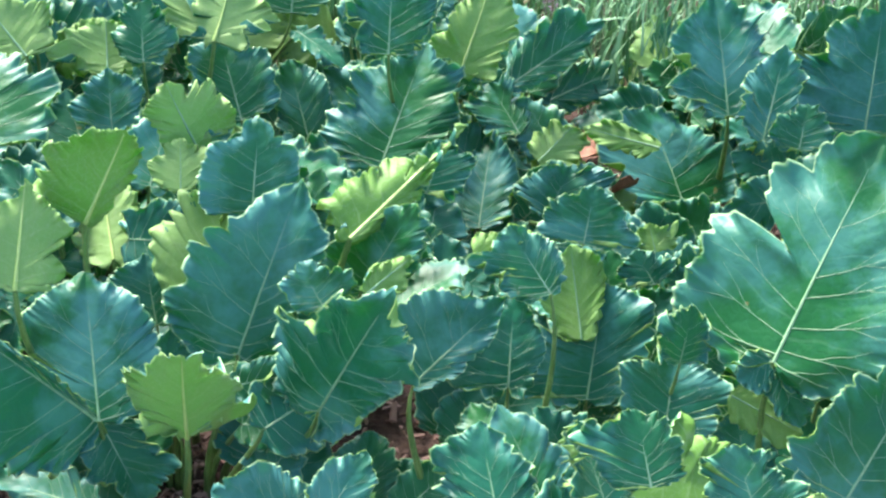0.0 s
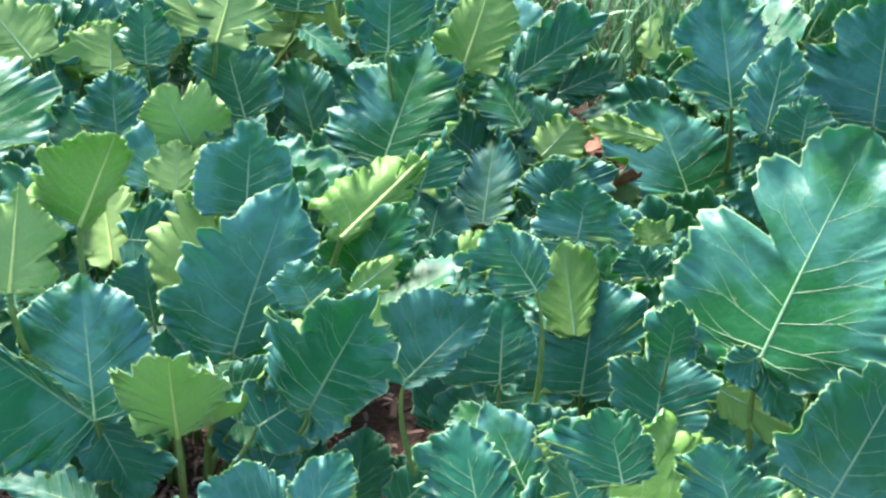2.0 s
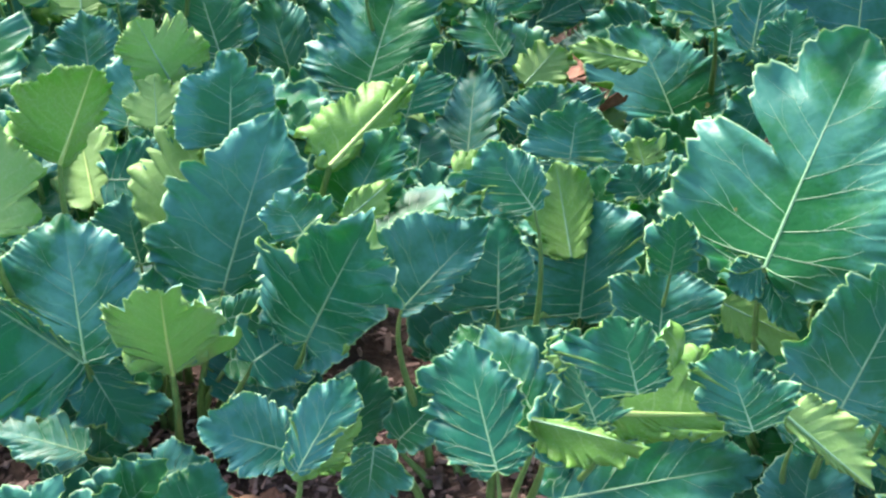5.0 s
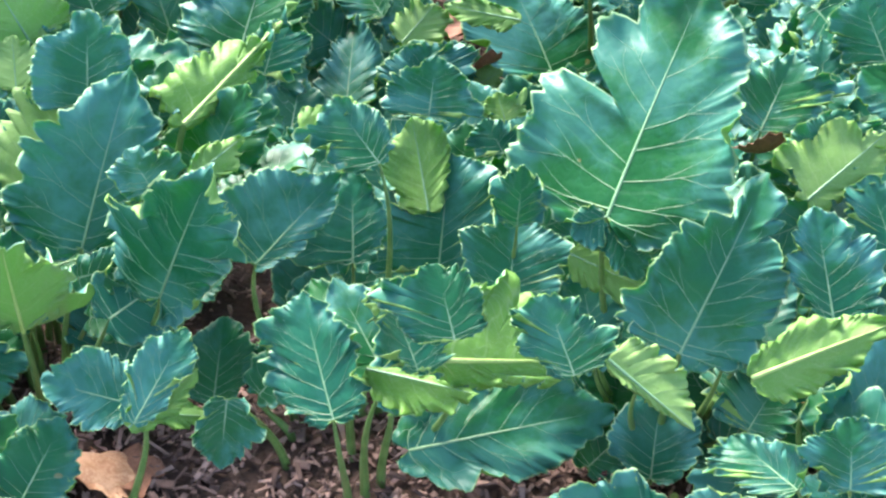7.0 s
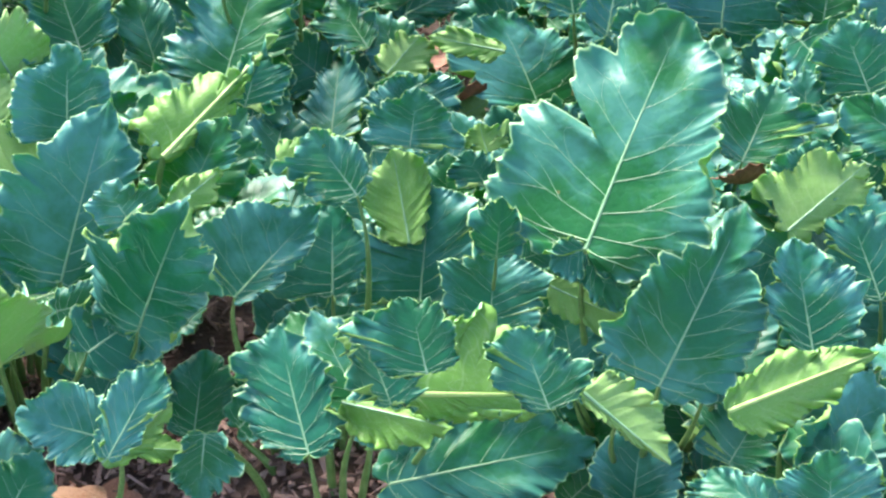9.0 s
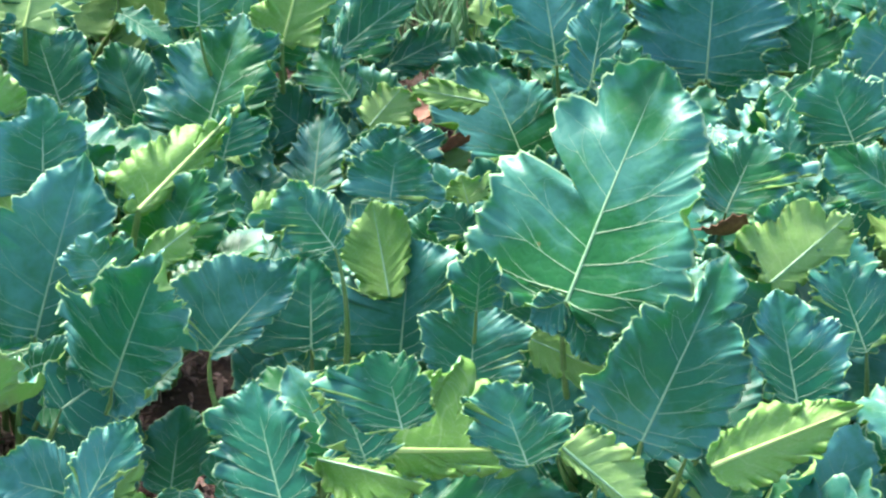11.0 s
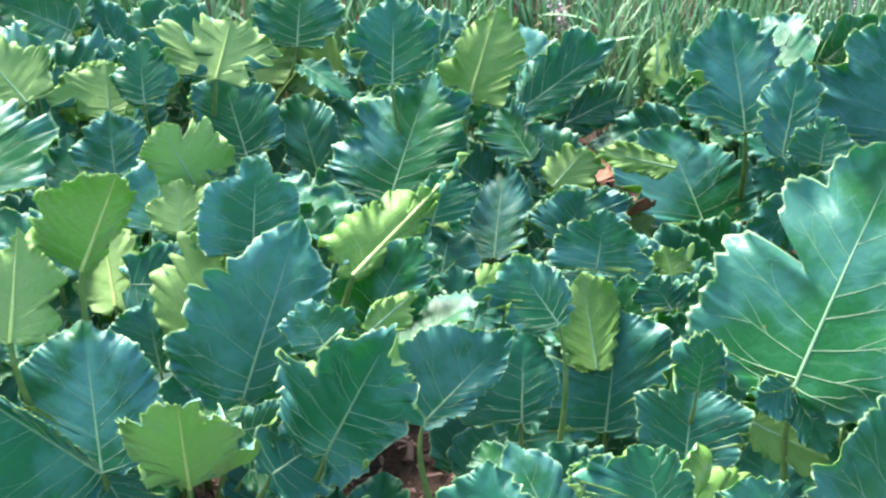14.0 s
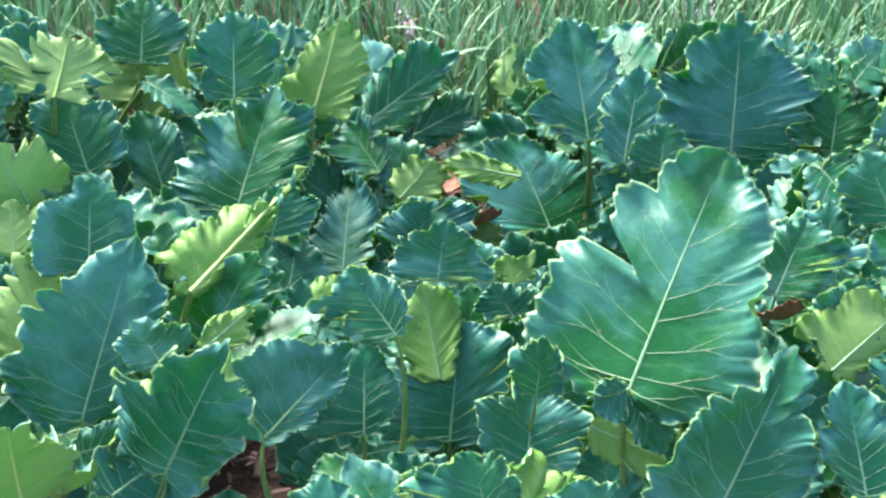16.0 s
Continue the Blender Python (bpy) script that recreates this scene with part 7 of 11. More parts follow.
leaf(kale, (-1.237, 1.853, 0.272), (-1.205, 1.939, 0.280), (-1.250, 1.896, 0.281), (-1.198, 1.880, 0.270), nu=58,nv=10,frill=0.4,lob=0.13, seed=4175)
leaf(kale, (-1.188, 1.734, 0.199), (-1.297, 1.750, 0.227), (-1.236, 1.708, 0.186), (-1.232, 1.773, 0.236), nu=58,nv=10,frill=0.6,lob=0.14, seed=4616)
leaf(kale, (-1.251, 1.929, 0.204), (-1.126, 2.004, 0.278), (-1.177, 1.904, 0.219), (-1.225, 2.014, 0.249), nu=58,nv=10,frill=0.4,lob=0.11,rib=1.3, seed=4658)
leaf(kale, (-1.207, 1.683, 0.091), (-1.083, 1.668, 0.188), (-1.166, 1.736, 0.158), (-1.149, 1.618, 0.102), nu=58,nv=10,frill=0.4,lob=0.12, seed=4749)
leaf(kale, (-1.025, 1.883, 0.214), (-0.941, 1.898, 0.248), (-1.005, 1.924, 0.248), (-0.977, 1.855, 0.207), nu=58,nv=10,frill=0.6,lob=0.06, seed=5351)
leaf(kale, (-1.020, 1.874, 0.174), (-1.085, 1.931, 0.272), (-1.079, 1.860, 0.212), (-1.013, 1.934, 0.214), nu=58,nv=10,frill=0.4,lob=0.12, seed=5372)
leaf(kale, (-1.079, 2.043, 0.115), (-1.107, 2.123, 0.198), (-1.134, 2.048, 0.160), (-1.047, 2.103, 0.137), nu=58,nv=10,frill=0.5,lob=0.12, seed=5421)
leaf(kale, (-0.980, 1.882, 0.110), (-0.892, 1.828, 0.106), (-0.930, 1.883, 0.143), (-0.960, 1.838, 0.073), nu=58,nv=10,frill=0.5,lob=0.09, seed=5463)
leaf(kale, (-1.080, 2.008, 0.187), (-1.127, 2.068, 0.261), (-1.130, 2.012, 0.212), (-1.067, 2.052, 0.221), nu=58,nv=10,frill=0.4,lob=0.06, seed=5484)
leaf(kale, (-1.029, 1.797, 0.093), (-0.942, 1.818, 0.116), (-1.006, 1.828, 0.126), (-0.982, 1.784, 0.077), nu=58,nv=10,frill=0.7,lob=0.10, seed=5512)
leaf(kale, (-1.045, 1.872, 0.206), (-1.038, 1.999, 0.273), (-1.000, 1.905, 0.261), (-1.085, 1.940, 0.204), nu=58,nv=10,frill=0.3,lob=0.11, seed=5540)
kale = plant(0.457, 1.905, "sea kale with crowded blue-green and pale green leaves")
leaf(kale, (0.457, 1.689, 0.319), (0.515, 1.784, 0.380), (0.422, 1.740, 0.356), (0.572, 1.740, 0.346), p=.45,cord=.06,lob=.14,frill=.6, seed=143)
leaf(kale, (0.377, 2.115, 0.232), (0.390, 2.170, 0.289), (0.323, 2.137, 0.252), (0.434, 2.133, 0.252), p=.5,cord=.04,lob=.1,frill=.4,stalk=False, seed=584)
leaf(kale, (0.565, 2.022, 0.115), (0.651, 2.157, 0.215), (0.548, 2.121, 0.142), (0.649, 2.029, 0.166), nu=58,nv=10,frill=0.6,lob=0.14, seed=696)
leaf(kale, (0.533, 1.637, 0.060), (0.608, 1.677, 0.037), (0.554, 1.677, 0.071), (0.571, 1.628, 0.031), nu=58,nv=10,frill=0.6,lob=0.15, seed=920)
leaf(kale, (0.369, 1.727, 0.262), (0.319, 1.869, 0.263), (0.296, 1.773, 0.235), (0.399, 1.804, 0.290), nu=58,nv=10,frill=0.4,lob=0.09, seed=934)
leaf(kale, (0.591, 1.950, 0.162), (0.636, 2.080, 0.215), (0.570, 2.025, 0.176), (0.646, 1.973, 0.189), nu=58,nv=10,frill=0.5,lob=0.10, seed=962)
leaf(kale, (0.573, 1.947, 0.059), (0.517, 2.074, 0.159), (0.489, 1.984, 0.103), (0.609, 2.021, 0.102), nu=58,nv=10,frill=0.5,lob=0.11, seed=969)
leaf(kale, (0.378, 1.823, 0.243), (0.335, 1.940, 0.278), (0.382, 1.891, 0.234), (0.340, 1.848, 0.280), nu=58,nv=10,frill=0.4,lob=0.13,rib=1.3, seed=983)
leaf(kale, (0.505, 1.730, 0.220), (0.523, 1.847, 0.309), (0.447, 1.793, 0.241), (0.577, 1.763, 0.272), nu=58,nv=10,frill=0.4,lob=0.08, seed=1144)
leaf(kale, (0.325, 1.794, 0.248), (0.459, 1.738, 0.292), (0.383, 1.816, 0.320), (0.369, 1.730, 0.210), nu=58,nv=10,frill=0.4,lob=0.13, seed=1277)
leaf(kale, (0.651, 1.831, 0.039), (0.789, 1.891, 0.077), (0.737, 1.797, 0.032), (0.680, 1.915, 0.077), nu=58,nv=10,frill=0.5,lob=0.16,rib=1.3, seed=1368)
leaf(kale, (0.442, 1.741, 0.204), (0.520, 1.837, 0.210), (0.432, 1.798, 0.244), (0.514, 1.760, 0.169), nu=58,nv=10,frill=0.3,lob=0.11, seed=1382)
leaf(kale, (0.388, 1.784, 0.214), (0.450, 1.883, 0.243), (0.448, 1.795, 0.211), (0.368, 1.837, 0.236), nu=58,nv=10,frill=0.6,lob=0.12,rib=1.3, seed=1445)
leaf(kale, (0.435, 2.029, 0.096), (0.332, 2.043, 0.222), (0.387, 1.968, 0.129), (0.404, 2.101, 0.159), nu=58,nv=10,frill=0.5,lob=0.12, seed=1473)
leaf(kale, (0.620, 1.859, 0.247), (0.480, 1.958, 0.210), (0.541, 1.845, 0.202), (0.604, 1.940, 0.266), nu=58,nv=10,frill=0.4,lob=0.16, seed=1487)
leaf(kale, (0.416, 1.668, 0.244), (0.336, 1.779, 0.297), (0.344, 1.682, 0.276), (0.415, 1.754, 0.260), nu=58,nv=10,frill=0.6,lob=0.16, seed=1501)
leaf(kale, (0.599, 1.719, 0.259), (0.648, 1.783, 0.275), (0.593, 1.761, 0.251), (0.646, 1.730, 0.280), nu=58,nv=10,frill=0.6,lob=0.15, seed=1669)
leaf(kale, (0.592, 1.847, 0.239), (0.595, 1.929, 0.309), (0.549, 1.880, 0.258), (0.637, 1.876, 0.273), nu=58,nv=10,frill=0.6,lob=0.16, seed=1690)
leaf(kale, (0.363, 1.911, 0.209), (0.515, 1.883, 0.235), (0.444, 1.960, 0.249), (0.429, 1.835, 0.194), nu=58,nv=10,frill=0.4,lob=0.14, seed=1739)
leaf(kale, (0.468, 1.781, 0.189), (0.485, 1.939, 0.162), (0.412, 1.860, 0.181), (0.537, 1.824, 0.176), nu=58,nv=10,frill=0.3,lob=0.14, seed=1837)
leaf(kale, (0.397, 1.862, 0.032), (0.409, 1.988, 0.153), (0.334, 1.897, 0.125), (0.469, 1.928, 0.037), nu=58,nv=10,frill=0.5,lob=0.12, seed=1858)
leaf(kale, (0.547, 1.870, 0.172), (0.699, 1.919, 0.186), (0.572, 1.943, 0.214), (0.643, 1.836, 0.141), nu=58,nv=10,frill=0.4,lob=0.12, seed=1872)
leaf(kale, (0.615, 1.896, 0.261), (0.672, 2.046, 0.267), (0.574, 1.980, 0.236), (0.699, 1.923, 0.290), nu=58,nv=10,frill=0.4,lob=0.13, seed=2327)
leaf(kale, (0.450, 1.957, 0.020), (0.408, 2.039, 0.119), (0.395, 1.966, 0.062), (0.474, 2.007, 0.039), nu=58,nv=10,frill=0.5,lob=0.14, seed=2355)
leaf(kale, (0.489, 1.660, 0.052), (0.406, 1.546, 0.057), (0.480, 1.593, 0.021), (0.432, 1.637, 0.088), nu=58,nv=10,frill=0.6,lob=0.09, seed=2467)
leaf(kale, (0.427, 1.885, 0.157), (0.472, 1.980, 0.219), (0.414, 1.932, 0.194), (0.473, 1.907, 0.165), nu=58,nv=10,frill=0.4,lob=0.11, seed=2523)
leaf(kale, (0.576, 1.679, 0.020), (0.675, 1.738, 0.105), (0.567, 1.736, 0.026), (0.649, 1.662, 0.020), nu=58,nv=10,frill=0.5,lob=0.15, seed=2803)
leaf(kale, (0.435, 1.779, 0.188), (0.355, 1.895, 0.289), (0.347, 1.824, 0.212), (0.453, 1.835, 0.252), nu=58,nv=10,frill=0.4,lob=0.15, seed=2845)
leaf(kale, (0.453, 2.017, 0.070), (0.484, 2.085, 0.105), (0.443, 2.063, 0.075), (0.488, 2.028, 0.094), nu=58,nv=10,frill=0.5,lob=0.11, seed=2922)
leaf(kale, (0.596, 1.984, 0.200), (0.589, 2.039, 0.297), (0.556, 2.009, 0.241), (0.630, 2.002, 0.235), nu=58,nv=10,frill=0.4,lob=0.13, seed=2957)
leaf(kale, (0.531, 1.611, 0.305), (0.443, 1.620, 0.313), (0.491, 1.594, 0.290), (0.505, 1.635, 0.326), nu=58,nv=10,frill=0.4,lob=0.09, seed=2964)
leaf(kale, (0.400, 2.025, 0.166), (0.529, 2.150, 0.212), (0.383, 2.118, 0.218), (0.505, 2.018, 0.146), nu=58,nv=10,frill=0.5,lob=0.13, seed=3034)
leaf(kale, (0.414, 1.842, 0.199), (0.376, 1.909, 0.299), (0.356, 1.850, 0.234), (0.439, 1.893, 0.252), nu=58,nv=10,frill=0.3,lob=0.10, seed=3104)
leaf(kale, (0.407, 1.994, 0.095), (0.393, 2.094, 0.185), (0.447, 2.040, 0.136), (0.356, 2.024, 0.122), nu=58,nv=10,frill=0.5,lob=0.08,rib=1.3, seed=3377)
leaf(kale, (0.380, 1.759, 0.175), (0.320, 1.835, 0.234), (0.314, 1.761, 0.192), (0.403, 1.811, 0.201), nu=58,nv=10,frill=0.5,lob=0.09, seed=3482)
leaf(kale, (0.534, 1.809, 0.256), (0.634, 1.802, 0.309), (0.560, 1.838, 0.294), (0.573, 1.775, 0.252), nu=58,nv=10,frill=0.5,lob=0.11, seed=3545)
leaf(kale, (0.287, 1.766, 0.259), (0.171, 1.833, 0.266), (0.257, 1.834, 0.266), (0.214, 1.759, 0.258), nu=58,nv=10,frill=0.6,lob=0.10,rib=1.3, seed=3790)
leaf(kale, (0.605, 2.011, 0.302), (0.702, 1.897, 0.221), (0.703, 2.007, 0.274), (0.587, 1.921, 0.263), nu=58,nv=10,frill=0.4,lob=0.11, seed=3832)
leaf(kale, (0.413, 2.069, 0.097), (0.533, 2.068, 0.149), (0.457, 2.119, 0.142), (0.459, 2.018, 0.091), nu=58,nv=10,frill=0.6,lob=0.12, seed=3888)
leaf(kale, (0.430, 1.914, 0.102), (0.479, 2.058, 0.211), (0.387, 1.996, 0.175), (0.514, 1.953, 0.120), nu=58,nv=10,frill=0.6,lob=0.10, seed=4000)
leaf(kale, (0.418, 1.759, 0.222), (0.470, 1.668, 0.304), (0.474, 1.745, 0.271), (0.411, 1.688, 0.249), nu=58,nv=10,frill=0.3,lob=0.12, seed=4021)
leaf(kale, (0.337, 1.789, 0.088), (0.261, 1.725, 0.084), (0.328, 1.725, 0.090), (0.284, 1.800, 0.083), nu=58,nv=10,frill=0.3,lob=0.13, seed=4070)
leaf(kale, (0.558, 1.901, 0.168), (0.415, 1.989, 0.214), (0.481, 1.903, 0.141), (0.534, 1.961, 0.228), nu=58,nv=10,frill=0.3,lob=0.16, seed=4091)
leaf(kale, (0.519, 2.076, 0.188), (0.487, 1.969, 0.129), (0.535, 2.014, 0.172), (0.479, 2.057, 0.160), nu=58,nv=10,frill=0.5,lob=0.12, seed=4098)
leaf(kale, (0.429, 1.948, 0.062), (0.536, 1.993, 0.209), (0.497, 1.922, 0.095), (0.427, 2.003, 0.119), nu=58,nv=10,frill=0.5,lob=0.14,rib=1.3, seed=4259)
leaf(kale, (0.395, 1.681, 0.136), (0.421, 1.788, 0.222), (0.360, 1.743, 0.175), (0.456, 1.722, 0.180), nu=58,nv=10,frill=0.5,lob=0.11, seed=4266)
leaf(kale, (0.622, 1.891, 0.178), (0.636, 2.007, 0.238), (0.583, 1.949, 0.198), (0.673, 1.932, 0.210), nu=58,nv=10,frill=0.6,lob=0.09, seed=4357)
leaf(kale, (0.407, 1.922, 0.121), (0.478, 2.022, 0.219), (0.394, 1.975, 0.198), (0.486, 1.962, 0.135), nu=58,nv=10,frill=0.5,lob=0.15, seed=4721)
leaf(kale, (0.370, 2.078, 0.160), (0.261, 2.067, 0.139), (0.336, 2.046, 0.118), (0.317, 2.102, 0.186), nu=58,nv=10,frill=0.4,lob=0.09, seed=5057)
leaf(kale, (0.509, 1.704, 0.201), (0.595, 1.675, 0.156), (0.559, 1.724, 0.192), (0.528, 1.661, 0.174), nu=58,nv=10,frill=0.3,lob=0.12, seed=5078)
leaf(kale, (0.352, 2.104, 0.061), (0.254, 2.060, 0.086), (0.320, 2.050, 0.035), (0.306, 2.123, 0.106), nu=58,nv=10,frill=0.6,lob=0.11, seed=5673)
leaf(kale, (0.279, 2.079, 0.020), (0.175, 2.168, 0.068), (0.194, 2.087, 0.015), (0.282, 2.143, 0.083), nu=58,nv=10,frill=0.7,lob=0.06, seed=5715)
leaf(kale, (0.181, 2.015, 0.029), (0.129, 2.089, 0.131), (0.102, 2.023, 0.056), (0.218, 2.067, 0.083), nu=58,nv=10,frill=0.3,lob=0.10, seed=5750)
leaf(kale, (0.402, 2.147, 0.139), (0.282, 2.189, 0.168), (0.330, 2.124, 0.108), (0.378, 2.203, 0.193), nu=58,nv=10,frill=0.7,lob=0.11, seed=5827)
kale = plant(-0.835, 1.917, "sea kale with crowded blue-green and pale green leaves")
leaf(kale, (-0.921, 1.864, 0.342), (-0.953, 2.034, 0.412), (-1.051, 1.957, 0.396), (-0.796, 1.962, 0.362), p=.35,cord=.06,lob=.08,frill=.4, seed=290)
leaf(kale, (-0.887, 1.766, 0.389), (-0.947, 1.803, 0.430), (-0.957, 1.778, 0.407), (-0.877, 1.796, 0.417), lob=.1,cord=.02,frill=.4,stalk=False,nu=70,nv=14, seed=297)
leaf(kale, (-0.749, 2.061, 0.243), (-0.764, 2.141, 0.320), (-0.813, 2.084, 0.271), (-0.695, 2.107, 0.281), p=.5,cord=.04,lob=.1,frill=.5, seed=304)
leaf(kale, (-0.663, 1.744, 0.289), (-0.521, 1.733, 0.297), (-0.596, 1.786, 0.332), (-0.597, 1.691, 0.254), nu=58,nv=10,frill=0.5,lob=0.11, seed=724)
leaf(kale, (-0.959, 2.048, 0.222), (-1.022, 2.161, 0.269), (-0.949, 2.097, 0.286), (-1.022, 2.094, 0.198), nu=58,nv=10,frill=0.4,lob=0.13,rib=1.3, seed=850)
leaf(kale, (-0.710, 1.668, 0.174), (-0.562, 1.683, 0.212), (-0.665, 1.742, 0.203), (-0.637, 1.607, 0.174), nu=58,nv=10,frill=0.5,lob=0.09, seed=864)
leaf(kale, (-0.884, 2.051, 0.291), (-0.939, 2.129, 0.345), (-0.873, 2.107, 0.293), (-0.940, 2.059, 0.332), nu=58,nv=10,frill=0.5,lob=0.12,rib=1.3, seed=1018)
leaf(kale, (-0.902, 1.777, 0.257), (-0.855, 1.848, 0.293), (-0.908, 1.812, 0.279), (-0.857, 1.801, 0.266), nu=58,nv=10,frill=0.3,lob=0.14, seed=1165)
leaf(kale, (-0.648, 1.844, 0.310), (-0.630, 1.964, 0.373), (-0.697, 1.883, 0.342), (-0.586, 1.890, 0.323), nu=58,nv=10,frill=0.4,lob=0.08, seed=1417)
leaf(kale, (-0.766, 1.751, 0.300), (-0.822, 1.847, 0.333), (-0.833, 1.761, 0.311), (-0.739, 1.810, 0.312), nu=58,nv=10,frill=0.3,lob=0.09, seed=1557)
leaf(kale, (-0.698, 1.939, 0.184), (-0.668, 2.031, 0.197), (-0.716, 1.989, 0.167), (-0.659, 1.955, 0.210), nu=58,nv=10,frill=0.4,lob=0.15, seed=1592)
leaf(kale, (-0.771, 1.743, 0.312), (-0.859, 1.828, 0.360), (-0.835, 1.756, 0.305), (-0.776, 1.796, 0.356), nu=58,nv=10,frill=0.4,lob=0.08, seed=1599)
leaf(kale, (-0.964, 1.797, 0.205), (-1.104, 1.824, 0.156), (-1.020, 1.739, 0.189), (-1.020, 1.877, 0.182), nu=58,nv=10,frill=0.5,lob=0.13, seed=1816)
leaf(kale, (-0.777, 1.723, 0.215), (-0.777, 1.895, 0.269), (-0.859, 1.784, 0.224), (-0.694, 1.801, 0.250), nu=58,nv=10,frill=0.6,lob=0.13, seed=2173)
leaf(kale, (-0.903, 2.010, 0.150), (-0.962, 2.095, 0.232), (-0.971, 2.025, 0.164), (-0.878, 2.056, 0.196), nu=58,nv=10,frill=0.5,lob=0.13, seed=2320)
leaf(kale, (-0.950, 2.003, 0.227), (-0.889, 2.042, 0.329), (-0.896, 1.987, 0.251), (-0.962, 2.046, 0.274), nu=58,nv=10,frill=0.6,lob=0.12,rib=1.3, seed=2635)
leaf(kale, (-0.811, 1.713, 0.228), (-0.704, 1.787, 0.275), (-0.800, 1.770, 0.259), (-0.734, 1.716, 0.235), nu=58,nv=10,frill=0.5,lob=0.11, seed=2747)
leaf(kale, (-0.860, 2.095, 0.213), (-0.694, 2.164, 0.196), (-0.831, 2.176, 0.214), (-0.761, 2.068, 0.200), nu=58,nv=10,frill=0.5,lob=0.09, seed=2789)
leaf(kale, (-0.893, 1.886, 0.173), (-0.911, 1.955, 0.244), (-0.873, 1.913, 0.214), (-0.930, 1.921, 0.196), nu=58,nv=10,frill=0.5,lob=0.13,rib=1.3, seed=2831)
leaf(kale, (-0.671, 2.003, 0.245), (-0.659, 2.104, 0.308), (-0.702, 2.040, 0.272), (-0.630, 2.050, 0.270), nu=58,nv=10,frill=0.5,lob=0.14, seed=3258)
leaf(kale, (-0.928, 1.819, 0.229), (-0.808, 1.940, 0.309), (-0.917, 1.905, 0.286), (-0.833, 1.840, 0.243), nu=58,nv=10,frill=0.3,lob=0.16, seed=3272)
leaf(kale, (-0.762, 2.015, 0.061), (-0.852, 2.090, 0.084), (-0.831, 2.020, 0.055), (-0.767, 2.072, 0.086), nu=58,nv=10,frill=0.6,lob=0.10, seed=3307)
leaf(kale, (-0.775, 2.014, 0.177), (-0.839, 2.140, 0.275), (-0.873, 2.045, 0.210), (-0.729, 2.085, 0.223), nu=58,nv=10,frill=0.5,lob=0.14, seed=3440)
leaf(kale, (-0.926, 1.763, 0.287), (-0.862, 1.843, 0.293), (-0.914, 1.811, 0.312), (-0.888, 1.777, 0.266), nu=58,nv=10,frill=0.5,lob=0.14, seed=3531)
leaf(kale, (-0.887, 1.851, 0.165), (-0.754, 1.927, 0.223), (-0.861, 1.918, 0.209), (-0.808, 1.844, 0.167), nu=58,nv=10,frill=0.6,lob=0.09, seed=3552)
leaf(kale, (-0.685, 2.052, 0.240), (-0.773, 1.955, 0.212), (-0.769, 2.050, 0.239), (-0.666, 1.982, 0.221), nu=58,nv=10,frill=0.5,lob=0.11,rib=1.3, seed=3587)
leaf(kale, (-1.007, 2.064, 0.213), (-1.120, 2.138, 0.220), (-1.063, 2.064, 0.193), (-1.037, 2.121, 0.239), nu=58,nv=10,frill=0.4,lob=0.13, seed=3636)
leaf(kale, (-0.800, 1.690, 0.248), (-0.830, 1.602, 0.158), (-0.768, 1.635, 0.208), (-0.857, 1.672, 0.214), nu=58,nv=10,frill=0.4,lob=0.13, seed=3692)
leaf(kale, (-0.839, 1.801, 0.284), (-0.777, 1.903, 0.318), (-0.848, 1.847, 0.308), (-0.783, 1.832, 0.285), nu=58,nv=10,frill=0.4,lob=0.12, seed=4252)
leaf(kale, (-0.936, 1.873, 0.239), (-0.802, 1.969, 0.265), (-0.925, 1.963, 0.291), (-0.826, 1.869, 0.210), nu=58,nv=10,frill=0.4,lob=0.12, seed=4336)
leaf(kale, (-0.747, 1.704, 0.224), (-0.824, 1.778, 0.186), (-0.816, 1.706, 0.201), (-0.742, 1.764, 0.215), nu=58,nv=10,frill=0.4,lob=0.16, seed=4441)
leaf(kale, (-0.739, 1.878, 0.168), (-0.703, 1.967, 0.245), (-0.766, 1.925, 0.212), (-0.684, 1.903, 0.186), nu=58,nv=10,frill=0.6,lob=0.12, seed=4455)
leaf(kale, (-0.597, 2.040, 0.141), (-0.543, 2.111, 0.223), (-0.618, 2.091, 0.174), (-0.534, 2.043, 0.170), nu=58,nv=10,frill=0.4,lob=0.13, seed=4476)
leaf(kale, (-0.985, 2.020, 0.208), (-1.037, 2.113, 0.276), (-1.050, 2.047, 0.234), (-0.971, 2.083, 0.248), nu=58,nv=10,frill=0.4,lob=0.14, seed=4630)
leaf(kale, (-0.850, 1.748, 0.246), (-0.764, 1.639, 0.245), (-0.800, 1.733, 0.284), (-0.842, 1.689, 0.207), nu=58,nv=10,frill=0.4,lob=0.15, seed=4665)
leaf(kale, (-0.988, 1.830, 0.155), (-1.085, 1.841, 0.205), (-1.036, 1.806, 0.155), (-1.022, 1.863, 0.197), nu=58,nv=10,frill=0.5,lob=0.14, seed=4700)
leaf(kale, (-0.784, 1.799, 0.116), (-0.661, 1.850, 0.186), (-0.766, 1.851, 0.184), (-0.691, 1.793, 0.112), nu=58,nv=10,frill=0.4,lob=0.11, seed=4805)
leaf(kale, (-0.908, 2.075, 0.244), (-1.030, 2.115, 0.225), (-0.964, 2.063, 0.212), (-0.963, 2.122, 0.259), nu=58,nv=10,frill=0.3,lob=0.15, seed=4854)
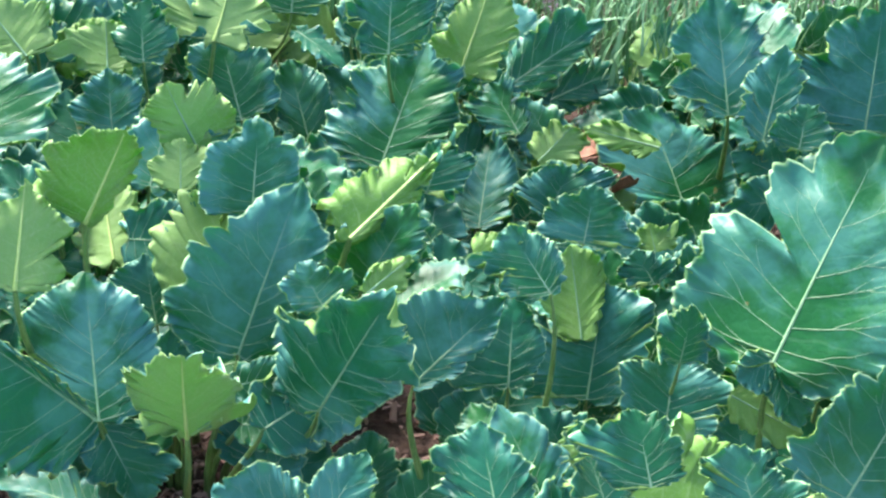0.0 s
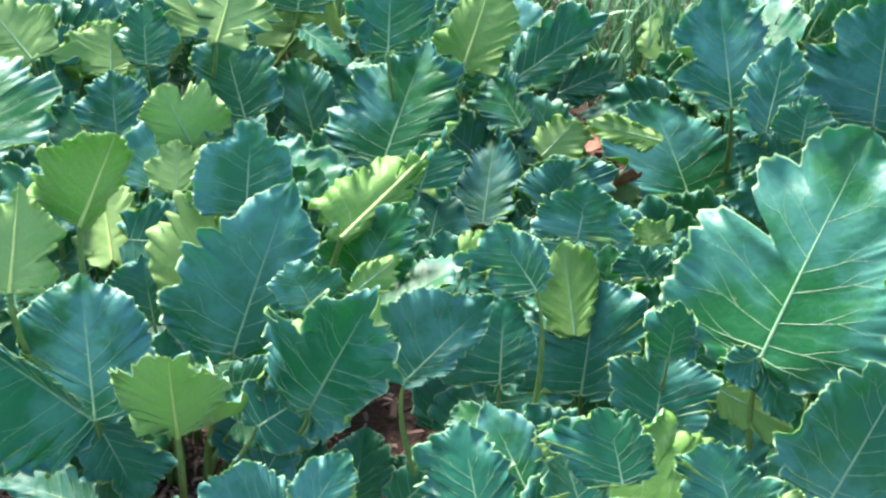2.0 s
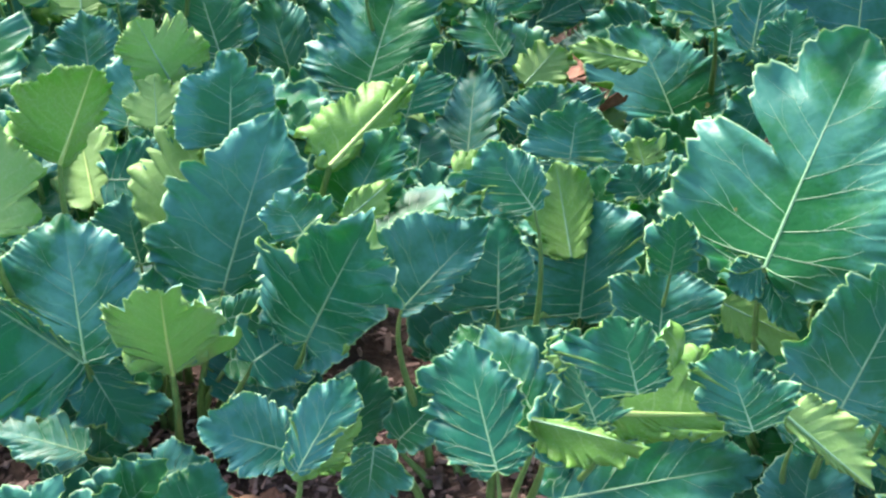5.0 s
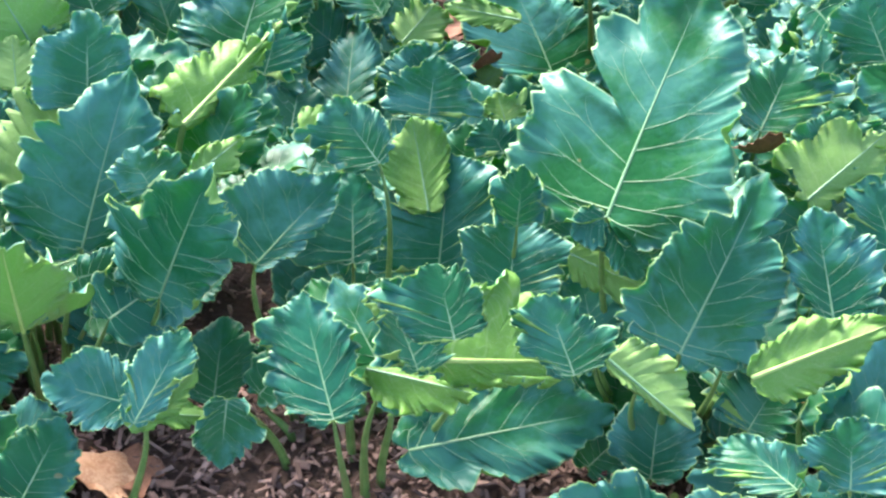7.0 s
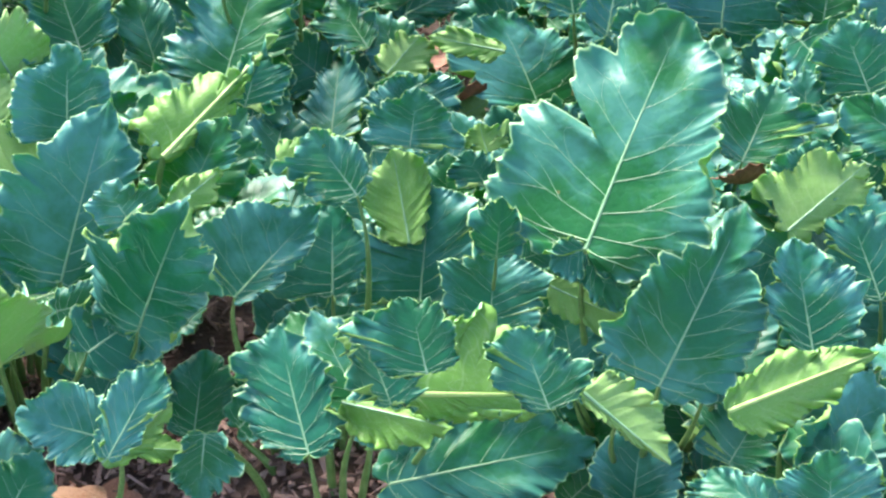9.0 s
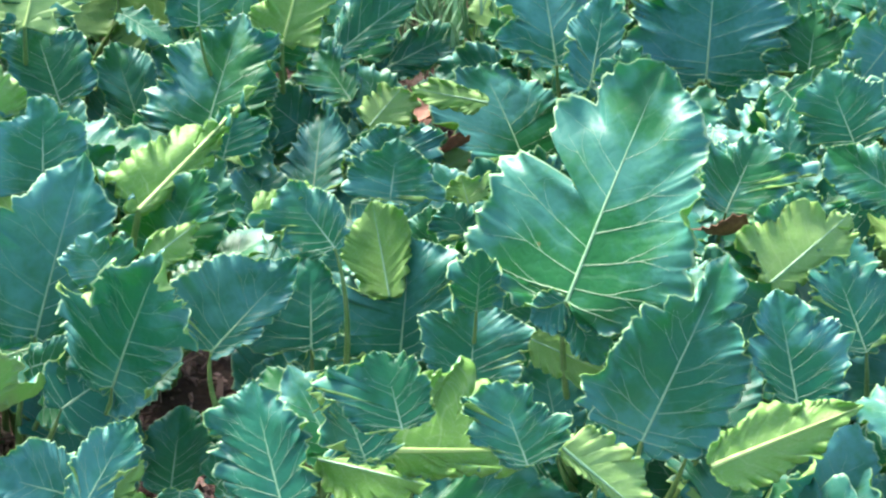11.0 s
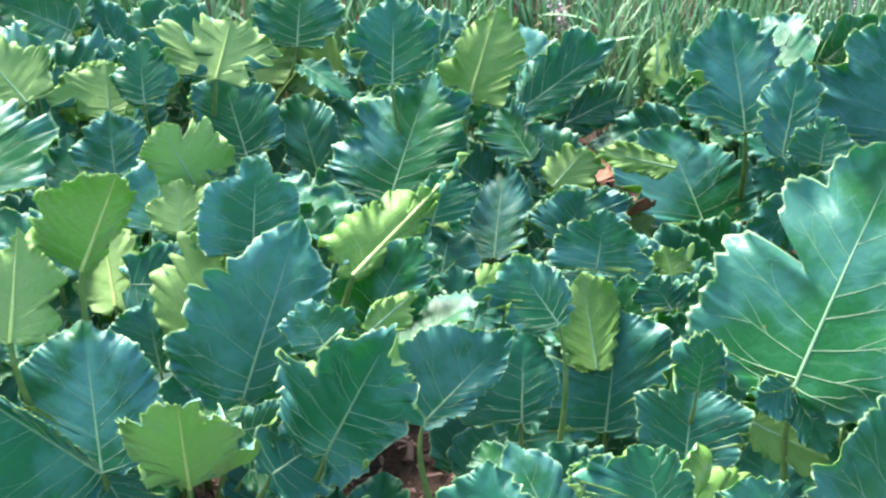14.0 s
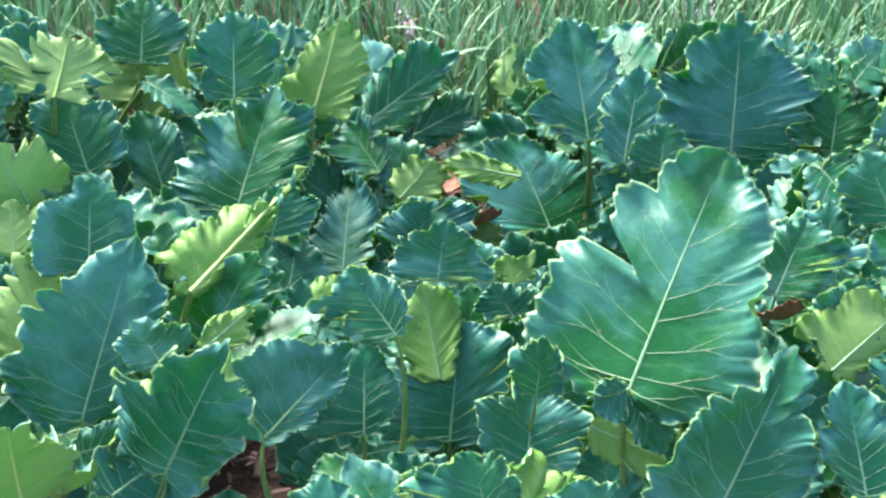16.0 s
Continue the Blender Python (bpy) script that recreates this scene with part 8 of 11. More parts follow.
leaf(kale, (-0.731, 1.977, 0.178), (-0.664, 1.926, 0.141), (-0.676, 1.982, 0.180), (-0.732, 1.932, 0.147), nu=58,nv=10,frill=0.6,lob=0.10, seed=4875)
leaf(kale, (-0.648, 2.096, 0.142), (-0.584, 2.172, 0.218), (-0.666, 2.149, 0.187), (-0.579, 2.104, 0.157), nu=58,nv=10,frill=0.5,lob=0.13, seed=4952)
leaf(kale, (-0.667, 1.967, 0.195), (-0.558, 2.057, 0.222), (-0.658, 2.035, 0.236), (-0.589, 1.971, 0.175), nu=58,nv=10,frill=0.6,lob=0.13, seed=4966)
leaf(kale, (-0.893, 1.720, 0.108), (-0.915, 1.802, 0.196), (-0.853, 1.754, 0.153), (-0.951, 1.751, 0.133), nu=58,nv=10,frill=0.3,lob=0.09, seed=5379)
leaf(kale, (-0.998, 2.022, 0.092), (-1.078, 2.098, 0.182), (-1.071, 2.029, 0.111), (-0.988, 2.077, 0.144), nu=58,nv=10,frill=0.4,lob=0.11, seed=5414)
leaf(kale, (-0.955, 1.792, 0.080), (-0.985, 1.911, 0.137), (-1.021, 1.837, 0.080), (-0.914, 1.842, 0.126), nu=58,nv=10,frill=0.3,lob=0.09, seed=5449)
leaf(kale, (-0.931, 1.789, 0.068), (-0.866, 1.829, 0.174), (-0.868, 1.769, 0.102), (-0.942, 1.842, 0.120), nu=58,nv=10,frill=0.5,lob=0.10, seed=5519)
leaf(kale, (-0.884, 1.753, 0.133), (-0.974, 1.768, 0.194), (-0.940, 1.730, 0.135), (-0.900, 1.788, 0.179), nu=58,nv=10,frill=0.5,lob=0.13, seed=5526)
leaf(kale, (-0.942, 1.861, 0.112), (-0.949, 1.931, 0.182), (-0.989, 1.881, 0.144), (-0.900, 1.898, 0.136), nu=58,nv=10,frill=0.5,lob=0.11, seed=5533)
leaf(kale, (-0.855, 2.056, 0.143), (-0.951, 2.140, 0.213), (-0.947, 2.064, 0.130), (-0.840, 2.116, 0.212), nu=58,nv=10,frill=0.3,lob=0.07, seed=5680)
kale = plant(0.817, 2.051, "sea kale with crowded blue-green and pale green leaves")
leaf(kale, (0.682, 1.867, 0.300), (0.644, 1.952, 0.377), (0.596, 1.904, 0.327), (0.749, 1.896, 0.335), p=.4,cord=.05,lob=.12,frill=.6, seed=493)
leaf(kale, (0.915, 1.980, 0.176), (0.927, 2.116, 0.277), (0.877, 2.032, 0.242), (0.964, 2.048, 0.200), nu=58,nv=10,frill=0.5,lob=0.11, seed=675)
leaf(kale, (0.736, 1.865, 0.182), (0.637, 1.922, 0.211), (0.683, 1.857, 0.176), (0.719, 1.913, 0.208), nu=58,nv=10,frill=0.3,lob=0.10, seed=822)
leaf(kale, (0.740, 1.928, 0.157), (0.738, 1.996, 0.225), (0.705, 1.961, 0.180), (0.774, 1.944, 0.184), nu=58,nv=10,frill=0.5,lob=0.13, seed=885)
leaf(kale, (0.919, 2.022, 0.156), (0.933, 2.125, 0.240), (0.864, 2.061, 0.199), (0.985, 2.063, 0.179), nu=58,nv=10,frill=0.5,lob=0.14, seed=899)
leaf(kale, (0.859, 2.090, 0.125), (0.884, 2.181, 0.229), (0.823, 2.123, 0.165), (0.912, 2.120, 0.156), nu=58,nv=10,frill=0.5,lob=0.12, seed=997)
leaf(kale, (0.855, 1.824, 0.314), (0.932, 1.721, 0.222), (0.944, 1.829, 0.291), (0.823, 1.742, 0.269), nu=58,nv=10,frill=0.6,lob=0.11, seed=1298)
leaf(kale, (0.941, 2.017, 0.192), (0.812, 2.106, 0.220), (0.845, 1.995, 0.213), (0.920, 2.121, 0.197), nu=58,nv=10,frill=0.3,lob=0.08, seed=1571)
leaf(kale, (0.771, 1.982, 0.226), (0.869, 2.096, 0.301), (0.761, 2.063, 0.274), (0.860, 1.993, 0.239), nu=58,nv=10,frill=0.3,lob=0.13, seed=1753)
leaf(kale, (0.958, 1.942, 0.176), (1.015, 1.990, 0.259), (0.942, 1.996, 0.211), (1.021, 1.927, 0.208), nu=58,nv=10,frill=0.5,lob=0.15, seed=1851)
leaf(kale, (0.842, 1.924, 0.155), (0.905, 2.007, 0.182), (0.842, 1.980, 0.194), (0.901, 1.948, 0.141), nu=58,nv=10,frill=0.5,lob=0.11, seed=1865)
leaf(kale, (0.714, 2.133, 0.118), (0.743, 2.227, 0.159), (0.697, 2.165, 0.160), (0.751, 2.166, 0.105), nu=58,nv=10,frill=0.4,lob=0.13, seed=1879)
leaf(kale, (0.919, 2.065, 0.181), (1.017, 2.167, 0.245), (0.911, 2.151, 0.225), (1.013, 2.068, 0.193), nu=58,nv=10,frill=0.5,lob=0.13, seed=1991)
leaf(kale, (0.723, 2.069, 0.173), (0.630, 2.094, 0.118), (0.683, 2.048, 0.150), (0.699, 2.108, 0.158), nu=58,nv=10,frill=0.4,lob=0.08, seed=2138)
leaf(kale, (0.856, 1.945, 0.190), (0.789, 1.989, 0.298), (0.809, 1.919, 0.225), (0.856, 2.002, 0.231), nu=58,nv=10,frill=0.6,lob=0.12, seed=2278)
leaf(kale, (0.776, 1.900, 0.270), (0.705, 1.967, 0.312), (0.730, 1.902, 0.279), (0.768, 1.949, 0.293), nu=58,nv=10,frill=0.5,lob=0.12, seed=2502)
leaf(kale, (1.018, 2.110, 0.229), (0.839, 2.077, 0.253), (0.955, 2.036, 0.229), (0.919, 2.154, 0.251), nu=58,nv=10,frill=0.5,lob=0.09, seed=2516)
leaf(kale, (0.711, 2.184, 0.049), (0.733, 2.247, 0.144), (0.750, 2.198, 0.091), (0.688, 2.220, 0.081), nu=58,nv=10,frill=0.6,lob=0.10,rib=1.3, seed=2775)
leaf(kale, (0.781, 1.974, 0.159), (0.861, 2.095, 0.236), (0.751, 2.065, 0.172), (0.865, 1.966, 0.199), nu=58,nv=10,frill=0.4,lob=0.15, seed=2782)
leaf(kale, (0.731, 2.009, 0.157), (0.840, 2.071, 0.247), (0.737, 2.060, 0.218), (0.809, 2.006, 0.165), nu=58,nv=10,frill=0.4,lob=0.12, seed=2985)
leaf(kale, (0.837, 1.994, 0.192), (0.938, 2.050, 0.261), (0.836, 2.051, 0.244), (0.920, 1.983, 0.197), nu=58,nv=10,frill=0.5,lob=0.14, seed=3055)
leaf(kale, (0.916, 2.171, 0.139), (0.823, 2.282, 0.248), (0.826, 2.206, 0.131), (0.936, 2.219, 0.229), nu=58,nv=10,frill=0.6,lob=0.12, seed=3426)
leaf(kale, (0.891, 1.965, 0.152), (0.839, 2.076, 0.177), (0.835, 2.008, 0.116), (0.908, 2.004, 0.208), nu=58,nv=10,frill=0.5,lob=0.09, seed=3461)
leaf(kale, (0.747, 2.051, 0.191), (0.883, 2.014, 0.222), (0.799, 2.075, 0.239), (0.810, 1.996, 0.170), nu=58,nv=10,frill=0.6,lob=0.10, seed=3489)
leaf(kale, (0.986, 2.016, 0.129), (0.862, 2.134, 0.203), (0.874, 2.025, 0.115), (1.008, 2.092, 0.196), nu=58,nv=10,frill=0.4,lob=0.15, seed=3615)
leaf(kale, (1.021, 2.155, 0.099), (0.925, 2.212, 0.239), (0.934, 2.143, 0.129), (1.037, 2.210, 0.174), nu=58,nv=10,frill=0.5,lob=0.12, seed=3650)
leaf(kale, (0.685, 1.958, 0.101), (0.753, 2.018, 0.147), (0.740, 1.958, 0.119), (0.687, 2.008, 0.122), nu=58,nv=10,frill=0.3,lob=0.12,rib=1.3, seed=3881)
leaf(kale, (0.690, 1.941, 0.168), (0.581, 1.962, 0.273), (0.616, 1.904, 0.206), (0.664, 1.997, 0.226), nu=58,nv=10,frill=0.4,lob=0.12, seed=3944)
leaf(kale, (0.760, 2.001, 0.126), (0.842, 2.088, 0.182), (0.827, 2.004, 0.147), (0.759, 2.067, 0.150), nu=58,nv=10,frill=0.5,lob=0.08,rib=1.3, seed=4007)
leaf(kale, (0.909, 2.104, 0.157), (0.832, 2.140, 0.183), (0.865, 2.096, 0.145), (0.899, 2.138, 0.186), nu=58,nv=10,frill=0.5,lob=0.16, seed=4084)
leaf(kale, (0.694, 2.071, 0.098), (0.745, 2.218, 0.153), (0.774, 2.136, 0.081), (0.656, 2.126, 0.161), nu=58,nv=10,frill=0.6,lob=0.08,rib=1.3, seed=4147)
leaf(kale, (0.648, 2.161, 0.049), (0.641, 2.231, 0.105), (0.614, 2.180, 0.081), (0.676, 2.204, 0.066), nu=58,nv=10,frill=0.5,lob=0.12, seed=4287)
leaf(kale, (0.685, 2.054, 0.214), (0.808, 2.054, 0.122), (0.744, 2.118, 0.188), (0.720, 1.990, 0.170), nu=58,nv=10,frill=0.3,lob=0.10, seed=4364)
leaf(kale, (0.688, 2.189, 0.165), (0.594, 2.232, 0.154), (0.648, 2.179, 0.142), (0.658, 2.231, 0.180), nu=58,nv=10,frill=0.4,lob=0.15, seed=4546)
leaf(kale, (0.758, 2.112, 0.252), (0.674, 1.948, 0.241), (0.768, 2.025, 0.206), (0.680, 2.067, 0.289), nu=58,nv=10,frill=0.4,lob=0.13, seed=4574)
leaf(kale, (0.956, 1.887, 0.281), (0.832, 1.918, 0.296), (0.890, 1.881, 0.260), (0.908, 1.921, 0.317), nu=58,nv=10,frill=0.5,lob=0.09, seed=4651)
kale = plant(-1.077, 2.319, "sea kale with frilled leaves at the edge of long grass")
leaf(kale, (-0.903, 2.171, 0.314), (-0.988, 2.236, 0.384), (-0.870, 2.231, 0.367), (-1.008, 2.189, 0.341), rib=1.2,p=.4,cord=.02,lob=.16,frill=.6, seed=346)
leaf(kale, (-1.117, 2.142, 0.308), (-1.123, 2.215, 0.377), (-1.035, 2.173, 0.329), (-1.177, 2.176, 0.346), rib=1.1,p=.4,cord=.02,lob=.16,frill=.6, seed=353)
leaf(kale, (-1.097, 2.550, 0.267), (-1.048, 2.631, 0.282), (-1.103, 2.596, 0.285), (-1.055, 2.564, 0.260), nu=58,nv=10,frill=0.4,lob=0.11, seed=815)
leaf(kale, (-1.090, 2.235, 0.171), (-1.108, 2.314, 0.309), (-1.163, 2.263, 0.233), (-1.033, 2.275, 0.225), nu=58,nv=10,frill=0.5,lob=0.08, seed=892)
leaf(kale, (-0.940, 2.259, 0.210), (-0.915, 2.349, 0.258), (-0.889, 2.286, 0.228), (-0.969, 2.309, 0.233), nu=58,nv=10,frill=0.5,lob=0.16,rib=1.3, seed=1011)
leaf(kale, (-1.221, 2.410, 0.182), (-1.134, 2.488, 0.285), (-1.159, 2.394, 0.232), (-1.209, 2.492, 0.220), nu=58,nv=10,frill=0.6,lob=0.15,rib=1.3, seed=1067)
leaf(kale, (-0.896, 2.149, 0.152), (-0.959, 2.245, 0.252), (-0.958, 2.159, 0.180), (-0.878, 2.206, 0.193), nu=58,nv=10,frill=0.4,lob=0.10, seed=1095)
leaf(kale, (-1.111, 2.556, 0.111), (-1.221, 2.612, 0.142), (-1.174, 2.541, 0.102), (-1.123, 2.609, 0.141), nu=58,nv=10,frill=0.5,lob=0.11, seed=1130)
leaf(kale, (-1.013, 2.310, 0.189), (-1.108, 2.397, 0.250), (-1.095, 2.318, 0.189), (-1.016, 2.380, 0.244), nu=58,nv=10,frill=0.5,lob=0.10, seed=1179)
leaf(kale, (-1.186, 2.251, 0.158), (-1.057, 2.294, 0.262), (-1.091, 2.217, 0.175), (-1.183, 2.318, 0.220), nu=58,nv=10,frill=0.5,lob=0.09,rib=1.3, seed=1347)
leaf(kale, (-1.140, 2.241, 0.157), (-1.219, 2.250, 0.210), (-1.155, 2.280, 0.198), (-1.184, 2.208, 0.154), nu=58,nv=10,frill=0.5,lob=0.12,rib=1.3, seed=1361)
leaf(kale, (-1.055, 2.217, 0.264), (-0.997, 2.339, 0.297), (-1.087, 2.291, 0.272), (-0.977, 2.241, 0.282), nu=58,nv=10,frill=0.3,lob=0.09, seed=1564)
leaf(kale, (-1.161, 2.372, 0.270), (-1.126, 2.525, 0.315), (-1.191, 2.437, 0.299), (-1.103, 2.429, 0.276), nu=58,nv=10,frill=0.4,lob=0.15, seed=1704)
leaf(kale, (-1.079, 2.418, 0.254), (-1.046, 2.527, 0.357), (-1.124, 2.477, 0.282), (-1.013, 2.428, 0.292), nu=58,nv=10,frill=0.5,lob=0.12, seed=1844)
leaf(kale, (-1.151, 2.122, 0.221), (-1.176, 2.219, 0.269), (-1.189, 2.169, 0.215), (-1.134, 2.160, 0.268), nu=58,nv=10,frill=0.4,lob=0.15, seed=1935)
leaf(kale, (-1.273, 2.296, 0.299), (-1.133, 2.363, 0.300), (-1.186, 2.268, 0.263), (-1.254, 2.375, 0.336), nu=58,nv=10,frill=0.4,lob=0.13,rib=1.3, seed=1956)
leaf(kale, (-1.225, 2.437, 0.202), (-1.121, 2.553, 0.300), (-1.244, 2.505, 0.293), (-1.114, 2.471, 0.196), nu=58,nv=10,frill=0.5,lob=0.11, seed=1970)
leaf(kale, (-1.178, 2.243, 0.253), (-1.286, 2.254, 0.284), (-1.213, 2.272, 0.288), (-1.231, 2.223, 0.243), nu=58,nv=10,frill=0.4,lob=0.09,rib=1.3, seed=1984)
leaf(kale, (-1.027, 2.066, 0.288), (-0.862, 2.021, 0.342), (-0.981, 2.000, 0.275), (-0.948, 2.098, 0.342), nu=58,nv=10,frill=0.5,lob=0.11,rib=1.3, seed=2047)
leaf(kale, (-1.178, 2.476, 0.191), (-1.064, 2.559, 0.223), (-1.153, 2.552, 0.232), (-1.102, 2.474, 0.179), nu=58,nv=10,frill=0.4,lob=0.11, seed=2180)
leaf(kale, (-1.258, 2.377, 0.209), (-1.185, 2.441, 0.270), (-1.263, 2.436, 0.235), (-1.192, 2.371, 0.233), nu=58,nv=10,frill=0.5,lob=0.08, seed=2187)
leaf(kale, (-0.877, 2.229, 0.137), (-0.852, 2.368, 0.234), (-0.919, 2.312, 0.168), (-0.811, 2.278, 0.198), nu=58,nv=10,frill=0.4,lob=0.13, seed=2194)
leaf(kale, (-0.968, 2.170, 0.020), (-1.057, 2.283, 0.098), (-1.061, 2.198, 0.020), (-0.952, 2.238, 0.064), nu=58,nv=10,frill=0.5,lob=0.11, seed=2341)
leaf(kale, (-0.902, 2.223, 0.298), (-1.015, 2.370, 0.335), (-0.998, 2.261, 0.264), (-0.894, 2.299, 0.361), nu=58,nv=10,frill=0.5,lob=0.16, seed=2362)
leaf(kale, (-0.986, 2.520, 0.235), (-1.030, 2.625, 0.284), (-1.054, 2.543, 0.241), (-0.947, 2.568, 0.262), nu=58,nv=10,frill=0.4,lob=0.09, seed=2509)
leaf(kale, (-0.977, 2.450, 0.173), (-1.078, 2.591, 0.216), (-1.068, 2.477, 0.161), (-0.961, 2.529, 0.217), nu=58,nv=10,frill=0.6,lob=0.09, seed=2551)
leaf(kale, (-1.189, 2.407, 0.029), (-1.098, 2.430, 0.139), (-1.171, 2.452, 0.098), (-1.121, 2.383, 0.064), nu=58,nv=10,frill=0.5,lob=0.14, seed=2999)
leaf(kale, (-0.915, 2.352, 0.247), (-0.734, 2.321, 0.260), (-0.849, 2.393, 0.305), (-0.852, 2.288, 0.198), nu=58,nv=10,frill=0.6,lob=0.15, seed=3027)
leaf(kale, (-0.970, 2.242, 0.239), (-1.076, 2.318, 0.306), (-1.047, 2.220, 0.252), (-0.967, 2.316, 0.272), nu=58,nv=10,frill=0.4,lob=0.13, seed=3216)
leaf(kale, (-1.174, 2.330, 0.271), (-1.161, 2.405, 0.324), (-1.205, 2.362, 0.312), (-1.131, 2.370, 0.282), nu=58,nv=10,frill=0.4,lob=0.08, seed=3370)
leaf(kale, (-1.148, 2.192, 0.222), (-1.117, 2.337, 0.307), (-1.211, 2.272, 0.235), (-1.063, 2.215, 0.268), nu=58,nv=10,frill=0.4,lob=0.11, seed=3643)
leaf(kale, (-1.024, 2.164, 0.151), (-0.970, 2.271, 0.162), (-0.969, 2.189, 0.122), (-1.040, 2.217, 0.189), nu=58,nv=10,frill=0.5,lob=0.09,rib=1.3, seed=3685)
leaf(kale, (-0.905, 2.218, 0.223), (-0.885, 2.350, 0.271), (-0.938, 2.273, 0.280), (-0.854, 2.284, 0.210), nu=58,nv=10,frill=0.6,lob=0.13, seed=3734)
leaf(kale, (-0.942, 2.339, 0.052), (-0.834, 2.452, 0.091), (-0.944, 2.399, 0.094), (-0.853, 2.368, 0.042), nu=58,nv=10,frill=0.5,lob=0.10, seed=3846)
leaf(kale, (-1.040, 2.447, 0.200), (-0.999, 2.496, 0.272), (-1.050, 2.483, 0.239), (-0.998, 2.449, 0.218), nu=58,nv=10,frill=0.4,lob=0.15, seed=3930)
leaf(kale, (-1.118, 2.414, 0.308), (-0.997, 2.446, 0.254), (-1.055, 2.474, 0.318), (-1.068, 2.384, 0.247), nu=58,nv=10,frill=0.5,lob=0.08, seed=3937)
leaf(kale, (-0.877, 2.264, 0.244), (-0.767, 2.293, 0.306), (-0.801, 2.245, 0.247), (-0.850, 2.309, 0.299), nu=58,nv=10,frill=0.5,lob=0.09,rib=1.3, seed=4154)
leaf(kale, (-1.255, 2.107, 0.184), (-1.222, 2.187, 0.216), (-1.265, 2.156, 0.206), (-1.214, 2.136, 0.193), nu=58,nv=10,frill=0.5,lob=0.15, seed=4238)
leaf(kale, (-1.017, 2.359, 0.158), (-0.905, 2.463, 0.238), (-1.009, 2.446, 0.205), (-0.926, 2.363, 0.181), nu=58,nv=10,frill=0.4,lob=0.08, seed=4322)
leaf(kale, (-1.177, 2.143, 0.145), (-1.163, 2.252, 0.225), (-1.218, 2.182, 0.174), (-1.125, 2.192, 0.181), nu=58,nv=10,frill=0.5,lob=0.14, seed=4553)
leaf(kale, (-1.088, 2.376, 0.074), (-1.096, 2.197, 0.036), (-1.013, 2.300, 0.090), (-1.170, 2.301, 0.026), nu=58,nv=10,frill=0.4,lob=0.15, seed=4777)
leaf(kale, (-0.882, 2.342, 0.224), (-0.784, 2.439, 0.167), (-0.870, 2.438, 0.223), (-0.818, 2.321, 0.180), nu=58,nv=10,frill=0.6,lob=0.12, seed=4819)
leaf(kale, (-1.027, 2.339, 0.092), (-0.942, 2.411, 0.094), (-0.974, 2.353, 0.062), (-1.016, 2.379, 0.123), nu=58,nv=10,frill=0.5,lob=0.13,rib=1.3, seed=4847)
leaf(kale, (-1.084, 2.156, 0.090), (-1.166, 2.160, 0.149), (-1.128, 2.110, 0.102), (-1.106, 2.206, 0.125), nu=58,nv=10,frill=0.5,lob=0.06, seed=5337)
leaf(kale, (-1.209, 2.166, 0.228), (-1.173, 2.255, 0.305), (-1.247, 2.199, 0.286), (-1.143, 2.204, 0.232), nu=58,nv=10,frill=0.4,lob=0.10, seed=5470)
leaf(kale, (-1.167, 2.127, 0.110), (-1.109, 2.209, 0.204), (-1.191, 2.186, 0.154), (-1.097, 2.134, 0.141), nu=58,nv=10,frill=0.6,lob=0.12, seed=5505)
kale = plant(-0.198, 2.357, "sea kale with frilled leaves at the edge of long grass")
leaf(kale, (-0.189, 2.274, 0.247), (-0.141, 2.352, 0.388), (-0.093, 2.298, 0.328), (-0.224, 2.321, 0.302), rib=1.4,lob=.2,cord=.02,frill=.5, seed=45)
leaf(kale, (-0.100, 2.331, 0.190), (0.070, 2.416, 0.284), (-0.044, 2.415, 0.278), (0.014, 2.359, 0.223), p=.6,cord=.02,lob=.12,frill=.4,stalk=False, seed=73)
leaf(kale, (-0.031, 2.454, 0.069), (0.152, 2.580, 0.090), (0.036, 2.541, 0.107), (0.083, 2.496, 0.055), p=.6,cord=.02,lob=.12,frill=.4,stalk=False, seed=80)
leaf(kale, (-0.145, 2.094, 0.054), (-0.124, 2.262, 0.139), (-0.196, 2.139, 0.062), (-0.081, 2.150, 0.099), p=.4,cord=.03,lob=.14,frill=.5, seed=115)
leaf(kale, (-0.445, 2.251, 0.091), (-0.494, 2.364, 0.205), (-0.528, 2.316, 0.154), (-0.420, 2.333, 0.176), p=.45,cord=.04,lob=.06,frill=.3, seed=325)
leaf(kale, (-0.031, 2.080, 0.099), (0.008, 2.142, 0.163), (-0.083, 2.112, 0.129), (0.086, 2.129, 0.153), p=.4,cord=.05,lob=.12,frill=.6, seed=535)
leaf(kale, (-0.046, 2.184, 0.136), (0.013, 2.229, 0.184), (0.045, 2.205, 0.161), (-0.060, 2.216, 0.168), rib=1.1,p=.4,cord=.02,lob=.16,frill=.7,stalk=False,nu=90,nv=18, seed=549)
leaf(kale, (-0.309, 2.168, 0.351), (-0.308, 2.268, 0.452), (-0.376, 2.215, 0.396), (-0.236, 2.220, 0.407), p=.4,cord=.05,lob=.16,frill=.8, seed=570)
leaf(kale, (-0.188, 2.147, -0.001), (-0.224, 2.198, 0.050), (-0.170, 2.177, 0.031), (-0.236, 2.173, 0.024), lob=.1,cord=.02,frill=.5,stalk=False,nu=80,nv=16, seed=598)
leaf(kale, (-0.078, 2.254, 0.142), (-0.135, 2.336, 0.193), (-0.175, 2.291, 0.166), (-0.076, 2.318, 0.181), p=.4,cord=.03,lob=.2,frill=.8,stalk=False,nu=90,nv=18, seed=626)
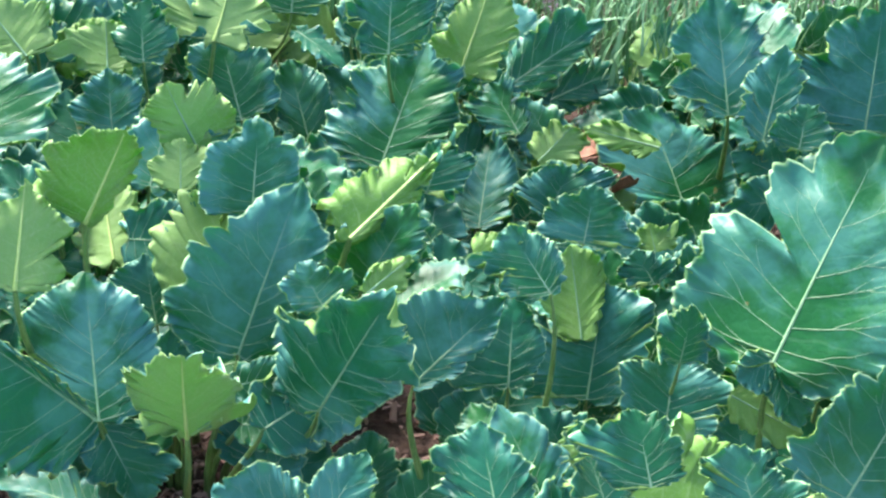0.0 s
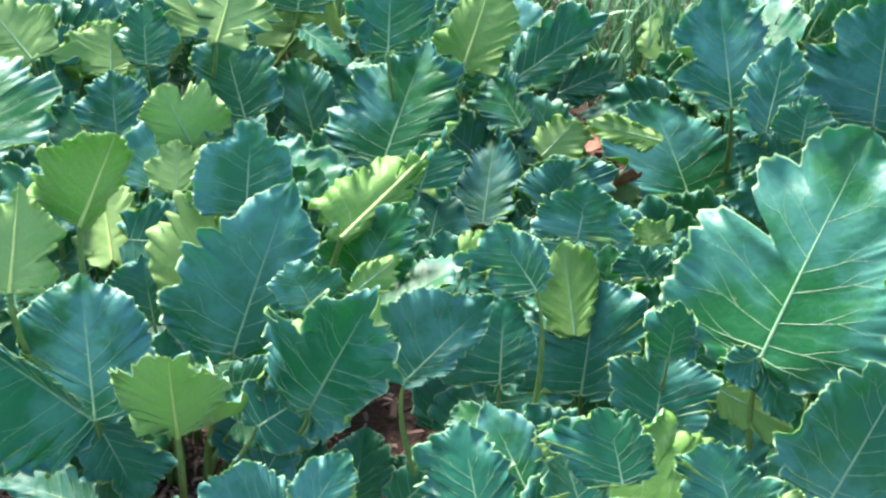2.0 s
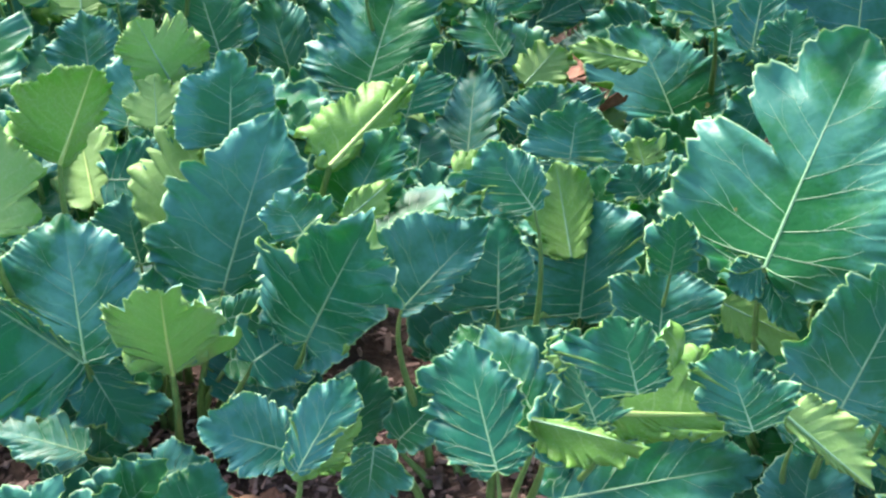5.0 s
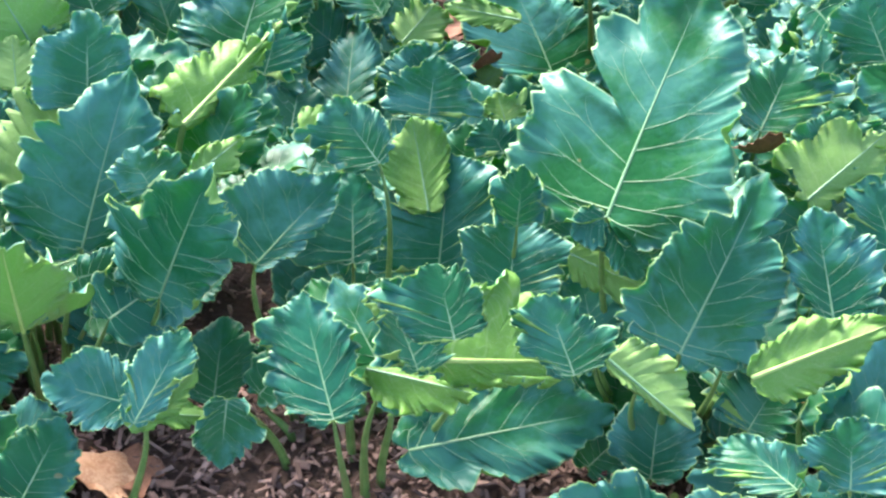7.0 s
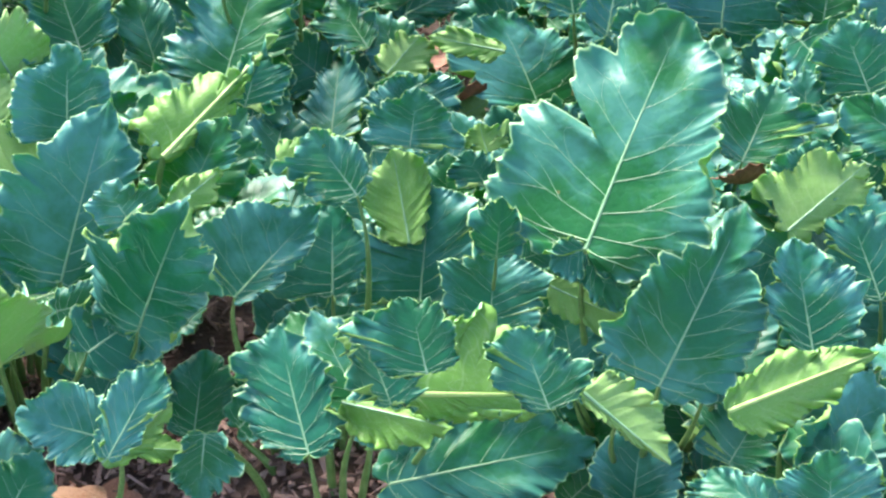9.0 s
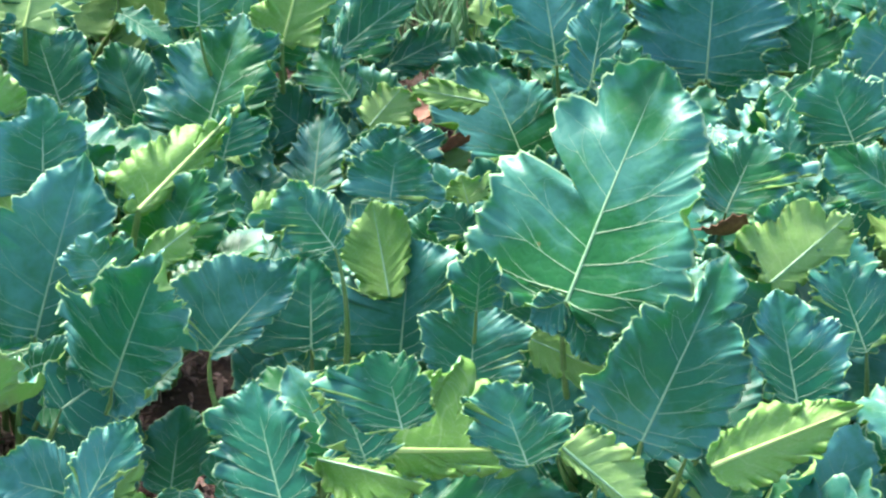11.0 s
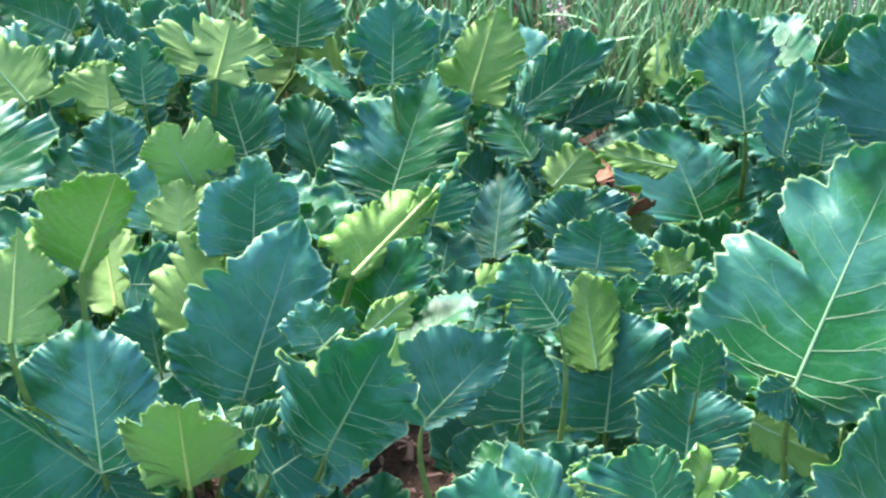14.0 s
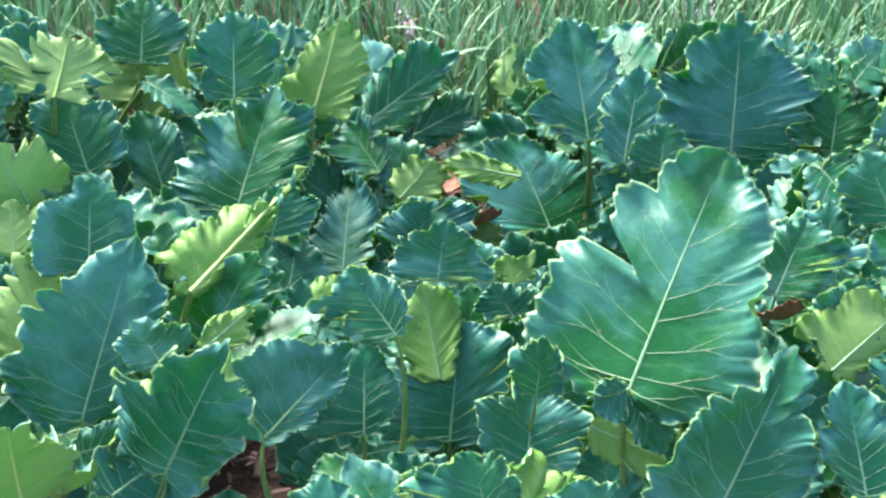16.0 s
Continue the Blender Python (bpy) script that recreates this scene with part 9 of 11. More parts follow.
leaf(kale, (-0.222, 2.347, 0.174), (-0.126, 2.403, 0.253), (-0.214, 2.390, 0.235), (-0.158, 2.346, 0.172), nu=58,nv=10,frill=0.4,lob=0.15, seed=682)
leaf(kale, (-0.289, 2.442, 0.113), (-0.215, 2.590, 0.130), (-0.316, 2.523, 0.146), (-0.210, 2.465, 0.093), nu=58,nv=10,frill=0.4,lob=0.12, seed=829)
leaf(kale, (-0.073, 2.522, 0.043), (-0.100, 2.629, 0.043), (-0.111, 2.548, 0.021), (-0.054, 2.570, 0.066), nu=58,nv=10,frill=0.6,lob=0.11, seed=836)
leaf(kale, (-0.084, 2.537, 0.020), (-0.137, 2.645, 0.074), (-0.063, 2.608, 0.037), (-0.154, 2.568, 0.031), nu=58,nv=10,frill=0.5,lob=0.09,rib=1.3, seed=906)
leaf(kale, (-0.260, 2.448, 0.114), (-0.336, 2.529, 0.216), (-0.350, 2.466, 0.133), (-0.233, 2.497, 0.181), nu=58,nv=10,frill=0.5,lob=0.09, seed=1053)
leaf(kale, (-0.425, 2.311, 0.055), (-0.400, 2.408, 0.165), (-0.477, 2.342, 0.104), (-0.357, 2.344, 0.080), nu=58,nv=10,frill=0.5,lob=0.13, seed=1424)
leaf(kale, (-0.061, 2.390, 0.140), (-0.100, 2.549, 0.234), (-0.157, 2.423, 0.173), (0.003, 2.487, 0.184), nu=58,nv=10,frill=0.4,lob=0.12, seed=1431)
leaf(kale, (-0.111, 2.469, 0.046), (-0.156, 2.559, 0.097), (-0.163, 2.499, 0.048), (-0.097, 2.515, 0.088), nu=58,nv=10,frill=0.4,lob=0.14, seed=1466)
leaf(kale, (-0.250, 2.230, 0.182), (-0.225, 2.356, 0.251), (-0.287, 2.301, 0.207), (-0.194, 2.258, 0.210), nu=58,nv=10,frill=0.6,lob=0.12, seed=1508)
leaf(kale, (-0.188, 2.511, 0.080), (-0.221, 2.594, 0.171), (-0.253, 2.536, 0.115), (-0.152, 2.560, 0.126), nu=58,nv=10,frill=0.6,lob=0.10, seed=1725)
leaf(kale, (-0.230, 2.520, 0.159), (-0.347, 2.632, 0.209), (-0.310, 2.553, 0.145), (-0.252, 2.584, 0.216), nu=58,nv=10,frill=0.4,lob=0.13, seed=1942)
leaf(kale, (-0.336, 2.401, 0.106), (-0.280, 2.468, 0.207), (-0.339, 2.468, 0.142), (-0.286, 2.391, 0.156), nu=58,nv=10,frill=0.5,lob=0.10, seed=2061)
leaf(kale, (-0.283, 2.562, 0.207), (-0.188, 2.572, 0.232), (-0.242, 2.586, 0.238), (-0.230, 2.547, 0.201), nu=58,nv=10,frill=0.4,lob=0.10, seed=2166)
leaf(kale, (-0.214, 2.515, 0.149), (-0.201, 2.617, 0.187), (-0.250, 2.561, 0.167), (-0.168, 2.549, 0.161), nu=58,nv=10,frill=0.4,lob=0.13, seed=2271)
leaf(kale, (-0.196, 2.554, 0.122), (-0.269, 2.608, 0.147), (-0.239, 2.563, 0.108), (-0.204, 2.583, 0.153), nu=58,nv=10,frill=0.3,lob=0.14, seed=2446)
leaf(kale, (-0.399, 2.534, 0.126), (-0.569, 2.546, 0.189), (-0.459, 2.594, 0.206), (-0.482, 2.484, 0.099), nu=58,nv=10,frill=0.5,lob=0.13,rib=1.3, seed=2453)
leaf(kale, (-0.186, 2.441, 0.022), (-0.107, 2.486, 0.059), (-0.177, 2.493, 0.033), (-0.140, 2.420, 0.037), nu=58,nv=10,frill=0.5,lob=0.13, seed=2670)
leaf(kale, (-0.067, 2.111, 0.067), (0.023, 2.160, 0.149), (-0.063, 2.158, 0.137), (0.012, 2.109, 0.073), nu=58,nv=10,frill=0.4,lob=0.09, seed=2733)
leaf(kale, (-0.330, 2.401, 0.136), (-0.216, 2.490, 0.228), (-0.351, 2.469, 0.205), (-0.218, 2.403, 0.140), nu=58,nv=10,frill=0.3,lob=0.08, seed=2761)
leaf(kale, (-0.017, 2.444, 0.120), (-0.156, 2.465, 0.197), (-0.106, 2.402, 0.122), (-0.050, 2.504, 0.185), nu=58,nv=10,frill=0.4,lob=0.14, seed=2950)
leaf(kale, (-0.294, 2.132, 0.090), (-0.209, 2.221, 0.220), (-0.306, 2.207, 0.168), (-0.213, 2.129, 0.118), nu=58,nv=10,frill=0.6,lob=0.14, seed=3069)
leaf(kale, (-0.311, 2.172, 0.145), (-0.205, 2.160, 0.176), (-0.270, 2.209, 0.156), (-0.271, 2.125, 0.157), nu=58,nv=10,frill=0.5,lob=0.14, seed=3146)
leaf(kale, (-0.254, 2.326, 0.083), (-0.292, 2.422, 0.177), (-0.316, 2.352, 0.135), (-0.227, 2.391, 0.119), nu=58,nv=10,frill=0.4,lob=0.16, seed=3223)
leaf(kale, (-0.388, 2.483, 0.182), (-0.321, 2.548, 0.215), (-0.392, 2.525, 0.226), (-0.332, 2.492, 0.164), nu=58,nv=10,frill=0.5,lob=0.08, seed=3244)
leaf(kale, (-0.378, 2.510, 0.145), (-0.333, 2.642, 0.193), (-0.421, 2.583, 0.174), (-0.295, 2.554, 0.159), nu=58,nv=10,frill=0.4,lob=0.11, seed=3286)
leaf(kale, (-0.295, 2.296, 0.094), (-0.434, 2.387, 0.172), (-0.398, 2.296, 0.091), (-0.308, 2.372, 0.162), nu=58,nv=10,frill=0.4,lob=0.08, seed=3349)
leaf(kale, (-0.248, 2.563, 0.150), (-0.210, 2.626, 0.215), (-0.277, 2.594, 0.190), (-0.189, 2.583, 0.162), nu=58,nv=10,frill=0.4,lob=0.14, seed=3405)
leaf(kale, (-0.047, 2.484, 0.128), (-0.149, 2.474, 0.226), (-0.088, 2.531, 0.177), (-0.087, 2.429, 0.155), nu=58,nv=10,frill=0.5,lob=0.08,rib=1.3, seed=3580)
leaf(kale, (-0.332, 2.355, 0.154), (-0.332, 2.439, 0.173), (-0.364, 2.380, 0.178), (-0.300, 2.385, 0.143), nu=58,nv=10,frill=0.3,lob=0.15, seed=3622)
leaf(kale, (-0.238, 2.470, 0.196), (-0.384, 2.569, 0.252), (-0.346, 2.463, 0.179), (-0.248, 2.556, 0.258), nu=58,nv=10,frill=0.6,lob=0.11, seed=3678)
leaf(kale, (-0.375, 2.455, 0.090), (-0.419, 2.520, 0.150), (-0.430, 2.465, 0.119), (-0.357, 2.502, 0.113), nu=58,nv=10,frill=0.5,lob=0.13, seed=3818)
leaf(kale, (-0.414, 2.277, 0.072), (-0.434, 2.440, 0.163), (-0.478, 2.336, 0.128), (-0.367, 2.362, 0.096), nu=58,nv=10,frill=0.3,lob=0.11, seed=3867)
leaf(kale, (-0.159, 2.099, 0.027), (-0.005, 2.015, 0.035), (-0.087, 2.119, 0.062), (-0.117, 2.017, 0.020), nu=58,nv=10,frill=0.6,lob=0.11, seed=3902)
leaf(kale, (-0.136, 2.371, 0.138), (-0.068, 2.426, 0.157), (-0.139, 2.411, 0.159), (-0.079, 2.375, 0.132), nu=58,nv=10,frill=0.4,lob=0.14, seed=4042)
leaf(kale, (-0.228, 2.359, 0.183), (-0.346, 2.482, 0.231), (-0.330, 2.381, 0.153), (-0.234, 2.449, 0.256), nu=58,nv=10,frill=0.5,lob=0.15, seed=4049)
leaf(kale, (-0.247, 2.357, 0.164), (-0.363, 2.489, 0.219), (-0.340, 2.353, 0.172), (-0.226, 2.443, 0.190), nu=58,nv=10,frill=0.4,lob=0.14, seed=4105)
leaf(kale, (-0.476, 2.325, 0.030), (-0.618, 2.427, 0.060), (-0.548, 2.330, 0.020), (-0.507, 2.393, 0.078), nu=58,nv=10,frill=0.5,lob=0.10, seed=4182)
leaf(kale, (-0.156, 2.500, 0.140), (-0.167, 2.370, 0.044), (-0.111, 2.462, 0.057), (-0.211, 2.425, 0.139), nu=58,nv=10,frill=0.4,lob=0.10, seed=4231)
leaf(kale, (-0.379, 2.376, 0.130), (-0.356, 2.455, 0.159), (-0.400, 2.405, 0.156), (-0.340, 2.412, 0.127), nu=58,nv=10,frill=0.4,lob=0.09, seed=4434)
leaf(kale, (-0.020, 2.496, 0.094), (-0.116, 2.642, 0.104), (-0.109, 2.526, 0.070), (-0.009, 2.585, 0.126), nu=58,nv=10,frill=0.5,lob=0.13, seed=4525)
leaf(kale, (-0.144, 2.397, 0.134), (-0.078, 2.538, 0.153), (-0.158, 2.470, 0.141), (-0.084, 2.424, 0.141), nu=58,nv=10,frill=0.4,lob=0.09, seed=4588)
leaf(kale, (-0.219, 2.260, 0.070), (-0.141, 2.373, 0.124), (-0.231, 2.323, 0.116), (-0.145, 2.288, 0.067), nu=58,nv=10,frill=0.7,lob=0.10, seed=4896)
leaf(kale, (-0.157, 2.208, 0.015), (-0.216, 2.323, 0.069), (-0.237, 2.235, 0.015), (-0.124, 2.273, 0.056), nu=58,nv=10,frill=0.6,lob=0.10, seed=4903)
leaf(kale, (-0.056, 2.215, 0.015), (-0.082, 2.295, 0.075), (-0.101, 2.218, 0.053), (-0.032, 2.276, 0.015), nu=58,nv=10,frill=0.4,lob=0.10, seed=4945)
leaf(kale, (-0.351, 2.243, 0.106), (-0.456, 2.228, 0.092), (-0.383, 2.192, 0.075), (-0.403, 2.282, 0.126), nu=58,nv=10,frill=0.6,lob=0.12, seed=4987)
leaf(kale, (-0.351, 2.130, 0.127), (-0.472, 2.193, 0.127), (-0.426, 2.106, 0.093), (-0.373, 2.204, 0.160), nu=58,nv=10,frill=0.6,lob=0.10, seed=4994)
leaf(kale, (-0.151, 2.258, 0.055), (-0.041, 2.308, 0.052), (-0.120, 2.308, 0.092), (-0.094, 2.248, 0.015), nu=58,nv=10,frill=0.4,lob=0.09, seed=5106)
leaf(kale, (-0.080, 2.422, 0.015), (-0.056, 2.499, 0.132), (-0.131, 2.459, 0.069), (-0.010, 2.447, 0.051), nu=58,nv=10,frill=0.6,lob=0.07, seed=5127)
leaf(kale, (-0.143, 2.295, 0.020), (-0.041, 2.379, 0.075), (-0.150, 2.360, 0.084), (-0.054, 2.297, 0.015), nu=58,nv=10,frill=0.5,lob=0.11, seed=5162)
leaf(kale, (-0.143, 2.231, 0.080), (-0.256, 2.283, 0.161), (-0.228, 2.219, 0.078), (-0.149, 2.284, 0.147), nu=58,nv=10,frill=0.6,lob=0.08, seed=5169)
leaf(kale, (-0.099, 2.344, 0.032), (-0.047, 2.404, 0.118), (-0.116, 2.400, 0.067), (-0.040, 2.336, 0.065), nu=58,nv=10,frill=0.3,lob=0.09, seed=5197)
leaf(kale, (-0.383, 2.128, 0.086), (-0.350, 2.219, 0.137), (-0.416, 2.180, 0.110), (-0.323, 2.149, 0.103), nu=58,nv=10,frill=0.4,lob=0.12, seed=5204)
leaf(kale, (0.041, 2.125, 0.062), (0.126, 2.134, 0.109), (0.093, 2.096, 0.056), (0.058, 2.161, 0.105), nu=58,nv=10,frill=0.5,lob=0.10, seed=5232)
leaf(kale, (-0.289, 2.072, 0.128), (-0.199, 2.091, 0.148), (-0.267, 2.115, 0.162), (-0.240, 2.044, 0.110), nu=58,nv=10,frill=0.5,lob=0.10, seed=5330)
leaf(kale, (0.000, 2.206, 0.035), (-0.016, 2.295, 0.119), (0.049, 2.245, 0.075), (-0.061, 2.238, 0.062), nu=58,nv=10,frill=0.6,lob=0.10, seed=5701)
leaf(kale, (-0.005, 2.268, 0.022), (-0.093, 2.353, 0.074), (-0.088, 2.274, 0.015), (0.008, 2.329, 0.079), nu=58,nv=10,frill=0.5,lob=0.10, seed=5708)
leaf(kale, (0.015, 2.162, 0.121), (0.101, 2.150, 0.092), (0.061, 2.184, 0.133), (0.037, 2.130, 0.086), nu=58,nv=10,frill=0.5,lob=0.07, seed=5764)
leaf(kale, (-0.045, 2.203, 0.064), (-0.154, 2.189, 0.016), (-0.070, 2.165, 0.015), (-0.106, 2.231, 0.076), nu=58,nv=10,frill=0.4,lob=0.11, seed=5785)
leaf(kale, (-0.002, 2.236, 0.092), (-0.074, 2.339, 0.168), (-0.078, 2.245, 0.120), (0.017, 2.309, 0.124), nu=58,nv=10,frill=0.5,lob=0.07, seed=5820)
kale = plant(0.784, 2.436, "sea kale with frilled leaves at the edge of long grass")
leaf(kale, (0.563, 2.361, 0.093), (0.590, 2.525, 0.290), (0.413, 2.414, 0.144), (0.717, 2.388, 0.138), p=.45,cord=.12,lob=.12,frill=.9,cut=((0,.66,.16,.03),), seed=59)
leaf(kale, (0.741, 2.338, 0.100), (0.765, 2.428, 0.187), (0.671, 2.377, 0.130), (0.831, 2.375, 0.145), p=.4,cord=.05,lob=.16,frill=.8, seed=591)
leaf(kale, (0.813, 2.487, 0.156), (0.909, 2.614, 0.164), (0.815, 2.579, 0.184), (0.898, 2.509, 0.136), nu=58,nv=10,frill=0.4,lob=0.14, seed=745)
leaf(kale, (0.690, 2.446, 0.063), (0.789, 2.578, 0.142), (0.659, 2.514, 0.129), (0.795, 2.477, 0.056), nu=58,nv=10,frill=0.4,lob=0.14, seed=1151)
leaf(kale, (0.843, 2.526, 0.090), (0.760, 2.646, 0.153), (0.754, 2.529, 0.139), (0.859, 2.628, 0.096), nu=58,nv=10,frill=0.4,lob=0.15, seed=1375)
leaf(kale, (0.879, 2.432, 0.191), (0.955, 2.427, 0.123), (0.928, 2.459, 0.176), (0.896, 2.401, 0.147), nu=58,nv=10,frill=0.3,lob=0.08, seed=1410)
leaf(kale, (0.916, 2.331, 0.171), (0.986, 2.451, 0.195), (0.891, 2.390, 0.205), (0.997, 2.368, 0.156), nu=58,nv=10,frill=0.5,lob=0.13, seed=1438)
leaf(kale, (0.704, 2.459, 0.044), (0.737, 2.528, 0.091), (0.689, 2.486, 0.078), (0.742, 2.482, 0.043), nu=58,nv=10,frill=0.4,lob=0.09, seed=1459)
leaf(kale, (0.905, 2.437, 0.140), (1.057, 2.520, 0.132), (0.949, 2.524, 0.150), (0.991, 2.422, 0.124), nu=58,nv=10,frill=0.5,lob=0.14, seed=1676)
leaf(kale, (0.893, 2.540, 0.081), (1.053, 2.634, 0.095), (0.917, 2.612, 0.115), (0.984, 2.535, 0.057), nu=58,nv=10,frill=0.3,lob=0.14, seed=1760)
leaf(kale, (0.841, 2.532, 0.122), (0.786, 2.552, 0.188), (0.809, 2.517, 0.150), (0.831, 2.561, 0.145), nu=58,nv=10,frill=0.5,lob=0.11, seed=1977)
leaf(kale, (0.800, 2.475, 0.122), (0.660, 2.575, 0.141), (0.718, 2.470, 0.092), (0.789, 2.547, 0.165), nu=58,nv=10,frill=0.5,lob=0.09, seed=2250)
leaf(kale, (0.557, 2.471, 0.058), (0.543, 2.581, 0.163), (0.502, 2.540, 0.083), (0.600, 2.493, 0.121), nu=58,nv=10,frill=0.5,lob=0.09, seed=2425)
leaf(kale, (0.921, 2.449, 0.125), (0.872, 2.507, 0.180), (0.875, 2.454, 0.148), (0.924, 2.494, 0.149), nu=58,nv=10,frill=0.5,lob=0.08, seed=2460)
leaf(kale, (0.961, 2.405, 0.040), (0.826, 2.428, 0.146), (0.891, 2.379, 0.047), (0.939, 2.446, 0.105), nu=58,nv=10,frill=0.6,lob=0.09, seed=2579)
leaf(kale, (0.920, 2.257, 0.020), (0.991, 2.383, 0.095), (0.896, 2.314, 0.076), (1.011, 2.319, 0.020), nu=58,nv=10,frill=0.4,lob=0.11, seed=2824)
leaf(kale, (0.678, 2.508, 0.133), (0.718, 2.629, 0.188), (0.650, 2.569, 0.163), (0.738, 2.542, 0.147), nu=58,nv=10,frill=0.6,lob=0.16, seed=2901)
leaf(kale, (0.964, 2.450, 0.156), (0.942, 2.528, 0.203), (0.983, 2.482, 0.189), (0.929, 2.475, 0.157), nu=58,nv=10,frill=0.5,lob=0.15,rib=1.3, seed=3020)
leaf(kale, (0.894, 2.279, 0.047), (0.938, 2.370, 0.111), (0.961, 2.289, 0.060), (0.862, 2.342, 0.085), nu=58,nv=10,frill=0.4,lob=0.13,rib=1.3, seed=3132)
leaf(kale, (0.828, 2.490, 0.020), (0.868, 2.593, 0.054), (0.804, 2.538, 0.056), (0.883, 2.524, 0.020), nu=58,nv=10,frill=0.4,lob=0.15, seed=3188)
leaf(kale, (0.853, 2.250, 0.242), (0.733, 2.135, 0.175), (0.863, 2.191, 0.182), (0.768, 2.239, 0.261), nu=58,nv=10,frill=0.5,lob=0.14, seed=3573)
leaf(kale, (0.895, 2.561, 0.103), (0.924, 2.636, 0.176), (0.870, 2.601, 0.137), (0.945, 2.587, 0.133), nu=58,nv=10,frill=0.4,lob=0.13, seed=4112)
leaf(kale, (0.904, 2.447, 0.076), (0.827, 2.539, 0.125), (0.820, 2.464, 0.083), (0.917, 2.514, 0.113), nu=58,nv=10,frill=0.6,lob=0.14, seed=4133)
leaf(kale, (0.961, 2.476, 0.108), (0.952, 2.553, 0.134), (0.931, 2.508, 0.122), (0.983, 2.516, 0.118), nu=58,nv=10,frill=0.3,lob=0.09, seed=4350)
leaf(kale, (0.601, 2.248, 0.057), (0.679, 2.305, 0.119), (0.593, 2.294, 0.109), (0.672, 2.246, 0.055), nu=58,nv=10,frill=0.5,lob=0.10, seed=4861)
leaf(kale, (0.555, 2.390, 0.018), (0.492, 2.435, 0.092), (0.568, 2.438, 0.062), (0.492, 2.378, 0.033), nu=58,nv=10,frill=0.3,lob=0.07, seed=4868)
leaf(kale, (0.799, 2.429, 0.039), (0.689, 2.436, 0.041), (0.753, 2.403, 0.015), (0.757, 2.461, 0.069), nu=58,nv=10,frill=0.6,lob=0.11, seed=5071)
leaf(kale, (0.699, 2.376, 0.015), (0.692, 2.467, 0.096), (0.640, 2.411, 0.033), (0.753, 2.415, 0.036), nu=58,nv=10,frill=0.4,lob=0.07, seed=5099)
leaf(kale, (0.714, 2.376, 0.068), (0.627, 2.457, 0.035), (0.665, 2.381, 0.025), (0.694, 2.436, 0.085), nu=58,nv=10,frill=0.4,lob=0.10, seed=5113)
leaf(kale, (0.649, 2.234, 0.041), (0.564, 2.300, 0.073), (0.581, 2.218, 0.049), (0.649, 2.302, 0.058), nu=58,nv=10,frill=0.6,lob=0.08, seed=5155)
leaf(kale, (0.616, 2.334, 0.034), (0.605, 2.438, 0.091), (0.575, 2.390, 0.025), (0.648, 2.362, 0.089), nu=58,nv=10,frill=0.4,lob=0.07, seed=5267)
leaf(kale, (0.787, 2.347, 0.064), (0.842, 2.413, 0.125), (0.776, 2.393, 0.098), (0.842, 2.354, 0.079), nu=58,nv=10,frill=0.6,lob=0.11, seed=5568)
leaf(kale, (0.539, 2.394, 0.082), (0.411, 2.452, 0.088), (0.466, 2.374, 0.046), (0.509, 2.460, 0.123), nu=58,nv=10,frill=0.6,lob=0.08, seed=5603)
leaf(kale, (0.770, 2.387, 0.035), (0.837, 2.466, 0.083), (0.760, 2.435, 0.079), (0.833, 2.403, 0.029), nu=58,nv=10,frill=0.4,lob=0.10, seed=5610)
kale = plant(-0.718, 2.439, "sea kale with frilled leaves at the edge of long grass")
leaf(kale, (-0.555, 2.173, 0.203), (-0.602, 2.281, 0.305), (-0.660, 2.242, 0.265), (-0.490, 2.218, 0.249), p=.4,cord=.04,lob=.08,frill=.5, seed=318)
leaf(kale, (-0.601, 2.221, 0.327), (-0.578, 2.293, 0.400), (-0.506, 2.255, 0.374), (-0.693, 2.269, 0.358), rib=1.6,p=.35,cord=.02,lob=.2,frill=.5, seed=332)
leaf(kale, (-0.771, 2.164, 0.294), (-0.780, 2.229, 0.357), (-0.705, 2.197, 0.319), (-0.858, 2.200, 0.337), rib=1.2,p=.4,cord=.02,lob=.16,frill=.6, seed=339)
leaf(kale, (-0.502, 2.509, 0.213), (-0.496, 2.597, 0.303), (-0.582, 2.548, 0.250), (-0.417, 2.548, 0.257), p=.4,cord=.05,lob=.08,frill=.5, seed=563)
leaf(kale, (-0.708, 2.155, 0.323), (-0.718, 2.226, 0.395), (-0.762, 2.183, 0.349), (-0.655, 2.186, 0.356), p=.4,cord=.04,lob=.14,frill=.6, seed=612)
leaf(kale, (-0.702, 2.389, 0.223), (-0.799, 2.423, 0.229), (-0.760, 2.370, 0.225), (-0.721, 2.435, 0.225), nu=58,nv=10,frill=0.4,lob=0.10, seed=661)
leaf(kale, (-0.765, 2.321, 0.227), (-0.822, 2.403, 0.295), (-0.825, 2.320, 0.250), (-0.750, 2.388, 0.258), nu=58,nv=10,frill=0.6,lob=0.10, seed=717)
leaf(kale, (-0.788, 2.508, 0.129), (-0.760, 2.618, 0.258), (-0.843, 2.586, 0.181), (-0.707, 2.534, 0.199), nu=58,nv=10,frill=0.3,lob=0.11, seed=759)
leaf(kale, (-0.640, 2.429, 0.087), (-0.715, 2.496, 0.172), (-0.705, 2.412, 0.118), (-0.640, 2.505, 0.130), nu=58,nv=10,frill=0.6,lob=0.10, seed=773)
leaf(kale, (-0.604, 2.473, 0.155), (-0.613, 2.572, 0.203), (-0.637, 2.511, 0.191), (-0.578, 2.514, 0.156), nu=58,nv=10,frill=0.6,lob=0.13, seed=801)
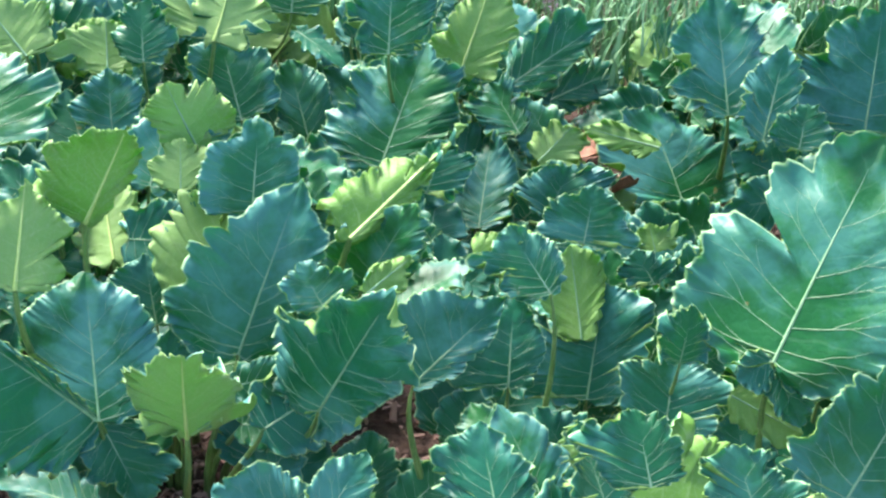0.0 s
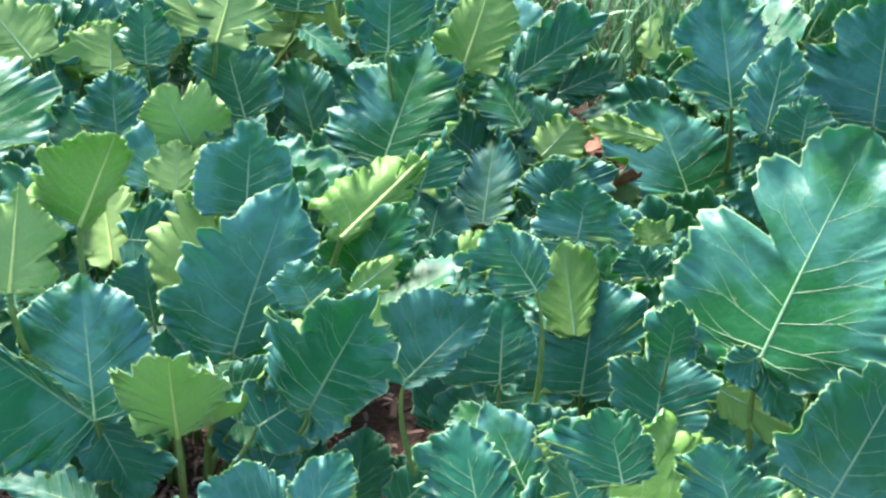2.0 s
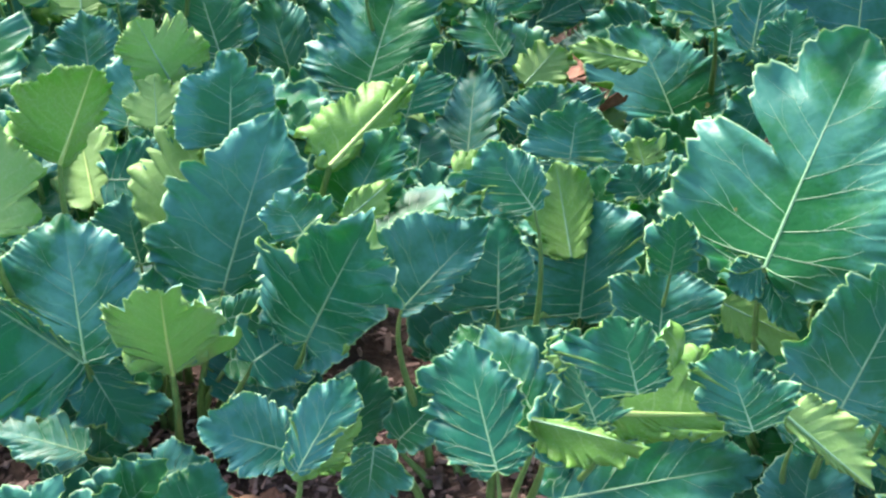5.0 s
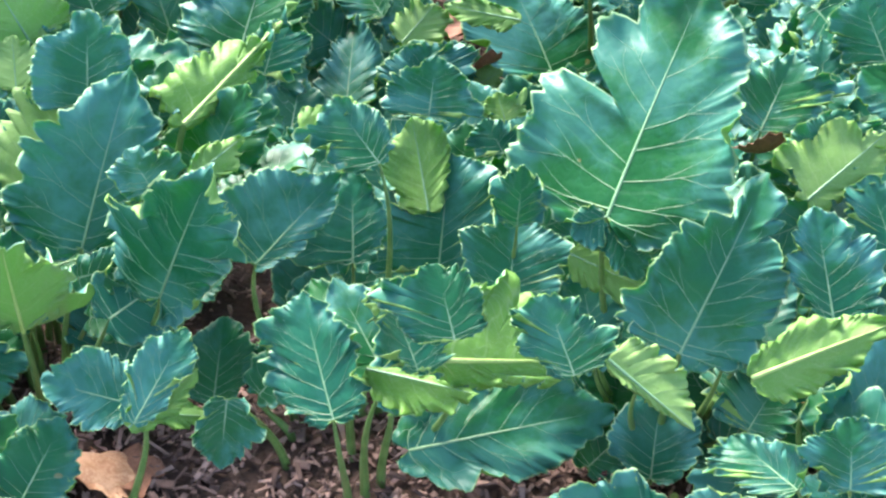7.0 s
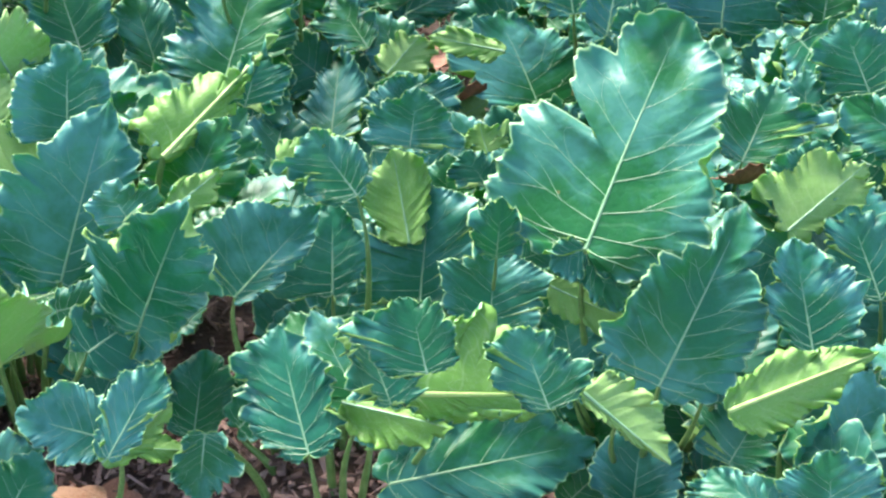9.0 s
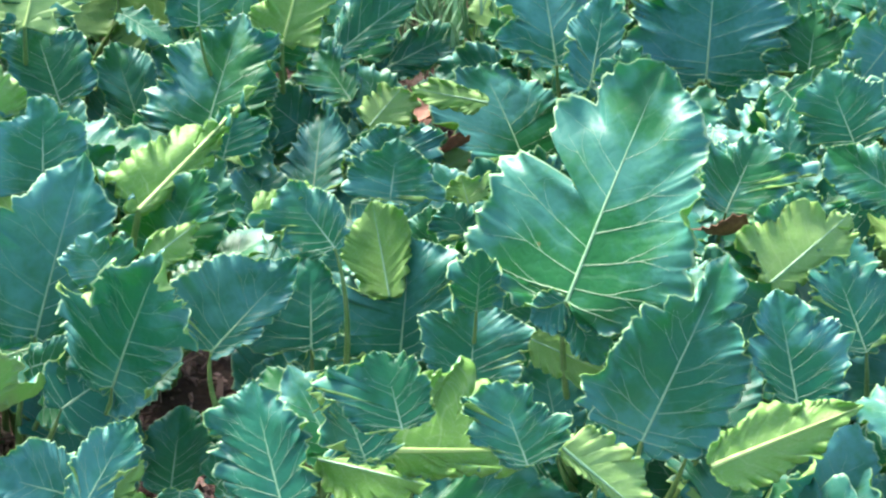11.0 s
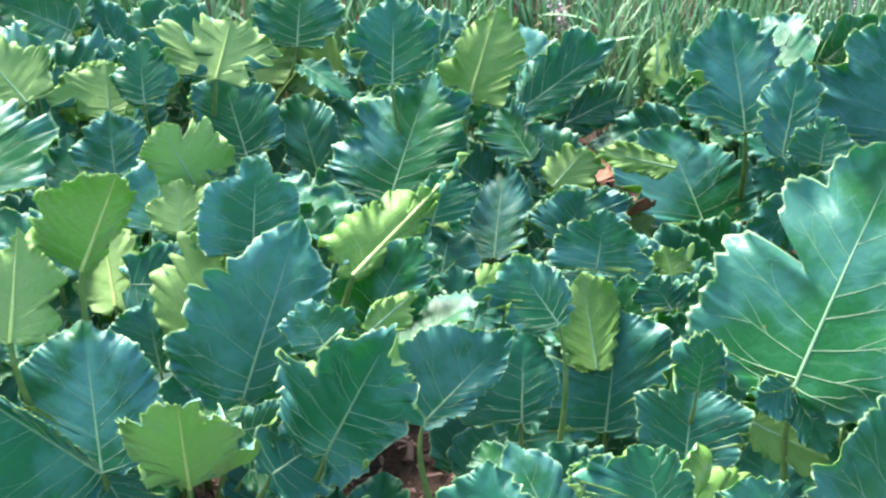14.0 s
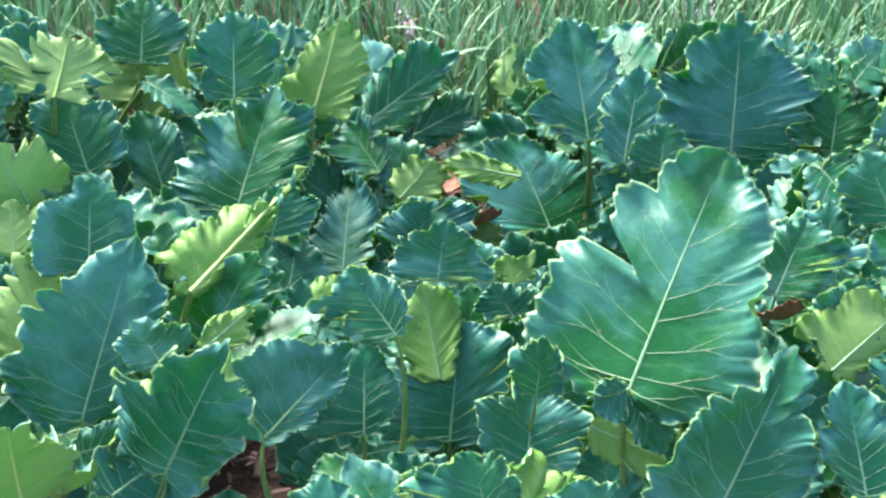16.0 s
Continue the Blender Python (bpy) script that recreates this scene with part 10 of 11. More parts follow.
leaf(kale, (-0.698, 2.363, 0.173), (-0.583, 2.479, 0.257), (-0.715, 2.462, 0.216), (-0.587, 2.359, 0.199), nu=58,nv=10,frill=0.4,lob=0.12, seed=871)
leaf(kale, (-0.709, 2.436, 0.086), (-0.592, 2.442, 0.151), (-0.668, 2.463, 0.146), (-0.656, 2.413, 0.078), nu=58,nv=10,frill=0.5,lob=0.09, seed=1004)
leaf(kale, (-0.788, 2.422, 0.070), (-0.639, 2.484, 0.088), (-0.764, 2.510, 0.097), (-0.700, 2.380, 0.058), nu=58,nv=10,frill=0.4,lob=0.14, seed=1025)
leaf(kale, (-0.596, 2.546, 0.152), (-0.457, 2.602, 0.154), (-0.567, 2.624, 0.185), (-0.526, 2.509, 0.121), nu=58,nv=10,frill=0.4,lob=0.14, seed=1088)
leaf(kale, (-0.919, 2.339, 0.049), (-1.058, 2.434, 0.119), (-0.998, 2.349, 0.039), (-0.949, 2.404, 0.115), nu=58,nv=10,frill=0.4,lob=0.14, seed=1109)
leaf(kale, (-0.886, 2.351, 0.201), (-0.972, 2.394, 0.214), (-0.930, 2.355, 0.182), (-0.903, 2.377, 0.228), nu=58,nv=10,frill=0.4,lob=0.10, seed=1172)
leaf(kale, (-0.678, 2.490, 0.030), (-0.694, 2.586, 0.074), (-0.734, 2.521, 0.055), (-0.636, 2.547, 0.045), nu=58,nv=10,frill=0.4,lob=0.12, seed=1291)
leaf(kale, (-0.893, 2.519, 0.148), (-0.862, 2.591, 0.209), (-0.842, 2.539, 0.176), (-0.918, 2.559, 0.171), nu=58,nv=10,frill=0.4,lob=0.13,rib=1.3, seed=1354)
leaf(kale, (-0.695, 2.423, 0.190), (-0.777, 2.428, 0.193), (-0.737, 2.401, 0.168), (-0.729, 2.449, 0.214), nu=58,nv=10,frill=0.5,lob=0.08, seed=1522)
leaf(kale, (-0.732, 2.352, 0.198), (-0.701, 2.418, 0.248), (-0.697, 2.363, 0.214), (-0.743, 2.391, 0.219), nu=58,nv=10,frill=0.4,lob=0.10,rib=1.3, seed=1718)
leaf(kale, (-0.771, 2.232, 0.150), (-0.772, 2.371, 0.268), (-0.827, 2.269, 0.203), (-0.715, 2.311, 0.195), nu=58,nv=10,frill=0.5,lob=0.14, seed=1830)
leaf(kale, (-0.697, 2.544, 0.185), (-0.778, 2.646, 0.264), (-0.781, 2.579, 0.189), (-0.678, 2.590, 0.245), nu=58,nv=10,frill=0.5,lob=0.15, seed=1886)
leaf(kale, (-0.838, 2.540, 0.154), (-0.773, 2.583, 0.207), (-0.783, 2.549, 0.158), (-0.834, 2.571, 0.198), nu=58,nv=10,frill=0.5,lob=0.12,rib=1.3, seed=1900)
leaf(kale, (-0.816, 2.508, 0.197), (-0.879, 2.578, 0.277), (-0.874, 2.522, 0.206), (-0.808, 2.549, 0.250), nu=58,nv=10,frill=0.4,lob=0.13, seed=1907)
leaf(kale, (-0.713, 2.396, 0.235), (-0.668, 2.500, 0.308), (-0.746, 2.438, 0.302), (-0.638, 2.449, 0.235), nu=58,nv=10,frill=0.5,lob=0.16, seed=1998)
leaf(kale, (-0.594, 2.452, 0.147), (-0.684, 2.525, 0.193), (-0.661, 2.463, 0.138), (-0.607, 2.506, 0.198), nu=58,nv=10,frill=0.3,lob=0.10, seed=2005)
leaf(kale, (-0.905, 2.489, 0.258), (-1.049, 2.502, 0.323), (-0.987, 2.437, 0.253), (-0.944, 2.553, 0.317), nu=58,nv=10,frill=0.5,lob=0.11, seed=2026)
leaf(kale, (-0.525, 2.447, 0.020), (-0.584, 2.572, 0.095), (-0.592, 2.473, 0.020), (-0.495, 2.502, 0.028), nu=58,nv=10,frill=0.5,lob=0.12, seed=2033)
leaf(kale, (-0.837, 2.563, 0.192), (-0.880, 2.616, 0.253), (-0.883, 2.562, 0.227), (-0.830, 2.612, 0.213), nu=58,nv=10,frill=0.3,lob=0.13, seed=2040)
leaf(kale, (-0.484, 2.437, 0.218), (-0.389, 2.388, 0.175), (-0.435, 2.450, 0.205), (-0.464, 2.388, 0.200), nu=58,nv=10,frill=0.4,lob=0.11, seed=2131)
leaf(kale, (-0.851, 2.503, 0.098), (-0.835, 2.346, 0.020), (-0.786, 2.455, 0.030), (-0.902, 2.419, 0.088), nu=58,nv=10,frill=0.4,lob=0.09, seed=2208)
leaf(kale, (-0.605, 2.506, 0.105), (-0.689, 2.611, 0.195), (-0.706, 2.538, 0.106), (-0.578, 2.568, 0.185), nu=58,nv=10,frill=0.4,lob=0.11, seed=2348)
leaf(kale, (-0.934, 2.467, 0.221), (-0.998, 2.568, 0.279), (-0.995, 2.497, 0.216), (-0.929, 2.525, 0.277), nu=58,nv=10,frill=0.3,lob=0.10, seed=2418)
leaf(kale, (-0.924, 2.555, 0.189), (-0.999, 2.620, 0.269), (-0.924, 2.612, 0.225), (-0.989, 2.555, 0.223), nu=58,nv=10,frill=0.3,lob=0.11,rib=1.3, seed=2432)
leaf(kale, (-0.700, 2.492, 0.020), (-0.752, 2.560, 0.102), (-0.691, 2.536, 0.057), (-0.759, 2.512, 0.048), nu=58,nv=10,frill=0.4,lob=0.10,rib=1.3, seed=2908)
leaf(kale, (-0.769, 2.461, 0.167), (-0.701, 2.555, 0.153), (-0.771, 2.525, 0.183), (-0.711, 2.474, 0.139), nu=58,nv=10,frill=0.3,lob=0.16, seed=2915)
leaf(kale, (-0.690, 2.337, 0.155), (-0.631, 2.416, 0.236), (-0.710, 2.412, 0.192), (-0.615, 2.336, 0.195), nu=58,nv=10,frill=0.3,lob=0.13, seed=3111)
leaf(kale, (-0.539, 2.584, 0.235), (-0.606, 2.530, 0.100), (-0.529, 2.539, 0.157), (-0.603, 2.586, 0.203), nu=58,nv=10,frill=0.4,lob=0.14, seed=3363)
leaf(kale, (-0.798, 2.379, 0.119), (-0.810, 2.478, 0.225), (-0.764, 2.430, 0.159), (-0.842, 2.408, 0.166), nu=58,nv=10,frill=0.5,lob=0.12,rib=1.3, seed=3419)
leaf(kale, (-0.549, 2.329, 0.131), (-0.680, 2.423, 0.195), (-0.556, 2.396, 0.166), (-0.647, 2.337, 0.148), nu=58,nv=10,frill=0.3,lob=0.16,rib=1.3, seed=3447)
leaf(kale, (-0.635, 2.415, 0.199), (-0.561, 2.468, 0.254), (-0.628, 2.468, 0.216), (-0.582, 2.405, 0.227), nu=58,nv=10,frill=0.4,lob=0.09, seed=3510)
leaf(kale, (-0.869, 2.517, 0.020), (-0.814, 2.659, 0.089), (-0.907, 2.576, 0.066), (-0.789, 2.567, 0.020), nu=58,nv=10,frill=0.3,lob=0.12, seed=3517)
leaf(kale, (-0.620, 2.451, 0.159), (-0.527, 2.594, 0.219), (-0.517, 2.498, 0.152), (-0.641, 2.531, 0.219), nu=58,nv=10,frill=0.6,lob=0.15,rib=1.3, seed=3524)
leaf(kale, (-0.801, 2.425, 0.158), (-0.663, 2.494, 0.208), (-0.762, 2.503, 0.190), (-0.709, 2.412, 0.174), nu=58,nv=10,frill=0.6,lob=0.14, seed=3538)
leaf(kale, (-0.915, 2.505, 0.154), (-0.996, 2.539, 0.209), (-0.968, 2.489, 0.156), (-0.924, 2.547, 0.194), nu=58,nv=10,frill=0.5,lob=0.10, seed=3979)
leaf(kale, (-0.750, 2.224, 0.207), (-0.761, 2.303, 0.259), (-0.781, 2.261, 0.215), (-0.727, 2.246, 0.237), nu=58,nv=10,frill=0.4,lob=0.14, seed=3993)
leaf(kale, (-0.659, 2.472, 0.169), (-0.718, 2.571, 0.191), (-0.720, 2.483, 0.199), (-0.645, 2.541, 0.157), nu=58,nv=10,frill=0.6,lob=0.15, seed=4217)
leaf(kale, (-0.532, 2.296, 0.073), (-0.472, 2.439, 0.139), (-0.569, 2.358, 0.123), (-0.456, 2.327, 0.067), nu=58,nv=10,frill=0.5,lob=0.11, seed=4329)
leaf(kale, (-0.886, 2.575, 0.252), (-1.066, 2.612, 0.271), (-0.972, 2.545, 0.230), (-0.957, 2.637, 0.291), nu=58,nv=10,frill=0.4,lob=0.09, seed=4511)
leaf(kale, (-0.900, 2.540, 0.239), (-0.904, 2.598, 0.295), (-0.928, 2.567, 0.254), (-0.875, 2.554, 0.264), nu=58,nv=10,frill=0.4,lob=0.13, seed=4672)
leaf(kale, (-0.776, 2.136, 0.127), (-0.687, 2.094, 0.107), (-0.723, 2.149, 0.135), (-0.759, 2.089, 0.103), nu=58,nv=10,frill=0.3,lob=0.08, seed=5393)
leaf(kale, (-0.564, 2.184, 0.102), (-0.614, 2.306, 0.159), (-0.639, 2.222, 0.100), (-0.530, 2.244, 0.149), nu=58,nv=10,frill=0.3,lob=0.06, seed=5582)
leaf(kale, (-0.478, 2.298, 0.015), (-0.468, 2.387, 0.081), (-0.521, 2.332, 0.046), (-0.428, 2.336, 0.029), nu=58,nv=10,frill=0.4,lob=0.09, seed=5624)
leaf(kale, (-0.747, 2.264, 0.061), (-0.758, 2.372, 0.153), (-0.810, 2.313, 0.083), (-0.692, 2.301, 0.111), nu=58,nv=10,frill=0.4,lob=0.13, seed=5687)
kale = plant(0.323, 2.445, "sea kale with frilled leaves at the edge of long grass")
leaf(kale, (0.274, 2.220, 0.223), (0.249, 2.389, 0.361), (0.168, 2.281, 0.292), (0.343, 2.323, 0.291), p=.42,cord=.05,lob=.1,frill=.9, seed=52)
leaf(kale, (0.224, 2.196, 0.035), (0.151, 2.357, 0.144), (0.061, 2.217, 0.130), (0.336, 2.309, 0.026), p=.4,cord=.04,lob=.06,frill=.25,stalk=False, seed=66)
leaf(kale, (0.150, 2.132, 0.047), (0.110, 2.134, 0.089), (0.079, 2.106, 0.082), (0.256, 2.192, 0.023), p=.4,cord=.03,lob=.1,frill=.4,nu=90,nv=18, seed=542)
leaf(kale, (0.154, 2.159, 0.194), (0.026, 2.213, 0.192), (0.082, 2.205, 0.209), (0.081, 2.172, 0.174), rib=1.0,p=.4,cord=.02,lob=.16,frill=.7,stalk=False,nu=90,nv=18, seed=556)
leaf(kale, (0.322, 2.143, 0.230), (0.356, 2.257, 0.348), (0.283, 2.200, 0.287), (0.388, 2.210, 0.301), p=.5,cord=.04,lob=.12,frill=.5,stalk=False, seed=577)
leaf(kale, (0.192, 2.534, 0.113), (0.187, 2.623, 0.175), (0.236, 2.580, 0.145), (0.143, 2.568, 0.137), nu=58,nv=10,frill=0.3,lob=0.10,rib=1.3, seed=668)
leaf(kale, (0.480, 2.539, 0.114), (0.556, 2.587, 0.157), (0.494, 2.581, 0.137), (0.530, 2.537, 0.126), nu=58,nv=10,frill=0.6,lob=0.13, seed=1081)
leaf(kale, (0.376, 2.522, 0.155), (0.451, 2.518, 0.104), (0.413, 2.549, 0.140), (0.393, 2.491, 0.134), nu=58,nv=10,frill=0.3,lob=0.09, seed=1655)
leaf(kale, (0.222, 2.438, 0.020), (0.210, 2.587, 0.083), (0.150, 2.485, 0.020), (0.286, 2.492, 0.034), nu=58,nv=10,frill=0.5,lob=0.12, seed=1774)
leaf(kale, (0.543, 2.467, 0.101), (0.564, 2.539, 0.156), (0.511, 2.508, 0.120), (0.593, 2.489, 0.130), nu=58,nv=10,frill=0.5,lob=0.10, seed=1823)
leaf(kale, (0.475, 2.577, 0.132), (0.573, 2.609, 0.216), (0.487, 2.624, 0.201), (0.555, 2.560, 0.140), nu=58,nv=10,frill=0.6,lob=0.11, seed=2117)
leaf(kale, (0.366, 2.173, 0.135), (0.476, 2.227, 0.134), (0.387, 2.220, 0.173), (0.423, 2.165, 0.097), nu=58,nv=10,frill=0.6,lob=0.13, seed=2243)
leaf(kale, (0.523, 2.460, 0.084), (0.594, 2.547, 0.158), (0.593, 2.492, 0.088), (0.516, 2.506, 0.147), nu=58,nv=10,frill=0.5,lob=0.16,rib=1.3, seed=2285)
leaf(kale, (0.525, 2.501, 0.093), (0.694, 2.520, 0.098), (0.584, 2.555, 0.144), (0.608, 2.463, 0.047), nu=58,nv=10,frill=0.4,lob=0.15, seed=2572)
leaf(kale, (0.229, 2.467, 0.074), (0.158, 2.346, 0.020), (0.267, 2.394, 0.020), (0.139, 2.452, 0.072), nu=58,nv=10,frill=0.4,lob=0.11, seed=2586)
leaf(kale, (0.092, 2.557, 0.020), (0.203, 2.588, 0.082), (0.147, 2.533, 0.023), (0.127, 2.606, 0.068), nu=58,nv=10,frill=0.5,lob=0.12,rib=1.3, seed=2649)
leaf(kale, (0.254, 2.386, 0.020), (0.283, 2.477, 0.102), (0.219, 2.437, 0.057), (0.311, 2.405, 0.032), nu=58,nv=10,frill=0.5,lob=0.13, seed=2726)
leaf(kale, (0.300, 2.487, 0.090), (0.158, 2.513, 0.119), (0.220, 2.457, 0.073), (0.268, 2.538, 0.130), nu=58,nv=10,frill=0.5,lob=0.09, seed=2929)
leaf(kale, (0.489, 2.570, 0.101), (0.457, 2.610, 0.166), (0.497, 2.595, 0.124), (0.458, 2.572, 0.123), nu=58,nv=10,frill=0.6,lob=0.15,rib=1.3, seed=2936)
leaf(kale, (0.409, 2.286, 0.086), (0.305, 2.307, 0.179), (0.344, 2.258, 0.124), (0.375, 2.334, 0.138), nu=58,nv=10,frill=0.5,lob=0.12, seed=3279)
leaf(kale, (0.274, 2.479, 0.097), (0.308, 2.583, 0.210), (0.223, 2.519, 0.145), (0.352, 2.521, 0.136), nu=58,nv=10,frill=0.3,lob=0.14, seed=3559)
leaf(kale, (0.506, 2.516, 0.125), (0.521, 2.616, 0.155), (0.560, 2.549, 0.136), (0.463, 2.556, 0.135), nu=58,nv=10,frill=0.4,lob=0.11,rib=1.3, seed=3713)
leaf(kale, (0.247, 2.407, 0.099), (0.378, 2.486, 0.199), (0.260, 2.498, 0.170), (0.360, 2.393, 0.125), nu=58,nv=10,frill=0.5,lob=0.13, seed=3783)
leaf(kale, (0.213, 2.527, 0.020), (0.277, 2.612, 0.068), (0.208, 2.598, 0.020), (0.268, 2.521, 0.052), nu=58,nv=10,frill=0.5,lob=0.12, seed=3874)
leaf(kale, (0.459, 2.481, 0.075), (0.389, 2.518, 0.155), (0.408, 2.480, 0.089), (0.452, 2.513, 0.128), nu=58,nv=10,frill=0.5,lob=0.15, seed=3958)
leaf(kale, (0.196, 2.568, 0.101), (0.295, 2.436, 0.123), (0.280, 2.537, 0.134), (0.203, 2.478, 0.088), nu=58,nv=10,frill=0.3,lob=0.11, seed=3972)
leaf(kale, (0.189, 2.575, 0.137), (0.310, 2.573, 0.120), (0.235, 2.616, 0.162), (0.224, 2.533, 0.100), nu=58,nv=10,frill=0.5,lob=0.12, seed=4308)
leaf(kale, (0.400, 2.211, 0.140), (0.264, 2.248, 0.193), (0.319, 2.180, 0.159), (0.350, 2.278, 0.171), nu=58,nv=10,frill=0.6,lob=0.11, seed=4378)
leaf(kale, (0.384, 2.472, 0.162), (0.379, 2.644, 0.202), (0.317, 2.540, 0.126), (0.447, 2.519, 0.225), nu=58,nv=10,frill=0.3,lob=0.11, seed=4728)
leaf(kale, (0.383, 2.191, 0.031), (0.312, 2.239, 0.118), (0.311, 2.173, 0.051), (0.398, 2.247, 0.080), nu=58,nv=10,frill=0.5,lob=0.09, seed=4882)
leaf(kale, (0.137, 2.437, 0.059), (0.035, 2.465, 0.024), (0.086, 2.404, 0.038), (0.106, 2.493, 0.052), nu=58,nv=10,frill=0.5,lob=0.08, seed=5050)
leaf(kale, (0.382, 2.460, 0.015), (0.286, 2.458, 0.110), (0.320, 2.409, 0.024), (0.368, 2.509, 0.070), nu=58,nv=10,frill=0.5,lob=0.13, seed=5442)
leaf(kale, (0.185, 2.404, 0.108), (0.076, 2.448, 0.066), (0.143, 2.390, 0.055), (0.140, 2.453, 0.128), nu=58,nv=10,frill=0.4,lob=0.12, seed=5477)
leaf(kale, (0.358, 2.430, 0.074), (0.283, 2.481, 0.044), (0.319, 2.423, 0.038), (0.337, 2.477, 0.085), nu=58,nv=10,frill=0.3,lob=0.10, seed=5491)
leaf(kale, (0.456, 2.317, 0.015), (0.492, 2.406, 0.107), (0.517, 2.337, 0.048), (0.424, 2.367, 0.055), nu=58,nv=10,frill=0.7,lob=0.10, seed=5589)
leaf(kale, (0.232, 2.501, 0.065), (0.126, 2.531, 0.067), (0.181, 2.485, 0.038), (0.198, 2.541, 0.092), nu=58,nv=10,frill=0.6,lob=0.08, seed=5848)


# ---- dead leaves, flowers and loose bits ----
def dead_leaf(label, place, radius, mat, turn, curl, seed, lobes=5, deep=0.32):
    """A dried, curled, lobed leaf with a stalk."""
    rng = np.random.RandomState(seed)
    rings, around = 9, 44
    th = np.linspace(0, 2 * np.pi, around, endpoint=False)
    rim = 1 - deep * (0.5 + 0.5 * np.cos(lobes * th + 0.4 * np.sin(2 * th))) + 0.06 * np.sin(13 * th + rng.rand() * 6) + 0.12 * np.cos(th)
    r = np.linspace(0.02, 1, rings)[:, None]
    x, y = r * rim * np.cos(th), r * rim * np.sin(th)
    z = curl * (y ** 2) + 0.35 * curl * x ** 2 + 0.10 * np.sin(3.1 * x + rng.rand() * 6) * r + 0.05 * np.sin(lobes * th + 1) * r ** 2 + 0.04 * np.sin(9 * x + 7 * y)
    top = np.stack([x, y, z], -1).reshape(-1, 3) * radius
    low = top - (0, 0, 0.0009)
    n = len(top)
    quads = [(i * around + j, i * around + (j + 1) % around, (i + 1) * around + (j + 1) % around, (i + 1) * around + j) for i in range(rings - 1) for j in range(around)]
    quads = np.array(quads)[:, ::-1]
    edge = (rings - 1) * around + np.arange(around)
    side = np.stack([edge, np.roll(edge, -1), np.roll(edge, -1) + n, edge + n], 1)
    ob = mesh_object("dead_leaf", np.concatenate([top, low]), np.concatenate([quads, quads[:, ::-1] + n, side]), (mat,))
    ob.matrix_world = pose(*place, *turn)
    s = np.linspace(0, 1, 8)
    v, f = tube(np.stack([-0.3 * radius - 1.0 * radius * s, 0.12 * radius * s ** 2, 0.1 * curl * radius + 0 * s + 0.05 * radius * s], 1), 0.0014 - 0.0006 * s, 6)
    mesh_object("stem", v, f, (DARK_DRY,), ob)
    return tagged(ob, label, "dead leaf", "dead leaves in the bed")


dead_leaf("pale tan curled dry leaf lying on bark mulch", (-0.495, 1.361, 0.050), 0.07, DRY, (-35, 25, 40), -0.9, 1, 3, 0.15)
dead_leaf("reddish brown lobed dead leaf flat on bark mulch", (-0.434, 1.354, 0.020), 0.05, DARK_DRY, (-6, 5, -30), 0.25, 2)
dead_leaf("reddish brown dead leaf caught between kale stalks", (0.563, 1.348, 0.100), 0.05, DARK_DRY, (-25, 10, 20), 0.4, 3)
dead_leaf("yellowed dying leaf among kale stalks", (0.498, 1.372, 0.140), 0.045, YELLOW_DRY, (-40, -10, 80), 0.5, 4, 3, 0.2)
dead_leaf("dark brown withered leaf between kale stalks", (0.435, 1.606, 0.352), 0.035, DARK_DRY, (-55, 5, 0), 0.5, 5, 3, 0.2)
dead_leaf("brown withered leaf scrap under kale leaves", (0.087, 2.136, 0.115), 0.04, DARK_DRY, (-40, 0, 30), 0.5, 6, 3, 0.2)
dead_leaf("reddish brown dead leaf on the mulch", (0.012, 2.300, 0.070), 0.06, DARK_DRY, (-20, 10, 10), 0.3, 7)
dead_leaf("reddish brown dead leaf on the mulch", (0.054, 2.368, 0.030), 0.045, DARK_DRY, (-15, -10, 70), 0.3, 8)
dead_leaf("orange tan withered leaf hanging at the grass edge", (0.138, 2.507, 0.070), 0.024, DRY, (-65, 10, 90), 0.9, 9, 3, 0.3)
dead_leaf("dry brown leaf scrap at the grass edge", (0.146, 2.531, 0.020), 0.024, DARK_DRY, (-60, 0, 60), 0.9, 10, 3, 0.3)


def flower_spike(x, y, height, seed):
    """A thin stem with a short head of small mauve petals."""
    rng = np.random.RandomState(seed)
    root = np.array([x, y, ground_z(y)])
    s = np.linspace(0, 1, 8)
    line = root + np.stack([0.03 * s ** 2, 0.02 * s, height * s], 1)
    stem = mesh_object("flower_spike", *tube(line - root, 0.0016 - 0.0006 * s, 6), (STALK,))
    stem.location = root
    petals = []
    for i in range(46):
        c = line[-1] - root + (rng.normal(0, 0.010), rng.normal(0, 0.010), rng.uniform(-0.045, 0.02))
        d = rng.normal(0, 1, 3)
        d /= np.linalg.norm(d)
        e = np.cross(d, (0.3, 0.5, 0.8))
        e /= np.linalg.norm(e)
        size = rng.uniform(0.003, 0.006)
        petals.append((np.array([c - d * size, c + e * size * 0.6, c + d * size, c - e * size * 0.6]) + 0.001 * rng.rand(4, 3), np.array([(0, 1, 2, 3)])))
    v, f = join(petals)
    mesh_object("flower_head", v, f, (PETAL,), stem)
    return tagged(stem, "small mauve flower spike in the long grass", "flower", "mauve flowers in the grass")


for i, (fx, fy, fh) in enumerate(((-0.04, 2.75, 0.13), (-0.02, 2.76, 0.11), (-0.05, 2.77, 0.14), (0.55, 2.86, 0.10), (0.56, 2.79, 0.12), (0.53, 2.83, 0.09), (0.50, 2.87, 0.10), (0.59, 2.84, 0.12), (-0.06, 2.84, 0.12))):
    flower_spike(fx, fy, fh, 40 + i)


